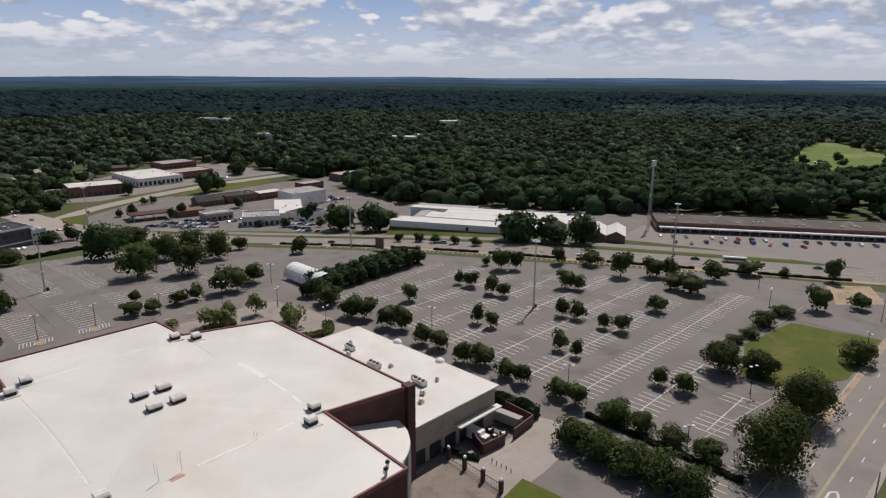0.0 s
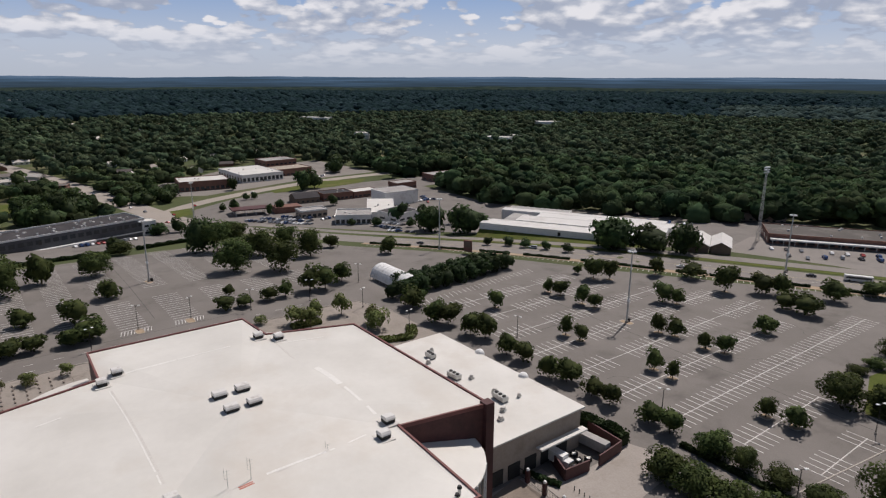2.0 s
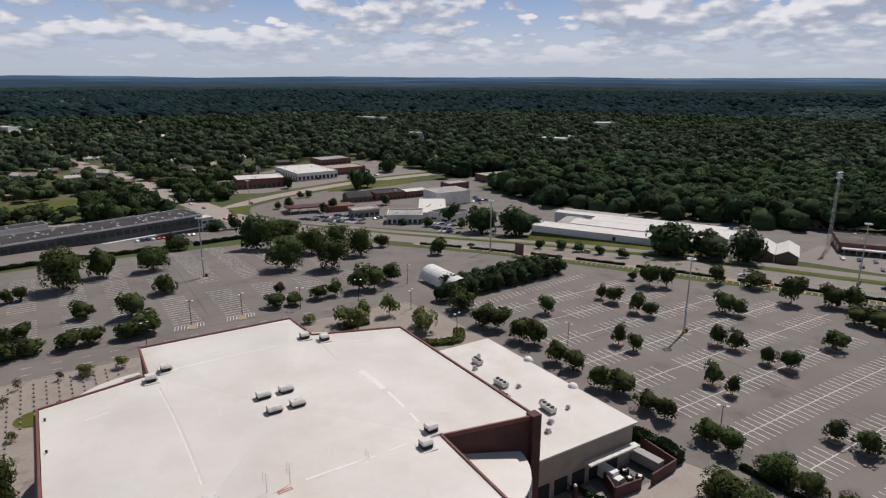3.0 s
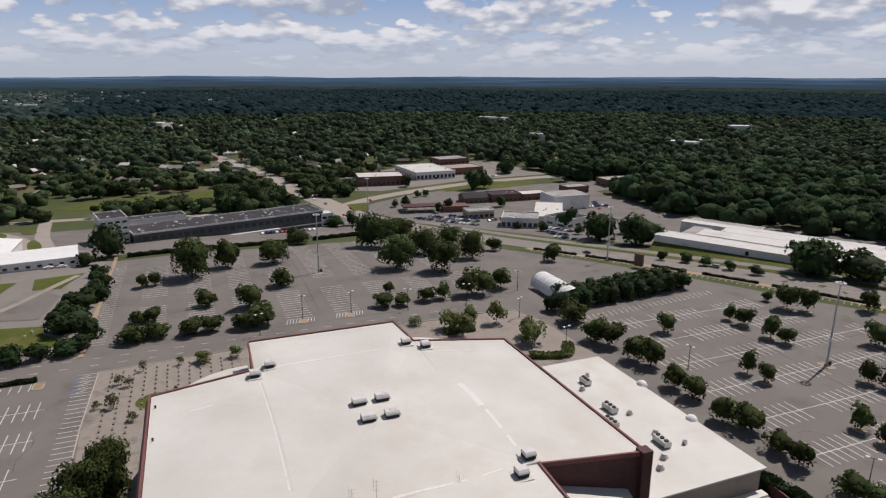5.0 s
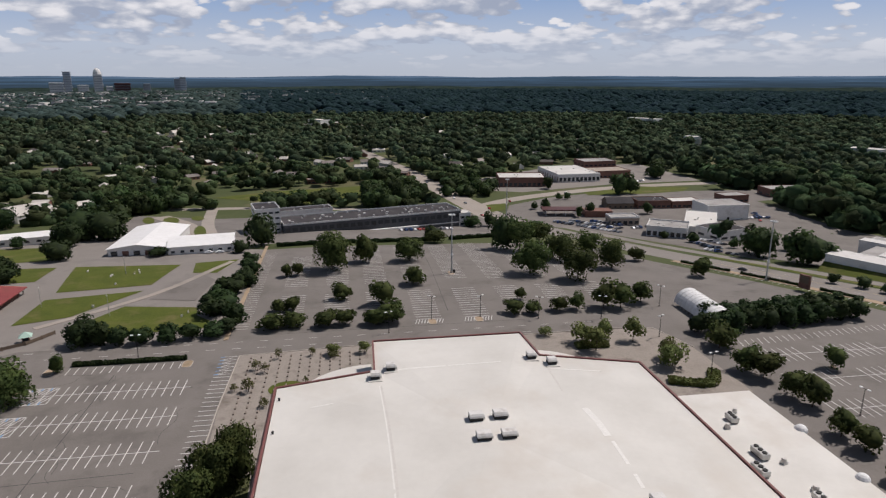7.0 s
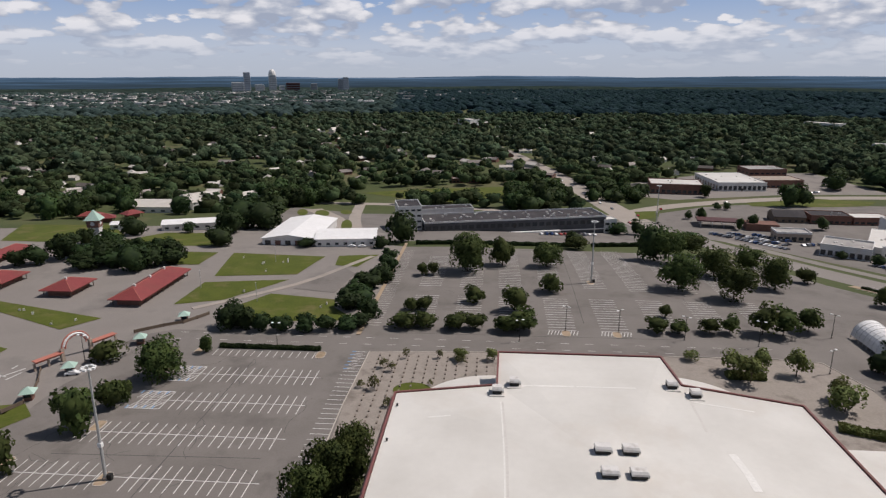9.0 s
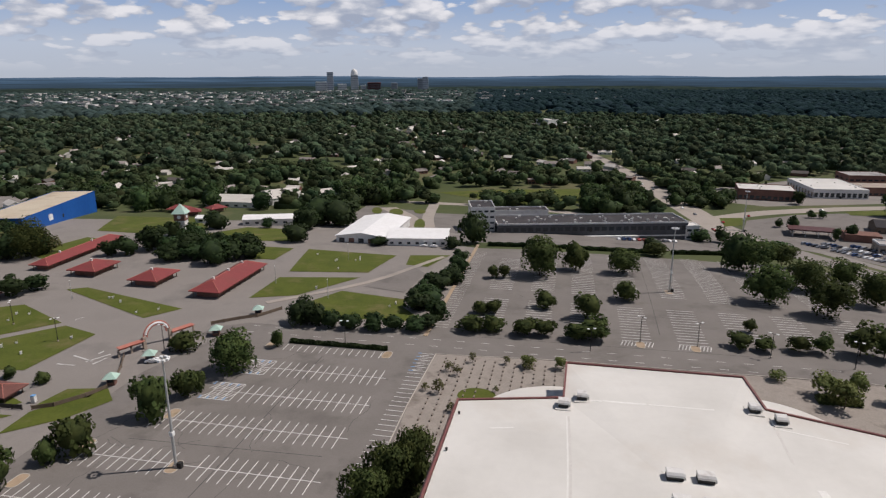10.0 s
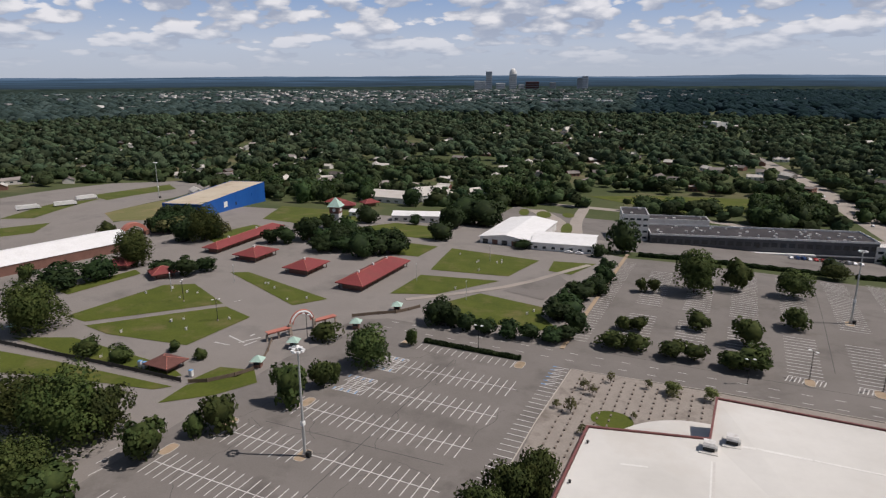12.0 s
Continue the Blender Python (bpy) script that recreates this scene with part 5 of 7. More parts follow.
# white reinforced laps along the neck lines, grey joints and worn smears between the roof planes
SEAMS = [([(30.5, 165.6), (43, 165.9)], 0.75, M_SEAM), ([(43.4, 165.9), (57, 166.2)], 0.5, M_SEAM), ([(26.4, 158), (27.0, 136), (26.9, 114)], 0.45, M_SEAMGREY), ([(26.0, 158), (26.5, 136), (26.4, 114)], 0.3, M_SEAM),
         ([(69.4, 140.2), (70.1, 134), (70.0, 128.9)], 1.5, M_SEAM), ([(70.2, 127), (70.0, 120), (69.8, 112.5)], 0.7, M_SEAM), ([(67.9, 162.2), (67.2, 148)], 0.45, M_SEAMGREY), ([(68.6, 161), (80.2, 157.8)], 0.4, M_SEAM),
         ([(31, 102.8), (35.8, 104.8), (39, 105.2)], 0.35, M_SEAMGREY), ([(42.5, 105.4), (48, 105.5), (54.5, 105.4)], 0.6, M_SEAM), ([(55.2, 105.4), (60, 105.8), (64, 106.6)], 0.4, M_SEAM), ([(44, 104.9), (46.5, 104.9)], 0.4, M_SEAMGREY),
         ([(10.5, 150.2), (15.4, 151.0)], 0.5, M_SEAM)]
for pts, w, mat in SEAMS:
    bm = bmesh.new()
    wall_along(bm, smooth_path(pts, 3.0), w, -0.05, 0.025)
    for v in bm.verts:
        v.co.z += hall_top(v.co.x, v.co.y)
    part("roof_seam", bm, mat, bpy.data.objects["arena_hall"], "lighter repaired seam" if mat is M_SEAM else "grey lap seam")


def antenna(x, y, h):
    a = thing("antenna_mast", "thin metal antenna mast on the white roof", "antenna", "roof antennas", (x, y, 25.4))
    bm = bmesh.new()
    rod(bm, (0, 0, -0.6), (0, 0, h), 0.07, 0.04, 6)
    part("mast", bm, M_METAL, a)
    bm = bmesh.new()
    for k in (0.55, 0.75, 0.92):
        rod(bm, (-0.5, 0, h * k), (0.5, 0, h * k), 0.03, sides=5)
        rod(bm, (-0.5, 0, h * k), (-0.5, 0, h * k + 0.9), 0.03, sides=5)
    part("cross_arm", bm, M_METAL, a)


antenna(35.5, 105.6, 4.0), antenna(39.7, 105.6, 4.6), antenna(55.0, 105.7, 1.8)
b_ = thing("ballast_frame", "rust-red ballast frame at the foot of an antenna", "frame", at=(38.3, 104.6, 25.35), turn=5)
bm = bmesh.new()
for q in (-0.5, 0.0, 0.5):
    box(bm, -1.4, q - 0.2, 0.0, 1.4, q + 0.2, 0.45, 0.04)
part("block", bm, M_REDPALE, b_)
for x, y in ((67.6, 80.6), (66.0, 79.2)):
    v = thing("roof_vent", "small pale pipe vent on the roof", "vent", "roof vents", (x, y, 25.2))
    bm = bmesh.new()
    rod(bm, (0, 0, -0.3), (0, 0, 1.2), 0.3, sides=10)
    part("pipe", bm, M_METAL, v)
    bm = bmesh.new()
    rod(bm, (0, 0, 1.2), (0, 0, 1.6), 0.5, 0.35, sides=10)
    part("cap", bm, M_DARK, v)
for i, (x, y) in enumerate(((3.4, 155), (3.4, 141))):
    v = thing("roof_vent", "small dark vent by the roof edge", "vent", "roof vents", (x, y, 25.0))
    bm = bmesh.new()
    rod(bm, (0, 0, -0.3), (0, 0, 0.45), 0.2, sides=8)
    part("pipe", bm, M_BLACKMETAL, v)
    bm = bmesh.new()
    rod(bm, (0, 0, 0.45), (0, 0, 0.6), 0.3, 0.22, sides=8)
    part("cap", bm, M_DARK, v)
bm = bmesh.new()
box(bm, 1.2, 103, 22.6, 1.98, 160.4, 24.3)
part("fascia_band", bm, M_PINK, bpy.data.objects["arena_hall"], "salmon coloured fascia band")
bm = bmesh.new()
box(bm, 30, 186.2, 10.0, 62, 191.0, 11.0, 0.1)
part("entrance_canopy", bm, M_MAROONTRIM, bpy.data.objects["arena_hall"], "red-edged entrance canopy")
# annex roof kit
ANNEX_KIT = [(113, 152, 4.2), (116, 155.5, 1.8), (110, 149, 2.0), (110.5, 137, 5.6), (106.5, 131, 5.4), (114, 133.5, 2.0), (104.5, 135, 1.8), (112.5, 119.5, 5.8), (109, 114.5, 2.4), (114, 123.5, 2.2), (117.5, 117.5, 1.6), (105.5, 111.5, 2.2), (103, 120, 1.4)]
for x, y, L in ANNEX_KIT:
    L *= 0.78
    if L > 2.8:
        u = thing("air_handler", "long grey rooftop air handling unit with fans", "air handler", "annex roof units", (x, y, 12.05), 90 + random.uniform(-3, 3))
        bm = bmesh.new()
        box(bm, -L / 2, -1.0, 0.3, L / 2, 1.0, 1.6, 0.06)
        part("casing", bm, M_METAL, u)
        bm = bmesh.new()
        for k in (-1, 1):
            box(bm, -L / 2 + 0.2, k * 0.7 - 0.1, 0.0, L / 2 - 0.2, k * 0.7 + 0.1, 0.3)
        part("rail", bm, M_DARK, u)
        for k in range(3):
            bm = bmesh.new()
            rod(bm, (-L / 2 + L * (k + 0.5) / 3, 0, 1.6), (-L / 2 + L * (k + 0.5) / 3, 0, 1.85), 0.55, sides=12)
            part("fan_cowl", bm, M_DARK, u)
    else:
        u = thing("exhaust_fan", "squat grey exhaust fan on the annex roof", "exhaust fan", "annex roof units", (x, y, 12.05), random.uniform(0, 90))
        bm = bmesh.new()
        box(bm, -L / 2.6, -L / 2.6, 0.0, L / 2.6, L / 2.6, 0.6, 0.04)
        part("curb", bm, M_METAL, u)
        bm = bmesh.new()
        rod(bm, (0, 0, 0.6), (0, 0, 1.3), L / 2.4, L / 3.2, 12)
        part("cowl", bm, M_SEAMGREY, u)
for x, y in ((127.6, 146), (127.2, 126)):
    v = thing("dish_cover", "white rounded cover at the annex roof edge", "cover", "annex covers", (x, y, 11.6))
    bm = bmesh.new()
    bmesh.ops.create_uvsphere(bm, u_segments=12, v_segments=8, radius=1.6)
    part("dome", bm, M_TENT, v)
# annex front towards the yard: canopy and dark dock openings
ann = bpy.data.objects["annex_hall"]
bm = bmesh.new()
box(bm, 110, 101.2, 6.4, 127.0, 103.3, 6.9, 0.08)
part("dock_canopy", bm, M_ROOFWHITE, ann)
for i in range(5):
    bm = bmesh.new()
    box(bm, 96 + i * 5.6, 103.9, 0.4, 99.8 + i * 5.6, 104.3, 4.4)
    part("dock_door", bm, M_DARK, ann)
for i in range(8):
    bm = bmesh.new()
    box(bm, 126.9, 108 + i * 7, 1.0, 127.3, 111 + i * 7, 5.0)
    part("window", bm, M_GLASS, ann)

# ---- service yard ----
yard = thing("yard_wall", "dark maroon wall round the truck yard", "wall")
for a, b in (((113, 96), (116.5, 104)), ((113, 96), (121, 95.2)), ((124.5, 95), (134.5, 96)), ((134.5, 96), (135.5, 111))):
    bm = bmesh.new()
    wall_along(bm, [a, b], 0.4, -0.1, 3.2)
    part("panel", bm, M_MAROON, yard)


def truck(x, y, turn, L, box_mat, label, cab=True):
    t = thing("box_truck" if cab else "trailer", label, "truck" if cab else "trailer", "trucks", (x, y, gz(x, y) + 0.05), turn)
    bm = bmesh.new()
    box(bm, -L / 2, -1.25, 1.0, L / 2, 1.25, 3.8, 0.06)
    part("cargo_box", bm, box_mat, t)
    bm = bmesh.new()
    box(bm, -L / 2, -0.5, 0.7, L / 2 + (2.0 if cab else 0), 0.5, 1.0)
    part("chassis", bm, M_BLACKMETAL, t)
    if cab:
        bm = bmesh.new()
        vs = box(bm, L / 2 + 0.15, -1.15, 0.7, L / 2 + 2.2, 1.15, 2.8)
        for v in vs:
            if v.co.z > 2 and v.co.x > L / 2 + 1:
                v.co.x -= 0.5
        part("cab", bm, M_WHITE, t)
        bm = bmesh.new()
        box(bm, L / 2 + 1.75, -1.0, 1.75, L / 2 + 2.0, 1.0, 2.6)
        part("windscreen", bm, M_GLASS, t)
    for wx in ((-L / 2 + 1.2, L / 2 + 1.1) if cab else (-L / 2 + 1.2, -L / 2 + 2.4)):
        for wy in (-1.1, 1.1):
            bm = bmesh.new()
            rod(bm, (wx, wy - 0.15, 0.5), (wx, wy + 0.15, 0.5), 0.5, sides=12)
            part("wheel", bm, M_RUBBER, t)


truck(116.6, 103.0, -85, 7.0, M_WHITE, "white box truck parked in the walled yard")
truck(129.0, 102.8, -84, 12.5, M_GREYROOF, "dark grey trailer parked in the walled yard", False)
for x, y in ((123, 102), (124.5, 98.5), (121.8, 99.5)):
    b_ = thing("equipment_pile", "dark heap of coiled equipment in the yard", "equipment", "yard equipment", (x, y, 0.12), random.uniform(0, 90))
    bm = bmesh.new()
    for k in range(6):
        rod(bm, (1.0 * math.cos(k), 1.0 * math.sin(k), 0), (1.0 * math.cos(k + 1.2), 1.0 * math.sin(k + 1.2), 0.5 + 0.1 * k), 0.25, 0.2, 6)
    part("coil", bm, M_BLACKMETAL, b_)
    bm = bmesh.new()
    box(bm, -0.6, -0.5, 0, 0.6, 0.5, 0.7, 0.05)
    part("crate", bm, M_METAL, b_)
fence = thing("yard_fence", "black metal fence between white-capped dark columns", "fence")
cols = [(105.6, 106), (105.2, 101), (104.9, 95), (104.4, 88.5), (104.1, 82.5)]
for i, (x, y) in enumerate(cols):
    bm = bmesh.new()
    box(bm, x - 0.45, y - 0.45, 0, x + 0.45, y + 0.45, 3.4, 0.04)
    c = part("column", bm, M_MAROON, fence)
    bm = bmesh.new()
    bmesh.ops.create_uvsphere(bm, u_segments=10, v_segments=6, radius=0.45, matrix=Matrix.Translation((x, y, 3.7)))
    part("globe", bm, M_LENS, c)
for (xa, ya), (xb, yb) in zip(cols, cols[1:]):
    bm = bmesh.new()
    for z in (0.5, 2.4):
        rod(bm, (xa, ya, z), (xb, yb, z), 0.07, sides=5)
    part("rail", bm, M_BLACKMETAL, fence)
    for k in range(1, 12):
        bm = bmesh.new()
        x, y = xa + (xb - xa) * k / 12, ya + (yb - ya) * k / 12
        rod(bm, (x, y, 0.1), (x, y, 2.6), 0.05, sides=4)
        part("picket", bm, M_BLACKMETAL, fence)
for i in range(5):
    b_ = thing("bollard", "thin dark bollard in the service yard", "bollard", "yard bollards", (112, 92 - i * 1.55, 0.1))
    bm = bmesh.new()
    rod(bm, (0, 0, 0), (0, 0, 1.3), 0.12, 0.1, 8)
    part("post", bm, M_BLACKMETAL, b_)
    bm = bmesh.new()
    rod(bm, (0, 0, 1.3), (0, 0, 1.4), 0.14, 0.05, 8)
    part("cap", bm, M_METAL, b_)
# low stones of the plazas
stones = []
bm = bmesh.new()
for i in range(12):
    for j in range(22):
        x, y = -15 + i * 3.4, 167 + j * 3.2
        if (x > -5 and y < 205) or (x > 0 and y < 212):
            continue
        box(bm, x - 0.22, y - 0.6, 0.1, x + 0.22, y + 0.6, 0.55, 0.03)
part("bench_stones", bm, M_BROWNPAVE)
tagged(bpy.data.objects["bench_stones"], "rows of low brown stone blocks on the plaza", "stone blocks", kind="stuff")

# ---- buildings beyond the lots ----
def block(name, label, category, at, turn, w, d, h, wall, roof, rows=1, cols=6, parapet=0.5, group="", windows=True, sill=1.0, wh=1.6, door=True, roof_kit=0, sides=True):
    """A flat-roofed building: walls, roof, parapet, and windows as pieces of their own. Front along local x."""
    x, y = at
    c, s = math.cos(radians(turn)), math.sin(radians(turn))
    z = min(gz(x, y), gz(x + w * c, y + w * s), gz(x + w * c - d * s, y + w * s + d * c), gz(x - d * s, y + d * c))
    base = max(gz(x, y), gz(x + w * c, y + w * s)) - z
    b = thing(name, label, category, group, (x, y, z), turn)
    H = h + base
    bm = bmesh.new()
    box(bm, 0, 0, -0.5, w, d, H)
    part("wall", bm, wall, b)
    bm = bmesh.new()
    box(bm, 0.25, 0.25, H + 0.01, w - 0.25, d - 0.25, H + 0.14)
    part("roof", bm, roof, b)
    if parapet:
        bm = bmesh.new()
        wall_along(bm, [(0.1, 0.1), (w - 0.1, 0.1), (w - 0.1, d - 0.1), (0.1, d - 0.1)], 0.4, H - 0.15, H + parapet, closed=True)
        part("parapet", bm, wall if parapet < 0.9 else M_WHITE, b)
    if windows:
        step = w / cols
        for r in range(rows):
            zz = base + sill + r * (h / rows)
            for i in range(cols):
                bm = bmesh.new()
                box(bm, i * step + step * 0.16, -0.06, zz, (i + 1) * step - step * 0.16, 0.2, zz + wh)
                part("window", bm, M_GLASS, b)
            if sides:
                m = max(2, int(d / step / 1.5))
                for i in range(m):
                    for xx in (-0.06, w - 0.14):
                        bm = bmesh.new()
                        box(bm, xx, (i + 0.25) * d / m, zz, xx + 0.2, (i + 0.75) * d / m, zz + wh)
                        part("window", bm, M_GLASS, b)
    if door:
        bm = bmesh.new()
        box(bm, w * 0.48, -0.1, base, w * 0.48 + 1.8, 0.15, base + 2.4)
        part("door", bm, M_DARK, b)
    r = random.Random(int(w * 10 + d))
    for i in range(roof_kit):
        bm = bmesh.new()
        px, py = r.uniform(2, w - 3), r.uniform(2, d - 3)
        box(bm, px, py, H + 0.12, px + r.uniform(0.9, 1.8), py + r.uniform(0.9, 1.6), H + 0.12 + r.uniform(0.5, 1.1), 0.05)
        part("roof_unit", bm, M_UNIT, b)
    return b


def gable(name, label, category, at, turn, w, d, h, ridge, wall, roof, group="", windows=3, over=0.4):
    """A building with a ridge along local x."""
    x, y = at
    b = thing(name, label, category, group, (x, y, gz(x, y)), turn)
    bm = bmesh.new()
    box(bm, 0, 0, -1.5, w, d, h)
    for xx in (0, w):
        bm.faces.new([bm.verts.new(v) for v in ((xx, 0, h), (xx, d, h), (xx, d / 2, ridge - 0.05))])
    part("wall", bm, wall, b)
    bm = bmesh.new()
    k = (ridge - h) / (d / 2)
    for s in (-1, 1):
        y0, y1 = (-over, d / 2) if s < 0 else (d + over, d / 2)
        z0 = h - over * k
        lo = [(-over, y0, z0), (w + over, y0, z0), (w + over, y1, ridge), (-over, y1, ridge)]
        v0 = [bm.verts.new(p) for p in lo]
        v1 = [bm.verts.new((p[0], p[1], p[2] + 0.22)) for p in lo]
        bm.faces.new(v1), bm.faces.new(v0[::-1])
        for i in range(4):
            bm.faces.new((v0[i], v0[(i + 1) % 4], v1[(i + 1) % 4], v1[i]))
    part("roof", bm, roof, b)
    for i in range(windows):
        bm = bmesh.new()
        box(bm, w * (i + 0.3) / windows, -0.06, 0.9, w * (i + 0.7) / windows, 0.1, min(h - 0.3, 2.3))
        part("window", bm, M_GLASS, b)
    return b


def hip_pavilion(at, turn, w, d, h, ridge, label, vents=1, mat=M_REDROOF):
    """An open pavilion: posts, a dark counter core and a red hipped roof with ridge vents."""
    x, y = at
    b = thing("pavilion", label, "pavilion", "fair pavilions", (x, y, gz(x, y)), turn)
    for i in range(int(w / 5) + 2):
        for yy in (0.4, d - 0.4):
            bm = bmesh.new()
            xx = 0.4 + (w - 0.8) * i / (int(w / 5) + 1)
            box(bm, xx - 0.15, yy - 0.15, 0, xx + 0.15, yy + 0.15, h)
            part("post", bm, M_OLDWOOD, b)
    bm = bmesh.new()
    box(bm, 1.5, 1.5, 0, w - 1.5, d - 1.5, h - 0.2)
    part("counter_core", bm, M_BRICK, b)
    bm = bmesh.new()
    o, r = 1.0, d / 2
    e = [bm.verts.new(p) for p in ((-o, -o, h), (w + o, -o, h), (w + o, d + o, h), (-o, d + o, h))]
    t = [bm.verts.new(p) for p in ((r, d / 2, ridge), (max(w - r, r + 0.5), d / 2, ridge))]
    for f in ((e[0], e[1], t[1], t[0]), (e[1], e[2], t[1]), (e[2], e[3], t[0], t[1]), (e[3], e[0], t[0])):
        bm.faces.new(f)
    u = [bm.verts.new((v.co.x, v.co.y, h - 0.35)) for v in e]
    for i in range(4):
        bm.faces.new((e[i], u[i], u[(i + 1) % 4], e[(i + 1) % 4]))
    bm.faces.new(u)
    part("roof", bm, mat, b)
    bm = bmesh.new()
    pts = [((-o, -o, h), (r, d / 2, ridge)), ((w + o, -o, h), (max(w - r, r + 0.5), d / 2, ridge)), ((r, d / 2, ridge), (max(w - r, r + 0.5), d / 2, ridge)), ((-o, d + o, h), (r, d / 2, ridge))]
    for p, q in pts:
        rod(bm, p, q, 0.12, sides=5)
    part("ridge_cap", bm, M_REDPALE, b)
    for i in range(vents):
        bm = bmesh.new()
        xx = w * (i + 0.6) / (vents + 0.4)
        box(bm, xx - 0.5, d / 2 - 0.5, ridge - 0.3, xx + 0.5, d / 2 + 0.5, ridge + 0.9, 0.08)
        part("roof_vent", bm, M_UNIT, b)
    return b


# office block
block("office_tower", "four-storey white office block with dark window bands", "office building", (-40, 447), 14, 16, 24, 15.5, M_WHITE, M_DARKROOF, 4, 4, 0.8, wh=1.3, roof_kit=2)
off = block("office_wing", "long low office wing with dark roof and glazed front", "office building", (-22, 444), 14, 128, 28, 5.2, M_GREYWALL, M_DARKROOF, 1, 26, 1.0, sill=0.6, wh=2.6, roof_kit=46)
bm = bmesh.new()
box(bm, 54, -3.0, 4.4, 94, -0.1, 5.6, 0.08)
part("canopy", bm, M_WHITE, off)
for x0, x1, z0, z1 in ((1, 53, 4.7, 5.3), (95, 127, 4.6, 5.4), (54, 94, 2.2, 2.5)):
    bm = bmesh.new()
    box(bm, x0, -0.5, z0, x1, -0.06, z1, 0.04)
    part("fascia", bm, M_WHITE, off, "white fascia band")
block("office_wing", "grey rear wing of the office block", "office building", (-30, 492), 14, 40, 14, 8.5, M_WHITE, M_DARKROOF, 1, 8, 0.7, roof_kit=3)
block("office_stair", "pale rounded stair tower of the office wing", "tower", (101, 474), 14, 9, 9, 9.5, M_WHITE, M_ROOFWHITE, 2, 2, 0.4)
# storage sheds
RA = math.degrees(math.atan2(-ROAD_DIR.y, -ROAD_DIR.x))      # front faces the road
rd = -ROAD_DIR
for off_n, s0, ln, dp, mat in ((0, 0, 108, 15, M_PALEROOF), (21, 18, 96, 17, M_PALEROOF), (43, 26, 90, 14, M_PALEROOF), (62, -6, 116, 9, M_PALEROOF), (74, -4, 46, 9, M_GREYROOF)):
    p = Vector((272, 317)) + rd * s0 + ROAD_OUT * off_n
    block("storage_shed", "long low pale-roofed storage shed", "shed", tuple(p), RA, ln, dp, max(3.6, -1.6 - max(gz(*p), gz(p.x + rd.x * ln, p.y + rd.y * ln))), M_WHITE, M_SHEDROOF if mat is M_PALEROOF else mat, 1, int(ln / 7), 0.25, "storage sheds", windows=False)
bm = bmesh.new()
front = [Vector((272, 317)) + rd * (108 * i / 12) for i in range(13)]
roof_z = max(gz(*front[0]), gz(*front[-1])) + 3.6
rows = []
for q in front:
    foot, head = q - ROAD_OUT * 8, q - ROAD_OUT * 0.4
    rows.append([bm.verts.new((foot.x, foot.y, gz(*foot) + 0.05)), bm.verts.new((head.x, head.y, max(gz(*head) + 0.1, roof_z - 3.9))), bm.verts.new((head.x, head.y, gz(*head) - 0.5))])
for a, b in zip(rows, rows[1:]):
    bm.faces.new((a[0], b[0], b[1], a[1]))
    bm.faces.new((a[1], b[1], b[2], a[2]))
bm.faces.new(rows[0]), bm.faces.new(rows[-1][::-1])
structure("grass_bank", bm, M_LAWN, "mown grass bank below the storage sheds", "bank")
p = Vector((272, 317)) + rd * 4 + ROAD_OUT * 21
block("storage_office", "grey flat link between the storage sheds", "shed", tuple(p), RA, 12, 42, 4.2, M_GREYROOF, M_GREYROOF, 1, 3, 0.2)
# glazed barn and shopping row
for k in (0, 1):
    p = Vector((334, 192)) + rd * (k * 11.5)
    gable("barn_shop", "white-roofed barn-like shop with dark glazed front", "shop", tuple(p), RA + 90, 26, 10.5, 4.0, 6.6, M_OLDWOOD, M_SHEDROOF, "barn shops", 4)
mall = block("shopping_row", "long dark-roofed shopping row with white canopy", "shop row", (384, 184), math.degrees(math.atan2(-108, 73)), 175, 30, 5.2, M_BRICK, M_GRAVEL, 1, 34, 0.6, sill=0.4, wh=2.5, roof_kit=24)
bm = bmesh.new()
box(bm, 1, -4.2, 4.3, 174, -0.1, 5.1, 0.05)
part("canopy", bm, M_WHITE, mall)
for i in range(30):
    bm = bmesh.new()
    box(bm, 2 + i * 5.9, -4.0, 0, 2.25 + i * 5.9, -3.75, 4.3)
    part("canopy_post", bm, M_WHITE, mall)
for x, z in ((33, 6.9), (74, 6.5), (110, 6.9), (146, 6.4)):
    bm = bmesh.new()
    box(bm, x, 0.3, 5.0, x + 0.5, 29.7, z, 0.03)
    part("party_wall", bm, M_BRICK, mall)
gable("house", "grey-roofed brown house at the wood's edge", "house", (455, 240), -60, 30, 16, 6.0, 11.0, M_TAN, M_GREYROOF, windows=6)
# dealers and shops
block("dealer_showroom", "white car showroom with flat grey roof and glass front", "showroom", (225, 429), -31, 27, 24, 6.2, M_WHITE, M_GREYROOF, 1, 7, 1.2, sill=0.5, wh=3.2, roof_kit=6)
block("dealer_workshop", "long white-roofed workshop of the car dealer", "workshop", (254, 432), -31, 22, 58, 6.0, M_WHITE, M_ROOFWHITE, 1, 5, 0.5, roof_kit=4)
block("white_box_building", "tall plain white windowless box building", "building", (300, 478), -2, 34, 26, 11.5, M_WHITE, M_GREYROOF, windows=False)
block("dealer_kiosk", "small grey dealer building with white band", "building", (217, 471), -5, 22, 14, 5.6, M_TAN, M_GREYROOF, 1, 5, 1.0, wh=2.2)
block("dealer_shed", "grey shed beside the dealer yard", "shed", (266, 405), 16, 25, 22, 6.5, M_WHITE, M_DARKROOF, 1, 3, 0.3)
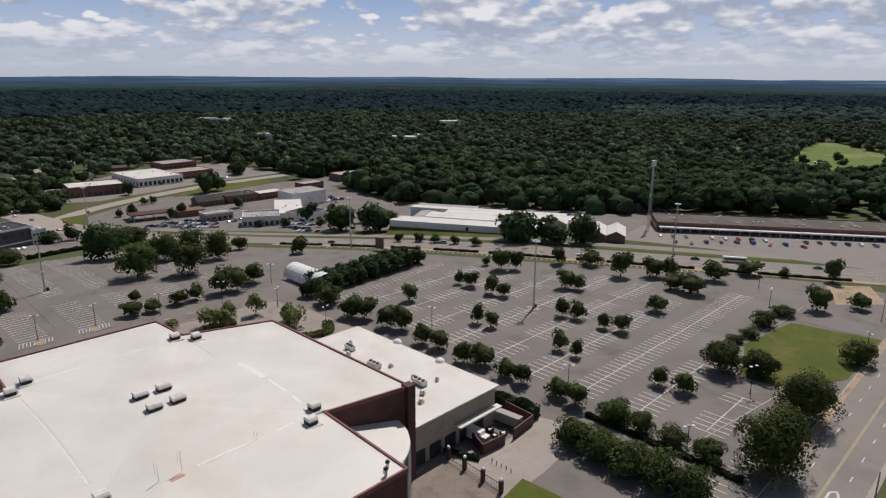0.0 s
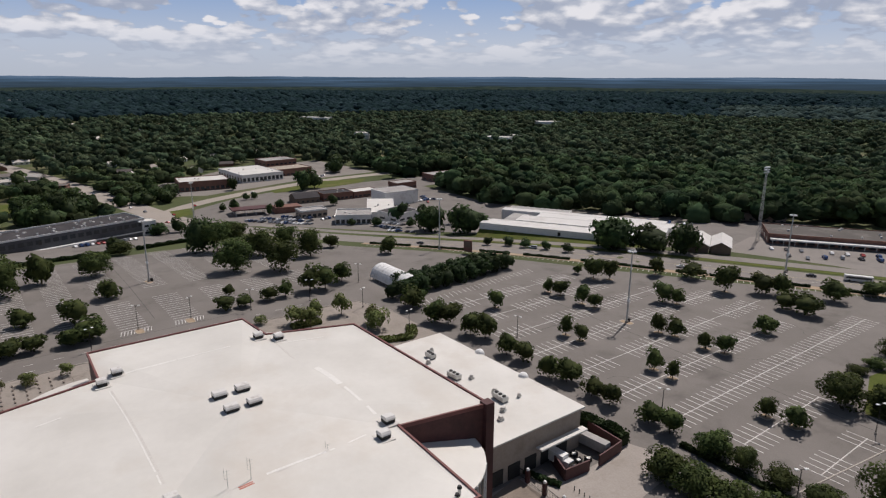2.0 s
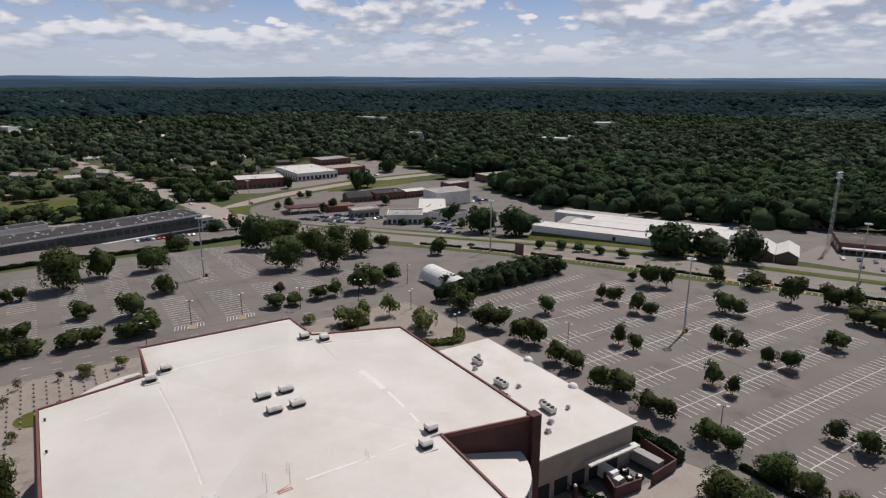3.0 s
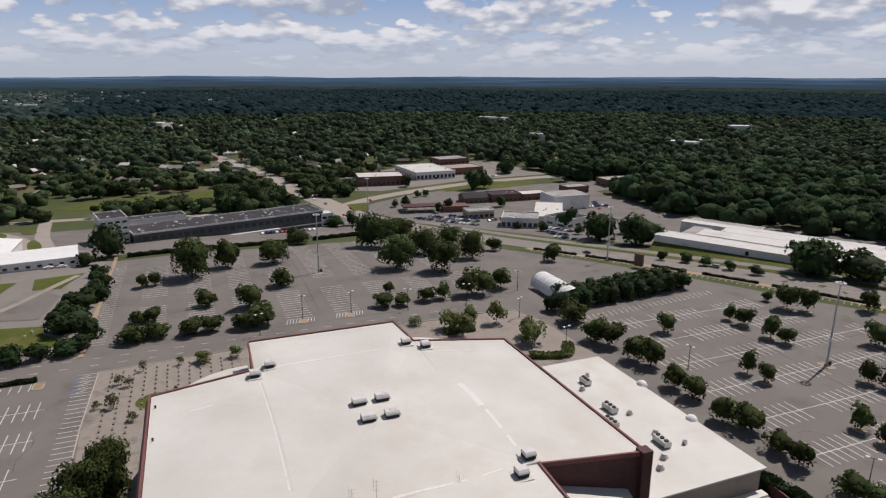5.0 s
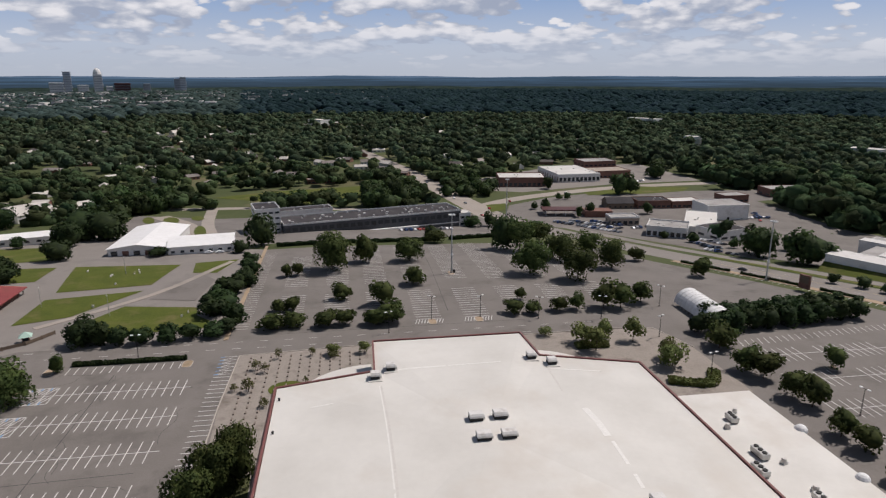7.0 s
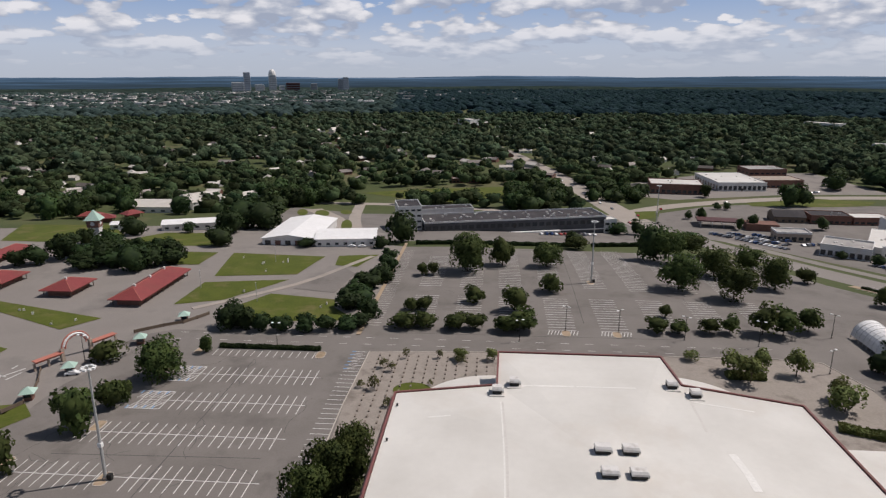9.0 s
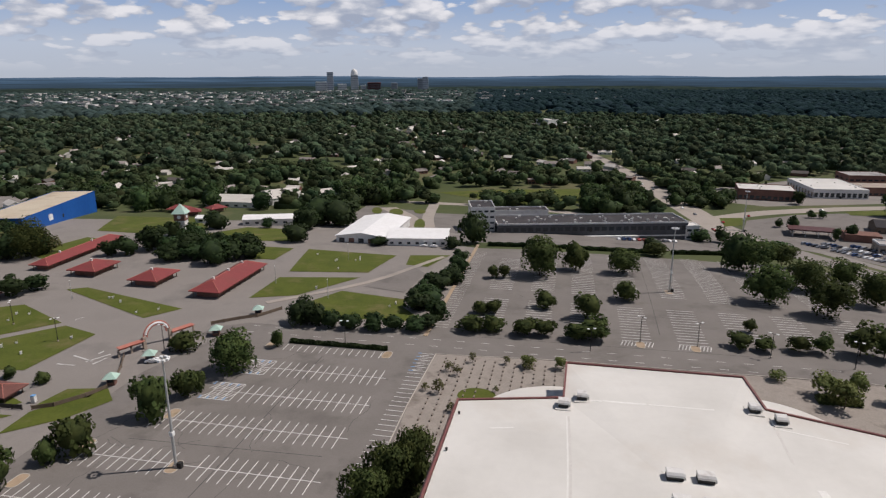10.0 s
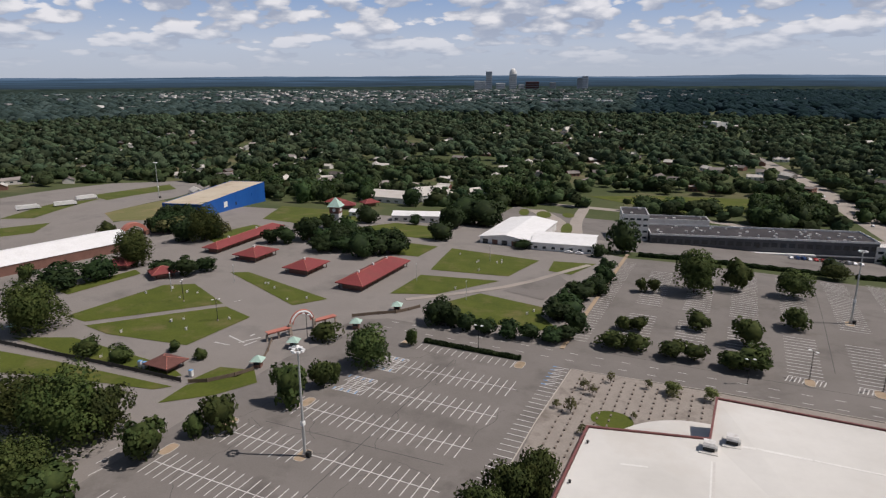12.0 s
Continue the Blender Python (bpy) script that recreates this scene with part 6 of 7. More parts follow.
gable("brown_restaurant", "dark brown hip-roofed restaurant", "restaurant", (240, 533), -5, 23, 17, 4.6, 8.5, M_OLDWOOD, M_DARKROOF, windows=5)
block("brown_shop", "dark brick flat-roofed shop", "shop", (266, 530), -5, 29, 20, 6.2, M_BRICK, M_DARKROOF, 1, 7, 0.7, roof_kit=3)
block("brown_shop", "low brown shop with pale roof", "shop", (296, 527), 0, 27, 17, 5.6, M_BRICK, M_ROOFWHITE, 1, 6, 0.5)
block("brown_shop", "small brown brick shop", "shop", (353, 541), 2, 24, 16, 6.4, M_BRICK, M_GREYROOF, 1, 5, 0.5)
block("brick_shop", "dark red brick building at the wood's edge", "shop", (412, 561), -3, 40, 22, 7.0, M_BRICK, M_GREYROOF, 1, 8, 0.6, roof_kit=4)
block("brick_shop", "brown brick shop with pale roof", "shop", (174, 655), -8, 48, 34, 9.0, M_BRICK, M_ROOFWHITE, 1, 10, 0.8, wh=3.0, roof_kit=5)
block("white_roof_shop", "wide shop with bright white roof and dark glass front", "shop", (243, 672), 3, 47, 66, 8.0, M_WHITE, M_ROOFWHITE, 1, 10, 0.6, wh=4.0, roof_kit=6)
block("red_brick_shop", "red brick building with stepped flat roofs", "shop", (290, 692), 4, 44, 30, 7.5, M_BRICK, M_TAN, 1, 8, 0.6, roof_kit=3)
block("red_brick_shop", "taller red brick block behind the shops", "shop", (296, 738), 4, 40, 30, 12.0, M_BRICK, M_GREYROOF, 2, 7, 0.6, roof_kit=3)
st = thing("filling_station", "flat canopy filling station with dark shop", "filling station", at=(176, 512, gz(176, 512)), turn=-10)
bm = bmesh.new()
box(bm, 0, 0, 4.6, 30, 14, 5.5, 0.08)
part("canopy", bm, M_MAROON, st)
for i in range(4):
    for j in (2, 12):
        bm = bmesh.new()
        rod(bm, (3 + i * 8, j, -1), (3 + i * 8, j, 4.7), 0.25)
        part("post", bm, M_WHITE, st)
bm = bmesh.new()
box(bm, 34, -2, -1, 56, 12, 5)
part("shop", bm, M_BRICK, st)
# fairground halls
hall = gable("white_hall", "white exhibition hall with broad tent-like roof", "hall", (-81, 386), 90, 56, 31, 4.0, 6.2, M_WHITE, M_TENT, "white halls", 0, 0.8)
for i in range(5):
    bm = bmesh.new()
    box(bm, -0.06, 2 + i * 6, 0.1, 0.1, 5.4 + i * 6, 2.8)
    part("door", bm, M_BRICK if i % 2 else M_GLASS, hall)
gable("white_hall", "long low white hall with red doors", "hall", (-79.5, 383), 8, 35, 26, 4.4, 6.2, M_WHITE, M_TENT, "white halls", 7, 0.6)
gable("white_hall", "long white hall half hidden by trees", "hall", (-278, 515), 2, 48, 34, 4.6, 7.6, M_WHITE, M_PALEROOF, "white halls", 6)
gable("white_hall", "low white hall on the lawn's edge", "hall", (-195, 426), 18, 38, 14, 4.0, 6.0, M_WHITE, M_TENT, "white halls", 6)
gable("white_hall", "white domed hall roof behind trees", "hall", (-226, 535), 50, 30, 34, 6.0, 11.0, M_WHITE, M_PALEROOF, "white halls", 4)
gable("white_hall", "pale grey hall roof behind trees", "hall", (-205, 560), 50, 44, 30, 5.0, 8.0, M_WHITE, M_PALEROOF, "white halls", 4)
gable("small_white_shed", "small white shed on the fairground", "shed", (-232, 428), 8, 15, 9, 3.2, 4.6, M_WHITE, M_TENT, "", 2)
gable("white_warehouse", "long warehouse with broad white roof and brick wall", "warehouse", (-302, 205), 77, 84, 34, 5.2, 8.6, M_BRICK, M_TENT, "", 0)
blue = block("blue_hall", "big blue metal-clad hall with beige roof", "hall", (-311, 365), 105, 98, 30, 9.4, M_BLUEWALL, M_BEIGEROOF, windows=False, parapet=0.3)
for i in range(4):
    bm = bmesh.new()
    box(bm, 8 + i * 22, -0.08, 8.1, 13 + i * 22, 0.1, 12.2)
    part("roller_door", bm, M_WHITE if i == 1 else M_BLUEWALL, blue)
hip_pavilion((-125, 275), 90, 44, 13, 3.2, 6.6, "long open pavilion with red hipped metal roof", 3)
hip_pavilion((-162, 284), 90, 17, 13.5, 3.2, 6.2, "square open pavilion with red hipped roof", 1)
hip_pavilion((-201, 292), 90, 17, 14, 3.2, 6.2, "square open pavilion with red hipped roof", 1)
hip_pavilion((-232, 297), 93, 60, 9, 3.0, 5.4, "very long open shed with red roof", 2)
hip_pavilion((-139, 185), 5 + 175, 9, 7.5, 2.6, 4.4, "small brown-red hut by the perimeter fence", 0, M_HUTROOF)
for x, y, w, t in ((-262, 452, 16, 30), (-282, 470, 14, 10), (-250, 480, 12, 60), (-262, 250, 12, 20), (-225, 248, 10, 60), (-330, 560, 34, 15), (-420, 560, 30, 10)):
    hip_pavilion((x, y), t, w, 9, 3.0, 5.6, "small red-roofed fair booth among trees", 0)
# clock tower
ct = thing("clock_tower", "white and red clock tower with green pyramid roof", "clock tower", at=(-217, 390, gz(-217, 390)), turn=12)
bm = bmesh.new()
box(bm, -3, -3, -1, 3, 3, 8.5)
part("shaft", bm, M_WHITE, ct)
bm = bmesh.new()
box(bm, -3.4, -3.4, 8.5, 3.4, 3.4, 13.0, 0.1)
belf = part("belfry", bm, M_BRICK, ct)
for a in range(4):
    bm = bmesh.new()
    rod(bm, (0, -3.38, 10.8), (0, -3.55, 10.8), 1.2, sides=20)
    bmesh.ops.rotate(bm, verts=bm.verts, cent=(0, 0, 0), matrix=Matrix.Rotation(a * math.pi / 2, 3, "Z"))
    part("clock_face", bm, M_LENS, belf)
bm = bmesh.new()
e = [bm.verts.new((a * 4.6, b * 4.6, 13.0)) for a, b in ((-1, -1), (1, -1), (1, 1), (-1, 1))]
t = bm.verts.new((0, 0, 19.0))
for i in range(4):
    bm.faces.new((e[i], e[(i + 1) % 4], t))
bm.faces.new(e[::-1])
part("roof", bm, M_GREENROOF, ct)


def kiosk(x, y):
    k = thing("ticket_kiosk", "small ticket kiosk with pale green pyramid roof", "kiosk", "ticket kiosks", (x, y, 0.05), 20)
    bm = bmesh.new()
    box(bm, -1.2, -1.2, 0, 1.2, 1.2, 2.6, 0.04)
    part("booth", bm, M_BRICK, k)
    bm = bmesh.new()
    box(bm, -0.9, -1.26, 1.1, 0.9, -1.1, 2.1)
    part("window", bm, M_GLASS, k)
    bm = bmesh.new()
    e = [bm.verts.new((a * 2.2, b * 2.2, 2.6)) for a, b in ((-1, -1), (1, -1), (1, 1), (-1, 1))]
    t = bm.verts.new((0, 0, 4.3))
    for i in range(4):
        bm.faces.new((e[i], e[(i + 1) % 4], t))
    bm.faces.new(e[::-1])
    part("roof", bm, M_GREENROOF, k)


for x, y in ((-116, 195), (-104.5, 238), (-99, 261), (-115, 213), (-222, 180)):
    kiosk(x, y)
# entrance arch
arch = thing("entrance_arch", "salmon-red steel entrance arch with side trusses", "gate", at=(-121, 226, 0.05), turn=64)
for s in (-1, 1):
    bm = bmesh.new()
    box(bm, s * 5 - 0.6, -0.6, 0, s * 5 + 0.6, 0.6, 4.6, 0.05)
    part("pier", bm, M_TAN, arch)
for rr in (5.0, 3.7):
    bm = bmesh.new()
    pts = [(rr * math.cos(a), 0, 4.0 + rr * math.sin(a)) for a in np.linspace(0, math.pi, 15)]
    for p, q in zip(pts, pts[1:]):
        rod(bm, p, q, 0.26, sides=6)
    part("arch_rib", bm, M_REDPALE, arch)
bm = bmesh.new()
for a in np.linspace(0.1, math.pi - 0.1, 13):
    rod(bm, (3.7 * math.cos(a), 0, 4 + 3.7 * math.sin(a)), (5.0 * math.cos(a + 0.12), 0, 4 + 5.0 * math.sin(a + 0.12)), 0.12, sides=5)
part("lattice", bm, M_REDPALE, arch)
bm = bmesh.new()
pts = [(4.35 * math.cos(a), 0, 4.0 + 4.35 * math.sin(a)) for a in np.linspace(0.25, math.pi - 0.25, 13)]
for p, q in zip(pts, pts[1:]):
    rod(bm, p, q, 0.45, sides=6)
part("sign_band", bm, M_LENS, arch, "pale curved sign band")
for s in (-1, 1):
    for k in range(2):
        bm = bmesh.new()
        x0, x1 = s * (5.2 + k * 4.6), s * (9.8 + k * 4.6)
        box(bm, min(x0, x1), -1.3, 3.3, max(x0, x1), 1.3, 3.5)
        part("canopy", bm, M_REDPALE, arch)
        bm = bmesh.new()
        for z in (2.6, 3.3):
            rod(bm, (x0, 0, z), (x1, 0, z), 0.22, sides=6)
        for i in range(4):
            rod(bm, (x0 + (x1 - x0) * i / 4, 0, 2.6), (x0 + (x1 - x0) * (i + 1) / 4, 0, 3.3), 0.1, sides=5)
        part("truss", bm, M_REDPALE, arch)
        bm = bmesh.new()
        box(bm, x1 - 0.3, -0.3, 0, x1 + 0.3, 0.3, 2.7)
        part("post", bm, M_TAN, arch)


# perimeter fences
def rail_fence(path, h, label, mat=M_OLDWOOD):
    f = thing("perimeter_fence", label, "fence", "perimeter fences")
    P = smooth_path(path, 5.0)
    for p in P:
        bm = bmesh.new()
        box(bm, p[0] - 0.15, p[1] - 0.15, gz(*p), p[0] + 0.15, p[1] + 0.15, gz(*p) + h)
        part("post", bm, mat, f)
    bm = bmesh.new()
    wall_along(bm, P, 0.12, 0.25, h - 0.15, ground=True)
    part("panel", bm, mat, f)


rail_fence([(-128, 176), (-123, 179), (-118, 186), (-115.5, 192)], 1.6, "dark timber fence curving to the gate")
rail_fence([(-131, 175.5), (-161, 174), (-187, 172), (-218, 170), (-250, 168)], 1.8, "long dark perimeter fence beside the lawn", M_BLACKMETAL)
rail_fence([(-117, 198), (-121, 206), (-126, 214)], 1.6, "dark timber fence beside the gate")
rail_fence([(-112, 247), (-104, 254), (-98, 258), (-92, 268)], 1.6, "dark timber fence by the screening trees")

ra = thing("red_arch_gate", "faded red barrel arch over a hall entrance", "gate", at=(-308.8, 306.9, 0.0), turn=70)
bm = bmesh.new()
pts = [(8.5 * math.cos(a), 8.5 * math.sin(a)) for a in np.linspace(0, math.pi, 17)]
for (xa, za), (xb, zb) in zip(pts, pts[1:]):
    bm.faces.new([bm.verts.new(v) for v in ((xa, -2, za), (xb, -2, zb), (xb, 2, zb), (xa, 2, za))])
    bm.faces.new([bm.verts.new(v) for v in ((xa, -2, za), (xb, -2, zb), (xb * 0.75, -2, zb * 0.75), (xa * 0.75, -2, za * 0.75))])
part("arch", bm, M_REDPALE, ra)
for s_ in (-1, 1):
    bm = bmesh.new()
    box(bm, s_ * 7.4 - 1.2, -2.2, 0, s_ * 7.4 + 1.2, 2.2, 3.0, 0.05)
    part("pier", bm, M_BRICK, ra)

# ---- tent, poles, hedges, cars ----
def tunnel_tent():
    t = thing("tunnel_tent", "white half-round fabric tunnel tent on the car park", "tent", at=(163.2, 249.5, 0.06), turn=90)
    L, R, n = 27.0, 6.0, 14
    bm = bmesh.new()
    rows = []
    for i in range(11):
        x = -L / 2 + L * i / 10
        sag = 0.0 if i % 2 == 0 else 0.12
        rows.append([bm.verts.new((x, (R - sag) * math.cos(a), 1.2 + (R - sag) * math.sin(a))) for a in np.linspace(0, math.pi, n)])
    for a, b in zip(rows, rows[1:]):
        for i in range(n - 1):
            bm.faces.new((a[i], a[i + 1], b[i + 1], b[i]))
    part("cover", bm, M_TENT, t)
    for i in range(11):
        bm = bmesh.new()
        x = -L / 2 + L * i / 10
        pts = [(x, (R + 0.03) * math.cos(a), 1.2 + (R + 0.03) * math.sin(a)) for a in np.linspace(0, math.pi, 12)]
        for p, q in zip(pts, pts[1:]):
            rod(bm, p, q, 0.09, sides=4)
        part("rib", bm, M_WHITE, t)
        for s in (-1, 1):
            bm = bmesh.new()
            rod(bm, (x, s * R, 0), (x, s * R, 1.25), 0.12, sides=6)
            part("leg", bm, M_METAL, t)


tunnel_tent()


def mast(x, y, h=30.0, ring=True, label="tall pale light mast with a ring of floodlights"):
    m = thing("light_mast", label, "light mast", "light masts", (x, y, gz(x, y)))
    bm = bmesh.new()
    rod(bm, (0, 0, 0), (0, 0, h), 0.42, 0.2, 10)
    part("shaft", bm, M_POLE, m)
    bm = bmesh.new()
    rod(bm, (0, 0, 0), (0, 0, 0.9), 0.8, 0.75, 12)
    part("base", bm, M_CONCRETE, m)
    bm = bmesh.new()
    box(bm, 0.5, -0.5, 0.1, 1.7, 0.6, 1.6, 0.05)
    part("switch_box", bm, M_DARK, m)
    bm = bmesh.new()
    pts = [(1.15 * math.cos(a), 1.15 * math.sin(a), h - 0.2) for a in np.linspace(0, 2 * math.pi, 13)]
    for p, q in zip(pts, pts[1:]):
        rod(bm, p, q, 0.12, sides=5)
    part("ring", bm, M_POLE, m)
    for k in range(8):
        bm = bmesh.new()
        a = k * math.pi / 4
        box(bm, 1.35 * math.cos(a) - 0.35, 1.35 * math.sin(a) - 0.35, h - 0.55, 1.35 * math.cos(a) + 0.35, 1.35 * math.sin(a) + 0.35, h - 0.05, 0.05)
        part("floodlight", bm, M_LENS, m)
    bm = bmesh.new()
    box(bm, -0.5, -0.5, h * 0.3, 0.5, 0.5, h * 0.3 + 1.2, 0.05)
    part("speaker_box", bm, M_LENS, m)


for x, y in ((-69.3, 158.5), (211, 153), (70.4, 323.5), (222, 294), (148, 520), (331, 148), (-415, 420)):
    mast(x, y)
lt = thing("lattice_mast", "tall grey lattice floodlight mast above the shops", "light mast", "light masts", (388, 192, gz(388, 192)))
for s in ((-1, -1), (1, -1), (1, 1), (-1, 1)):
    bm = bmesh.new()
    rod(bm, (s[0] * 0.8, s[1] * 0.8, 0), (s[0] * 0.35, s[1] * 0.35, 43), 0.1, sides=6)
    part("leg", bm, M_METAL, lt)
bm = bmesh.new()
for k in range(14):
    z0, z1 = k * 3.05, (k + 1) * 3.05
    a, b = 0.8 - 0.45 * z0 / 43, 0.8 - 0.45 * z1 / 43
    for p, q in (((-a, -a, z0), (b, -b, z1)), ((a, -a, z0), (b, b, z1)), ((a, a, z0), (-b, b, z1)), ((-a, a, z0), (-b, -b, z1))):
        rod(bm, p, q, 0.05, sides=4)
part("bracing", bm, M_METAL, lt)
bm = bmesh.new()
for k in range(3):
    box(bm, -2.6, -0.5, 41.2 + k * 1.4, 2.6, 0.5, 42.0 + k * 1.4, 0.05)
part("floodlight_rack", bm, M_LENS, lt)


def street_lamp(x, y, h=9.0, arms=2, turn=0.0):
    l = thing("street_lamp", "slim dark car park lamp with flat heads", "street lamp", "car park lamps", (x, y, gz(x, y)), turn)
    bm = bmesh.new()
    rod(bm, (0, 0, 0), (0, 0, h), 0.14, 0.09, 8)
    part("pole", bm, M_BLACKMETAL, l)
    bm = bmesh.new()
    rod(bm, (0, 0, 0), (0, 0, 0.7), 0.32, sides=10)
    part("base", bm, M_CONCRETE, l)
    for k in range(arms):
        s = 1 if k == 0 else -1
        bm = bmesh.new()
        rod(bm, (0, 0, h - 0.1), (s * 0.9, 0, h), 0.06, sides=5)
        a = part("arm", bm, M_BLACKMETAL, l)
        bm = bmesh.new()
        box(bm, s * 1.2 - 0.45, -0.35, h - 0.1, s * 1.2 + 0.45, 0.35, h + 0.16, 0.05)
        part("head", bm, M_LENS, a)


for x, y in ((72, 261.5), (52, 261.5), (134, 195), (134.5, 231), (165, 168), (158, 100), (198, 59), (309, 95), (284, 82), (-53, 237.5), (34, 250), (-115, 221), (-189, 232), (-159, 221), (150, 262), (120, 252), (190, 42.5), (150, 58), (95, 256), (255, 40), (300, 44)):
    street_lamp(x, y, random.uniform(8.5, 10), 2, random.uniform(0, 180))


def hedge(path, w, h, label, mat=None, seed=1):
    """A clipped hedge: a leafy bank built of many clumps along a path."""
    P = smooth_path(path, 1.0)
    r = np.random.default_rng(seed)
    n = int(len(P) * 26 * h)
    idx = r.integers(0, len(P) - 1, n)
    t = r.random(n)[:, None]
    A = np.array(P)
    c = A[idx] * (1 - t) + A[idx + 1] * t
    d = A[idx + 1] - A[idx]
    d /= np.linalg.norm(d, axis=1)[:, None] + 1e-9
    nn = np.stack([-d[:, 1], d[:, 0]], 1)
    ang = r.uniform(0, math.pi, n)
    side = np.cos(ang) * w / 2
    up = 0.15 + (0.35 + 0.65 * np.sin(ang)) * h * (0.9 + 0.15 * np.sin(idx * 0.9))
    up = np.where(np.abs(side) > w * 0.4, r.uniform(0.1, 1, n) * h * 0.9, up)
    pos = np.stack([c[:, 0] + nn[:, 0] * side, c[:, 1] + nn[:, 1] * side, up], 1)
    pos[:, 2] += np.array([gz(p[0], p[1]) for p in pos])
    a = r.normal(size=(n, 3))
    b = r.normal(size=(n, 3))
    a /= np.linalg.norm(a, axis=1)[:, None]
    b = np.cross(a, b)
    b /= np.linalg.norm(b, axis=1)[:, None]
    s = (0.22 + 0.2 * r.random(n))[:, None]
    vs = np.stack([pos - a * s, pos - b * s, pos + a * s, pos + b * s], 1).reshape(-1, 3)
    hd = thing("hedge", label, "hedge", "hedges")
    me = to_mesh("leaves", vs, [[4 * i, 4 * i + 1, 4 * i + 2, 4 * i + 3] for i in range(n)], mat or L_DARKGREEN)
    lv = new("leaves", me)
    lv.parent = hd
    bm = bmesh.new()
    wall_along(bm, smooth_path(path, 4.0), w * 0.75, -0.05, h * 0.8, ground=True)
    part("core", bm, mat or L_DARKGREEN, hd)


hedge([(-74, 237), (-37, 237)], 1.8, 1.4, "long low clipped dark hedge")
hedge([(-22, 396), (40, 405), (76, 412)], 3.0, 2.2, "dark hedge along the edge of the car park", seed=2)
hedge([(84, 414), (118, 426), (150, 425)], 3.0, 2.4, "dark hedge along the edge of the car park", seed=3)
hedge([(129, 112), (134, 113), (137.5, 105), (137.5, 97)], 3.6, 4.4, "tall dense hedge round the truck yard", seed=4)
hedge([(107, 109), (108, 101), (110.5, 95)], 1.6, 1.3, "low bright hedge beside the yard", seed=5)
hedge([(97, 105.5), (104, 107.5)], 2.2, 1.8, "low shrubs at the annex wall", L_PLAZA, 6)
hedge([(149.6, 88), (149.4, 66), (149.0, 43)], 1.7, 1.2, "dark hedge under the verge trees", seed=7)
for i, (s0, s1) in enumerate(((20, 62), (66, 88), (92, 124), (128, 136), (140, 152), (160, 180), (186, 200), (206, 232), (240, 258), (266, 296), (302, 330))):
    hedge([road_at(s0, -14.0), road_at(s1, -14.0)], 1.6, 1.1, "low dark hedge segment beside the main road", seed=20 + i)
sheet("lawn", [(-0.7 + 6.0 * math.cos(a), 209.6 + 5.0 * math.sin(a)) for a in np.linspace(0, 2 * math.pi, 25)[:-1]], 0.22, M_LAWN, "round green lawn set in the plaza", "lawn")
hedge([(120, 196), (132, 192), (138, 200)], 4.0, 1.8, "loose green shrubs on the plaza", L_PLAZA, 51)
hedge([(100, 226), (112, 226)], 4.0, 2.0, "loose green shrubs on the plaza", L_PLAZA, 52)


def car_template(paint, kind):
    """A parked car with body, glass house and four wheels."""
    c = thing("car", "", "car")
    L, W = (4.6, 1.8) if kind == 0 else (5.1, 1.95)
    top = 1.45 if kind == 0 else 1.85
    prof = [(-L / 2, 0.35), (-L / 2, 0.85), (-L * 0.36, 0.95), (-L * 0.2, top), (L * 0.16, top), (L * 0.3, 0.98), (L / 2, 0.8), (L / 2, 0.35)]
    if kind == 1:
        prof = [(-L / 2, 0.4), (-L / 2, 1.05), (-L * 0.45, top), (L * 0.12, top), (L * 0.26, 1.1), (L / 2, 0.95), (L / 2, 0.4)]
    bm = bmesh.new()
    a = [bm.verts.new((x, -W / 2 if z < 1 else -W / 2 + 0.18, z)) for x, z in prof]
    b = [bm.verts.new((x, W / 2 if z < 1 else W / 2 - 0.18, z)) for x, z in prof]
    n = len(prof)
    for i in range(n):
        bm.faces.new((a[i], a[(i + 1) % n], b[(i + 1) % n], b[i]))
    bm.faces.new(a[::-1]), bm.faces.new(b)
    part("body", bm, paint, c)
    bm = bmesh.new()
    x0, x1 = (-L * 0.24, L * 0.2) if kind == 0 else (-L * 0.42, L * 0.17)
    box(bm, x0, -W / 2 + 0.06, 1.0, x1, W / 2 - 0.06, top - 0.12, 0.05)
    part("glass", bm, M_GLASS, c)
    for x in (-L * 0.3, L * 0.3):
        for y in (-W / 2 + 0.1, W / 2 - 0.1):
            bm = bmesh.new()
            rod(bm, (x, y - 0.1, 0.33), (x, y + 0.1, 0.33), 0.33, sides=10)
            part("wheel", bm, M_RUBBER, c)
    return c


CARS = [(car_template(p, k), nm) for (p, nm), k in zip(zip(CAR_PAINTS, ("white", "black", "silver grey", "dark grey", "dark red", "dark blue")), (0, 0, 1, 0, 0, 1))]
spare = [c for c, _ in CARS]
used = set()


def park(x, y, turn, i, where):
    c, nm = CARS[i % len(CARS)]
    m = pose(x, y, gz(x, y) + 0.1, 0, 0, turn)
    if c in used:
        ob = copy_thing(c, m)
    else:
        ob = c
        ob.matrix_basis = m
        used.add(c)
    tagged(ob, f"{nm} car parked {where}", "car", "parked cars")


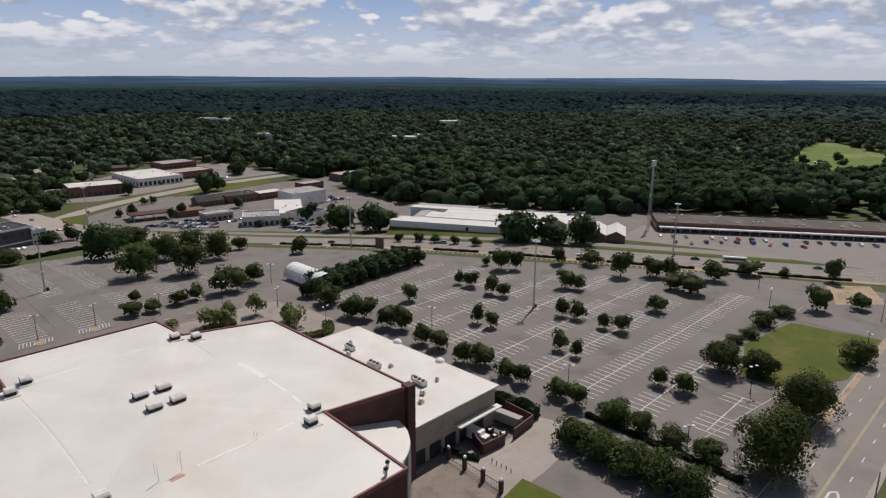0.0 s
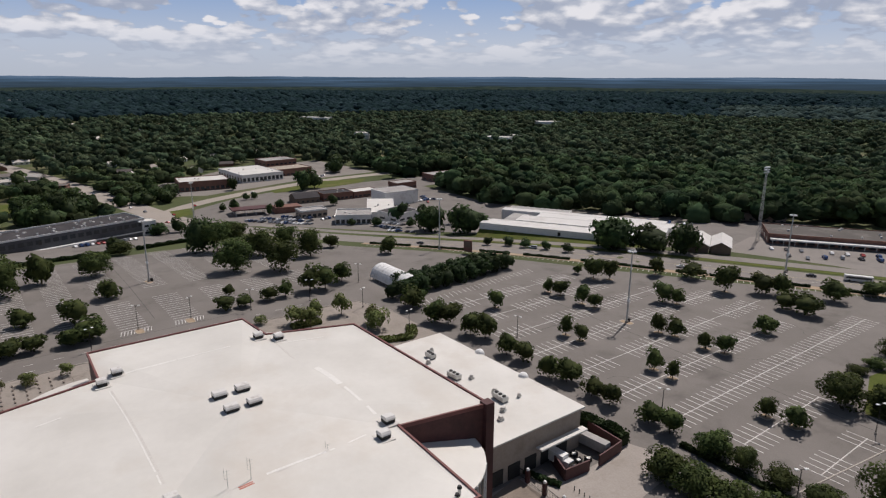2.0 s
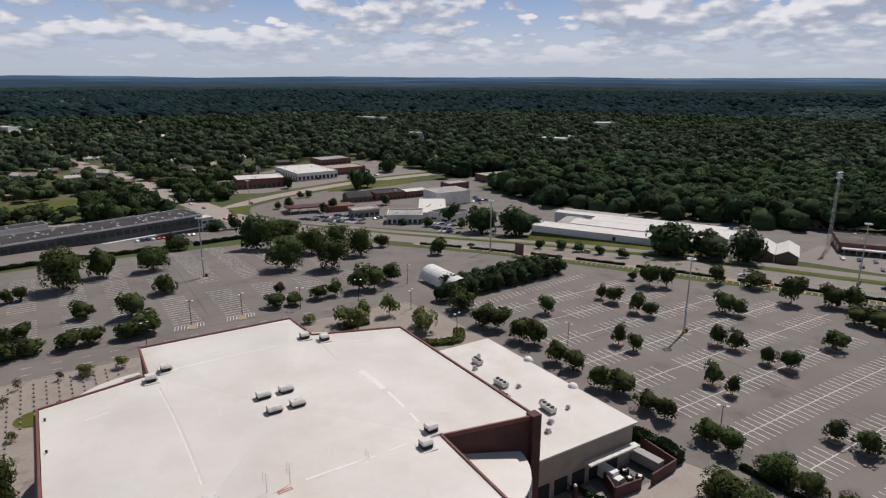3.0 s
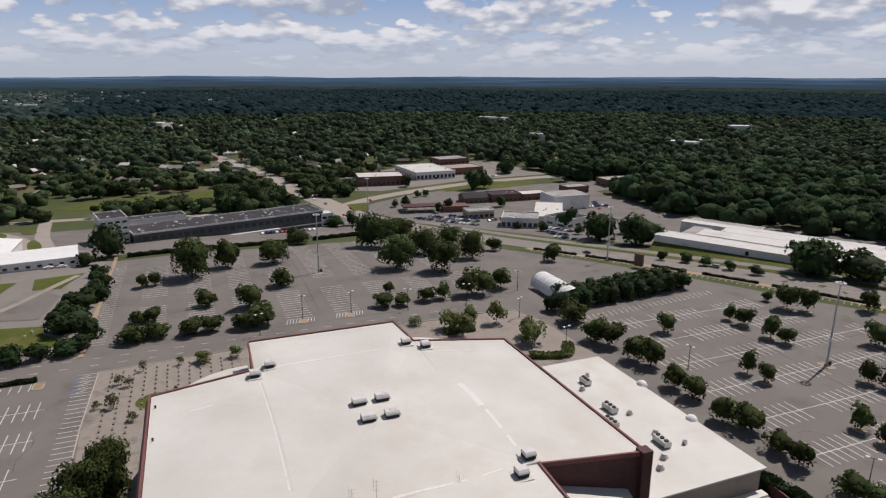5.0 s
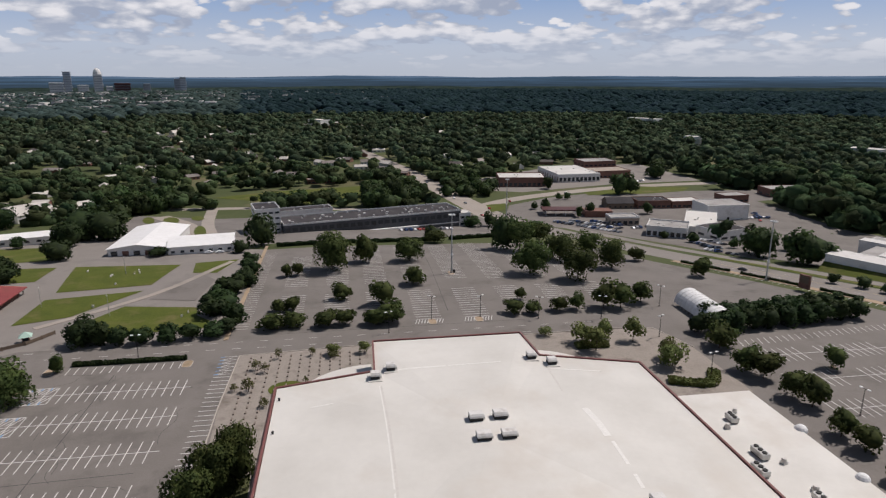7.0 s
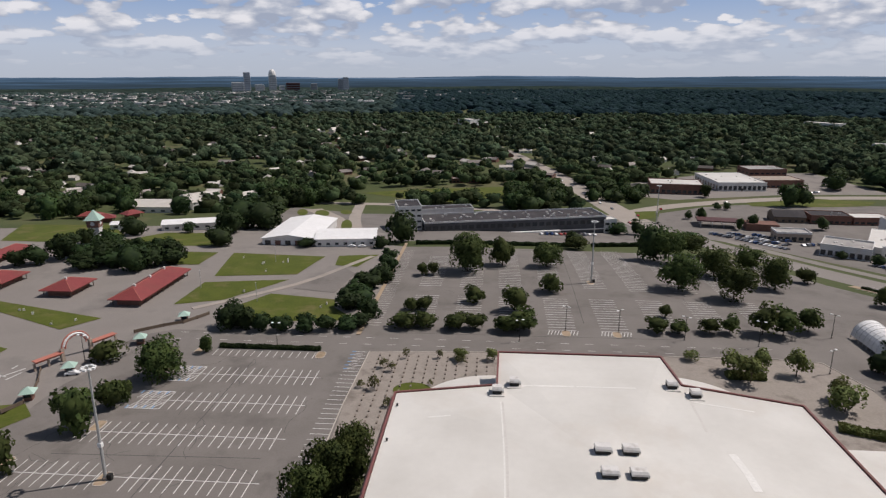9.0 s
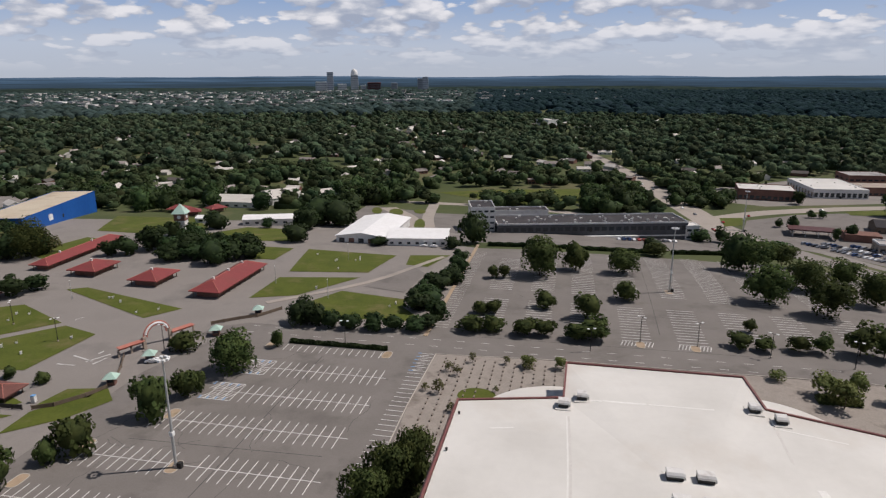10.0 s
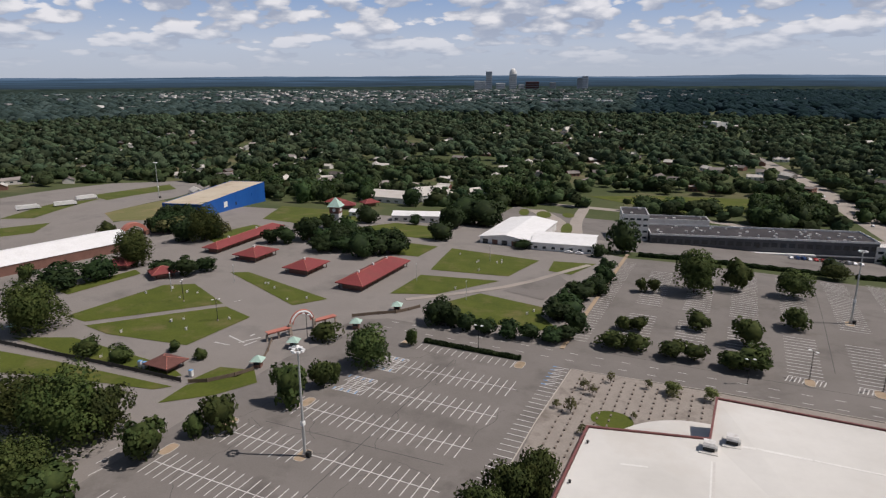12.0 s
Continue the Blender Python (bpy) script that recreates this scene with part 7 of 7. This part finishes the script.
rc = random.Random(21)
DEALER_ROWS = [((179.1, 486.9), (211.2, 442.0)), ((192.2, 490.3), (219.0, 457.8)), ((206.4, 488.7), (223.8, 468.8)), ((244.2, 400.8), (248.7, 378.1)), ((255.4, 413.3), (261.3, 392.0)), ((238.8, 374.2), (246.0, 357.2)), ((228.4, 457.1), (244.3, 462.3)), ((329.0, 479.2), (349.4, 480.3))]
for (xa, ya), (xb, yb) in DEALER_ROWS:
    n = int(math.hypot(xb - xa, yb - ya) / 3.3)
    heading = math.degrees(math.atan2(yb - ya, xb - xa)) + 75
    for i in range(n + 1):
        if rc.random() < 0.86:
            park(xa + (xb - xa) * i / n, ya + (yb - ya) * i / n, heading + rc.uniform(-4, 4), rc.choice((0, 0, 0, 1, 2, 3, 3, 5)), "in the dealer's yard")
for i in range(9):
    park(180 + i * 4.5, 488 - i * 4, 20 + rc.uniform(-6, 6), rc.randrange(6), "beside the showroom")
for i in range(6):
    park(345 + rc.uniform(-8, 8), 470 + i * 8, rc.uniform(0, 180), rc.randrange(6), "behind the showroom")
for i in range(20):
    s = i * 7.6
    p = Vector((384, 184)) + Vector((73, -108)).normalized() * s - Vector((108, 73)).normalized() * (16 + (i % 3) * 0.3)
    if i not in (3, 9, 10):
        park(p.x, p.y, 34 + rc.uniform(-3, 3), rc.randrange(6), "before the shopping row")
for i in range(9):
    p = Vector((368, 165)) + Vector((73, -108)).normalized() * (i * 9) - Vector((108, 73)).normalized() * rc.uniform(0, 9)
    park(p.x, p.y, 30 + rc.uniform(-20, 20), rc.randrange(6), "on the shopping row's lot")
for s, o in ((90, 5), (150, -5), (232, 5), (300, -5), (30, 5)):
    p = road_at(s, o)
    park(p[0], p[1], math.degrees(math.atan2(ROAD_DIR.y, ROAD_DIR.x)), rc.randrange(6), "standing on the main road")
for x, y in ((118, 600), (110, 640), (124, 575), (96, 720), (104, 690), (140, 548), (165, 576), (128, 520), (230, 610)):
    park(x, y, rc.uniform(80, 110), rc.randrange(6), "standing on the pale west road")
for i in range(12):
    park(56 + i * 3.3, 452 + i * 0.8, 104 + rc.uniform(-4, 4), rc.randrange(6), "before the office wing")
for i in range(10):
    park(300 + i * 4, 668 + rc.uniform(-4, 4), 90, rc.randrange(6), "beside the brick shops")
for i in range(10):
    park(405 + rc.uniform(-6, 6), 300 - i * 5.5, rc.uniform(20, 40), rc.randrange(6), "behind the storage sheds")
for x, y, a in ((-113.3, 211.7, 20), (-106.9, 225.0, 70), (-52, 384, 10), (-58, 384, 10)):
    park(x, y, a, 0, "near the fairground gate")
bus = thing("bus", "white and blue city bus on the main road", "bus", at=(*road_at(70, 5.4), gz(*road_at(70, 5.4)) + 0.1), turn=math.degrees(math.atan2(ROAD_DIR.y, ROAD_DIR.x)))
bm = bmesh.new()
box(bm, -6, -1.25, 0.4, 6, 1.25, 3.1, 0.12)
part("body", bm, M_WHITE, bus)
for s in (-1.27, 1.17):
    bm = bmesh.new()
    box(bm, -5.4, s, 1.5, 5.4, s + 0.1, 2.5)
    part("window_band", bm, M_GLASS, bus)
for wx in (-3.8, 3.8):
    for wy in (-1.15, 1.15):
        bm = bmesh.new()
        rod(bm, (wx, wy - 0.15, 0.5), (wx, wy + 0.15, 0.5), 0.5, sides=12)
        part("wheel", bm, M_RUBBER, bus)
for x, y, a in ((-448, 330, 62), (-438, 352, 66), (-452, 380, 72)):
    truck(x, y, a, 13.5, M_WHITE, "white lorry trailer parked on the asphalt loop")
# small fair kit on the lawns
rk = random.Random(9)
for i in range(30):
    poly = rk.choice((LAWN_A, LAWN_B, LAWN_C, LAWN_D, LAWN_D, LAWN_E, LAWN_F, LAWN_I))
    ws = [rk.random() ** 3 + 0.02 for _ in poly]
    x = sum(w * p[0] for w, p in zip(ws, poly)) / sum(ws)
    y = sum(w * p[1] for w, p in zip(ws, poly)) / sum(ws)
    b_ = thing("utility_box", "small pale utility box standing on the lawn", "utility box", "lawn utility boxes", (x, y, gz(x, y) + 0.15), rk.uniform(0, 90))
    bm = bmesh.new()
    box(bm, -0.35, -0.25, 0, 0.35, 0.25, rk.uniform(0.6, 1.2), 0.04)
    part("cabinet", bm, M_UNIT, b_)
    bm = bmesh.new()
    rod(bm, (0.6, 0, 0), (0.6, 0, 1.5), 0.05, sides=6)
    part("post", bm, M_METAL, b_)
for x, y in ((-205, 240), (-160, 222), (-188, 262), (-110, 300), (-78, 285), (-90, 345)):
    b_ = thing("lawn_pole", "thin pale pole standing on the lawn", "pole", "lawn poles", (x, y, gz(x, y) + 0.15))
    bm = bmesh.new()
    rod(bm, (0, 0, 0), (0, 0, 8.5), 0.12, 0.08, 8)
    part("shaft", bm, M_POLE, b_)
    bm = bmesh.new()
    rod(bm, (0, 0, 8.5), (0, 0, 8.9), 0.25, 0.12, 8)
    part("cap", bm, M_LENS, b_)
for x, y in ((-150, 178), (-152, 178), (-131, 180)):
    b_ = thing("portable_toilet", "white and blue portable toilet by the hut", "portable toilet", "portable toilets", (x, y, 0.15), 10)
    bm = bmesh.new()
    box(bm, -0.6, -0.6, 0, 0.6, 0.6, 2.1, 0.05)
    part("cabin", bm, M_WHITE, b_)
    bm = bmesh.new()
    box(bm, -0.65, -0.65, 2.1, 0.65, 0.65, 2.35, 0.1)
    part("roof", bm, M_BLUEPAINT, b_)
b_ = thing("brick_sign", "tall brick sign pillar at the lot entrance", "sign", at=(*road_at(262, -22), 0), turn=20)
bm = bmesh.new()
box(bm, -0.6, -2.5, 0, 0.6, 2.5, 6.5, 0.06)
part("pillar", bm, M_BRICK, b_)
bm = bmesh.new()
box(bm, -0.66, -2.0, 2.6, 0.66, 2.0, 5.8, 0.04)
part("panel", bm, M_OLDWOOD, b_)
# wooden power pole by the street
b_ = thing("power_pole", "weathered wooden power pole with crossarms", "power pole", at=(160.5, 18.2, 0), turn=10)
bm = bmesh.new()
rod(bm, (0, 0, 0), (0, 0, 9.5), 0.18, 0.13, 8)
part("pole", bm, M_OLDWOOD, b_)
for z in (8.9, 8.1):
    bm = bmesh.new()
    box(bm, -1.3, -0.08, z, 1.3, 0.08, z + 0.16)
    part("crossarm", bm, M_OLDWOOD, b_)

# ---- woods ----
CLEAR = []


def clear_poly(*pts):
    CLEAR.append(np.array(pts, float))


def inside(poly, x, y):
    c = np.zeros(len(x), bool)
    j = len(poly) - 1
    for i in range(len(poly)):
        xi, yi, xj, yj = *poly[i], *poly[j]
        hit = ((yi > y) != (yj > y)) & (x < (xj - xi) * (y - yi) / (yj - yi + 1e-12) + xi)
        c ^= hit
        j = i
    return c


clear_poly((-130, -60), (420, -60), (400, 40), (375, 130), (345, 190), (300, 270), (262, 360), (230, 470), (60, 500), (-70, 470), (-140, 470), (-150, 260), (-130, 60))      # the grounds
clear_poly((230, 230), (345, 180), (470, 40), (560, 40), (520, 110), (455, 205), (425, 240), (412, 310), (385, 420), (330, 405), (270, 440))      # trade strip
clear_poly((90, 400), (270, 400), (330, 400), (388, 440), (392, 545), (460, 550), (460, 592), (385, 606), (402, 660), (392, 790), (270, 800), (130, 660))      # dealers and shops
clear_poly((-320, 120), (-130, 120), (-130, 470), (-260, 560), (-320, 480))      # fairground
clear_poly((-345, 240), (-345, 330), (-375, 360), (-398, 436), (-448, 524), (-515, 532), (-552, 478), (-560, 340), (-470, 240))
clear_poly((-440, 190), (-300, 190), (-296, 440), (-350, 480), (-400, 450))      # truck loop and blue hall
clear_poly((-150, 440), (110, 440), (110, 560), (-150, 575))      # office and field
clear_poly((330, 182), (425, 212), (470, 146), (522, 66), (600, -60), (640, -120), (380, -120), (360, 60))      # shopping row
clear_poly(*GOLF)      # golf course
clear_poly((-112, 586), (45, 586), (45, 690), (-112, 664))      # the field behind the office
ROADS = [((120, 450), (112, 560), (95, 720), (60, 900), (30, 1060))]


HOUSE_SITES = []


def woodland(name, count_spacing, r0, r1, size, quads, leaf, mat, label, keep, seed, hgt=(13, 19), core=1, az=(-66, 88), heart=0.74, vary=(0.62, 1.4)):
    """A wood of many crowns joined into one mesh, scattered over a sector of the land."""
    r = np.random.default_rng(seed)
    area = math.radians(az[1] - az[0]) / 2 * (r1 ** 2 - r0 ** 2)
    n = int(area / count_spacing ** 2)
    a = np.radians(r.uniform(az[0], az[1], n))
    d = np.sqrt(r.uniform(r0 ** 2, r1 ** 2, n))
    x, y = d * np.sin(a), d * np.cos(a)
    ok = keep(x, y, r)
    for p in CLEAR:
        ok &= ~inside(p, x, y)
    for road in ROADS:
        for (xa, ya), (xb, yb) in zip(road, road[1:]):
            L2 = (xb - xa) ** 2 + (yb - ya) ** 2
            t = np.clip(((x - xa) * (xb - xa) + (y - ya) * (yb - ya)) / L2, 0, 1)
            ok &= np.hypot(x - xa - t * (xb - xa), y - ya - t * (yb - ya)) > 16
    for hx, hy in HOUSE_SITES:
        ok &= np.hypot(x - hx * (1 - 12 / math.hypot(hx, hy)), y - hy * (1 - 12 / math.hypot(hx, hy))) > 19
    x, y = x[ok], y[ok]
    protos = [leaf_mesh("crown", mat, quads, core, leaf, (1, 1, 0.8), 5, seed * 10 + k, jitter=0.32, heart=heart) for k in range(6)]
    V, F, N, T, off = [], [], [], [], 0
    for i in range(len(x)):
        v, f, nv = protos[i % 6]
        s = size * r.uniform(*vary)
        h = r.uniform(*hgt)
        t = r.uniform(0, 6.28)
        c, sn = math.cos(t), math.sin(t)
        w = np.empty_like(v)
        w[:, 0] = x[i] + s * (c * v[:, 0] - sn * v[:, 1])
        w[:, 1] = y[i] + s * (sn * v[:, 0] + c * v[:, 1])
        w[:, 2] = gz(x[i], y[i]) + h - 1.5 * s + 0.75 * s * v[:, 2]
        V.append(w)
        N.append(np.stack([c * nv[:, 0] - sn * nv[:, 1], sn * nv[:, 0] + c * nv[:, 1], nv[:, 2]], 1))
        T.append(np.full(len(v), r.random(), np.float32))
        F += [[q + off for q in g] for g in f]
        off += len(v)
    me = bpy.data.meshes.new(name)
    me.from_pydata(np.vstack(V).tolist(), [], F)
    me.polygons.foreach_set("use_smooth", [True] * len(me.polygons))
    me.normals_split_custom_set_from_vertices(np.vstack(N).tolist())
    me.attributes.new("tone", "FLOAT", "POINT").data.foreach_set("value", np.concatenate(T))
    me.materials.append(mat)
    return tagged(new(name, me), label, "woods", kind="stuff")

# ---- the town beyond ----
def house_at(x, y, turn, w, d, wall, roof, label):
    gable("house", label, "house", (x, y), turn, w, d, 3.4, 3.4 + d * 0.27, wall, roof, "suburban houses", 3)


rh = random.Random(17)
n_h = 0
while n_h < 330:
    a = math.radians(rh.uniform(-58, 22))
    d = rh.uniform(560, 1700)
    x, y = d * math.sin(a), d * math.cos(a)
    if any(inside(p, np.array([x]), np.array([y]))[0] for p in CLEAR) or abs(x - 100) < 40 and y < 800 or any(math.hypot(x - q, y - w) < 20 for q, w in HOUSE_SITES):
        continue
    HOUSE_SITES.append((x, y))
    pale = rh.random() < 0.45
    house_at(x, y, rh.uniform(-180, 180), rh.uniform(11, 19), rh.uniform(8, 11), M_HOUSEWALL if rh.random() < 0.6 else M_BRICK, M_PALEROOF if pale else M_SHINGLE,
             "small suburban house with pale roof among trees" if pale else "small suburban house with grey roof among trees")
    n_h += 1
block("apartment_row", "long dark-roofed apartment row by the field", "apartment building", (30, 745), -22, 60, 14, 6.0, M_BRICK, M_SHINGLE, 2, 12, 0.3)
block("apartment_row", "low dark-roofed apartment row", "apartment building", (-20, 700), 10, 30, 12, 4.5, M_BRICK, M_SHINGLE, 1, 8, 0.3)
for x, y, w, d, h in ((960, 945, 44, 30, 9), (690, 800, 40, 22, 7), (740, 790, 30, 20, 7), (640, 1390, 70, 24, 8), (560, 1000, 26, 16, 6), (-60, 1500, 40, 30, 7)):
    block("far_building", "pale flat-roofed building among distant woods", "building", (x, y), rh.uniform(-60, -20), w, d, h + 8, M_WHITE, M_PALEROOF, 1, 8, 0.4)

# city blocks and towers on the horizon
bm = bmesh.new()
for i in range(520):
    a = math.radians(rh.gauss(-30, 13))
    d = rh.uniform(2200, 3950)
    x, y = d * math.sin(a), d * math.cos(a)
    w, q, h = rh.uniform(8, 46) * rh.random() + 8, rh.uniform(8, 24), rh.uniform(17, 23)
    z = gz(x, y)
    box(bm, x - w / 2, y - q / 2, z, x + w / 2, y + q / 2, z + h)
t_ = part("city_blocks", bm, M_CITY)
tagged(t_, "pale low city blocks scattered before the skyline", "city blocks", kind="stuff")


def skyscraper(az, width, top, mat, label, dist=3900.0, crown=0):
    """A tower at a bearing, its top so many degrees over level."""
    x, y = dist * math.sin(radians(az)), dist * math.cos(radians(az))
    z = gz(x, y)
    w = dist * radians(width)
    h = 95 + dist * math.tan(radians(top)) - z
    t = thing("tower_block", label, "skyscraper", "city towers", (x, y, z - 2), -az)
    bm = bmesh.new()
    box(bm, -w / 2, -w / 2, 0, w / 2, w / 2, h, 1.0)
    part("shaft", bm, mat, t)
    for k in range(int(h / 12)):
        bm = bmesh.new()
        box(bm, -w / 2 - 0.3, -w / 2 - 0.4, 9 + k * 12, w / 2 + 0.3, w / 2 + 0.4, 11.2 + k * 12)
        part("window_band", bm, M_BAND, t)
    if crown:
        bm = bmesh.new()
        bmesh.ops.create_uvsphere(bm, u_segments=14, v_segments=8, radius=w / 2, matrix=Matrix.Translation((0, 0, h)) @ Matrix.Diagonal((1, 1, 1.5, 1)))
        part("dome", bm, M_WHITE, t)


skyscraper(-21.34, 0.94, -0.58, M_TOWERPALE, "broad pale office tower on the horizon", crown=0)
skyscraper(-20.58, 0.52, 0.22, M_SKYLINE, "slim dark tower on the horizon", crown=0)
skyscraper(-19.59, 0.75, -0.77, M_TOWERPALE, "pale mid-rise tower on the horizon", crown=0)
skyscraper(-18.54, 0.61, 0.02, M_TOWERPALE, "pale tower with rounded white crown on the horizon", crown=1)
skyscraper(-17.80, 0.47, -0.87, M_TOWERPALE, "short pale tower on the horizon", crown=0)
skyscraper(-16.89, 1.13, -0.64, M_MAROON, "dark red broad tower on the horizon", crown=0)
skyscraper(-15.17, 0.52, -0.69, M_SKYLINE, "grey mid-rise tower on the horizon", crown=0)
skyscraper(-12.92, 0.47, -0.32, M_SKYLINE, "dark twin tower on the horizon", crown=0)
skyscraper(-12.50, 0.47, -0.18, M_SKYLINE, "dark twin tower on the horizon", crown=0)
skyscraper(-11.93, 1.22, -1.29, M_SKYLINE, "low grey block beside the twin towers on the horizon", crown=0)

def bearing(x, y):
    return np.degrees(np.arctan2(x, y))


def east_keep(x, y, r):
    """Thick woods to the east."""
    return bearing(x, y) > 20


def west_keep(x, y, r):
    """Gardens and streets thin the trees out to the west."""
    gaps = np.sin(x * 0.021 + 1.0) * np.sin(y * 0.017 + x * 0.006)
    return (bearing(x, y) <= 20) & (r.random(len(x)) < np.where(gaps > 0.3, 0.45, 0.9))


def mid_keep(x, y, r):
    gaps = np.sin(x * 0.012 + 2.0) * np.sin(y * 0.010 + x * 0.004)
    return r.random(len(x)) < np.where(bearing(x, y) > 8, 0.95, np.where(gaps > 0.25, 0.42, 0.85))


woodland("woodland", 9.6, 300, 820, 6.6, 60, 0.2, L_WOODS, "dense green broadleaf woods beyond the road", east_keep, 3, (10, 21), vary=(0.5, 1.5))
woodland("woodland", 10.2, 300, 820, 5.6, 40, 0.23, L_WOODS, "garden and street trees among suburban houses", west_keep, 5, (8, 14))
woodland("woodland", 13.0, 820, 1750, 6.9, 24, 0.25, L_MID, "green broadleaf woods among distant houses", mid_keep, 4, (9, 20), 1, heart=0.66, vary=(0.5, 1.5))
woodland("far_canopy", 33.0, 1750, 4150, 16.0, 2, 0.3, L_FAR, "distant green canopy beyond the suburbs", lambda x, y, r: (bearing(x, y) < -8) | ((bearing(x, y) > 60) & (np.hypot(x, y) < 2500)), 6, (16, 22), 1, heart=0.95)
# The band that a cloud shadow would cover, done with the darker leaf colour.
woodland("far_pines", 33.0, 1750, 4150, 17.0, 2, 0.3, L_FAR_SHADED, "distant woods in a broad band, coloured dark as cloud shadow", lambda x, y, r: (bearing(x, y) >= -8) & ~((bearing(x, y) > 60) & (np.hypot(x, y) < 2500)), 8, (17, 21), 1, heart=0.95)


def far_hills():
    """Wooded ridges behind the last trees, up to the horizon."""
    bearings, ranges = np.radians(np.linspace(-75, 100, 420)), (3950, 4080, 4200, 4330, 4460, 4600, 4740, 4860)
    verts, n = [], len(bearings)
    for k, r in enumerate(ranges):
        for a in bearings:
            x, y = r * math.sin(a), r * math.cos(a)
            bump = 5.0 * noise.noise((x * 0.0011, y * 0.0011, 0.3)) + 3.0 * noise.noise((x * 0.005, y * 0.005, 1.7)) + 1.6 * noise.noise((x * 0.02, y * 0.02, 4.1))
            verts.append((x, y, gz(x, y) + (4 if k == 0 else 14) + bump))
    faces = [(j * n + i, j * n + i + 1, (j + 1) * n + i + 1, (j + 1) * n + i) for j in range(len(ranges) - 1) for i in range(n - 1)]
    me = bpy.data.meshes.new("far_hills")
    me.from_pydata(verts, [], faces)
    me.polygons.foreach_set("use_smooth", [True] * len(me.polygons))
    # Both ridge colours hold the haze of distance; the upper rows also glow.
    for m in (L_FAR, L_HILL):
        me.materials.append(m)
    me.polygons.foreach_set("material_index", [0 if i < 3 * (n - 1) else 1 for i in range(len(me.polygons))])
    tagged(new("far_hills", me), "low wooded hills along the horizon, coloured and glowing hazy blue", "hills", kind="structure")


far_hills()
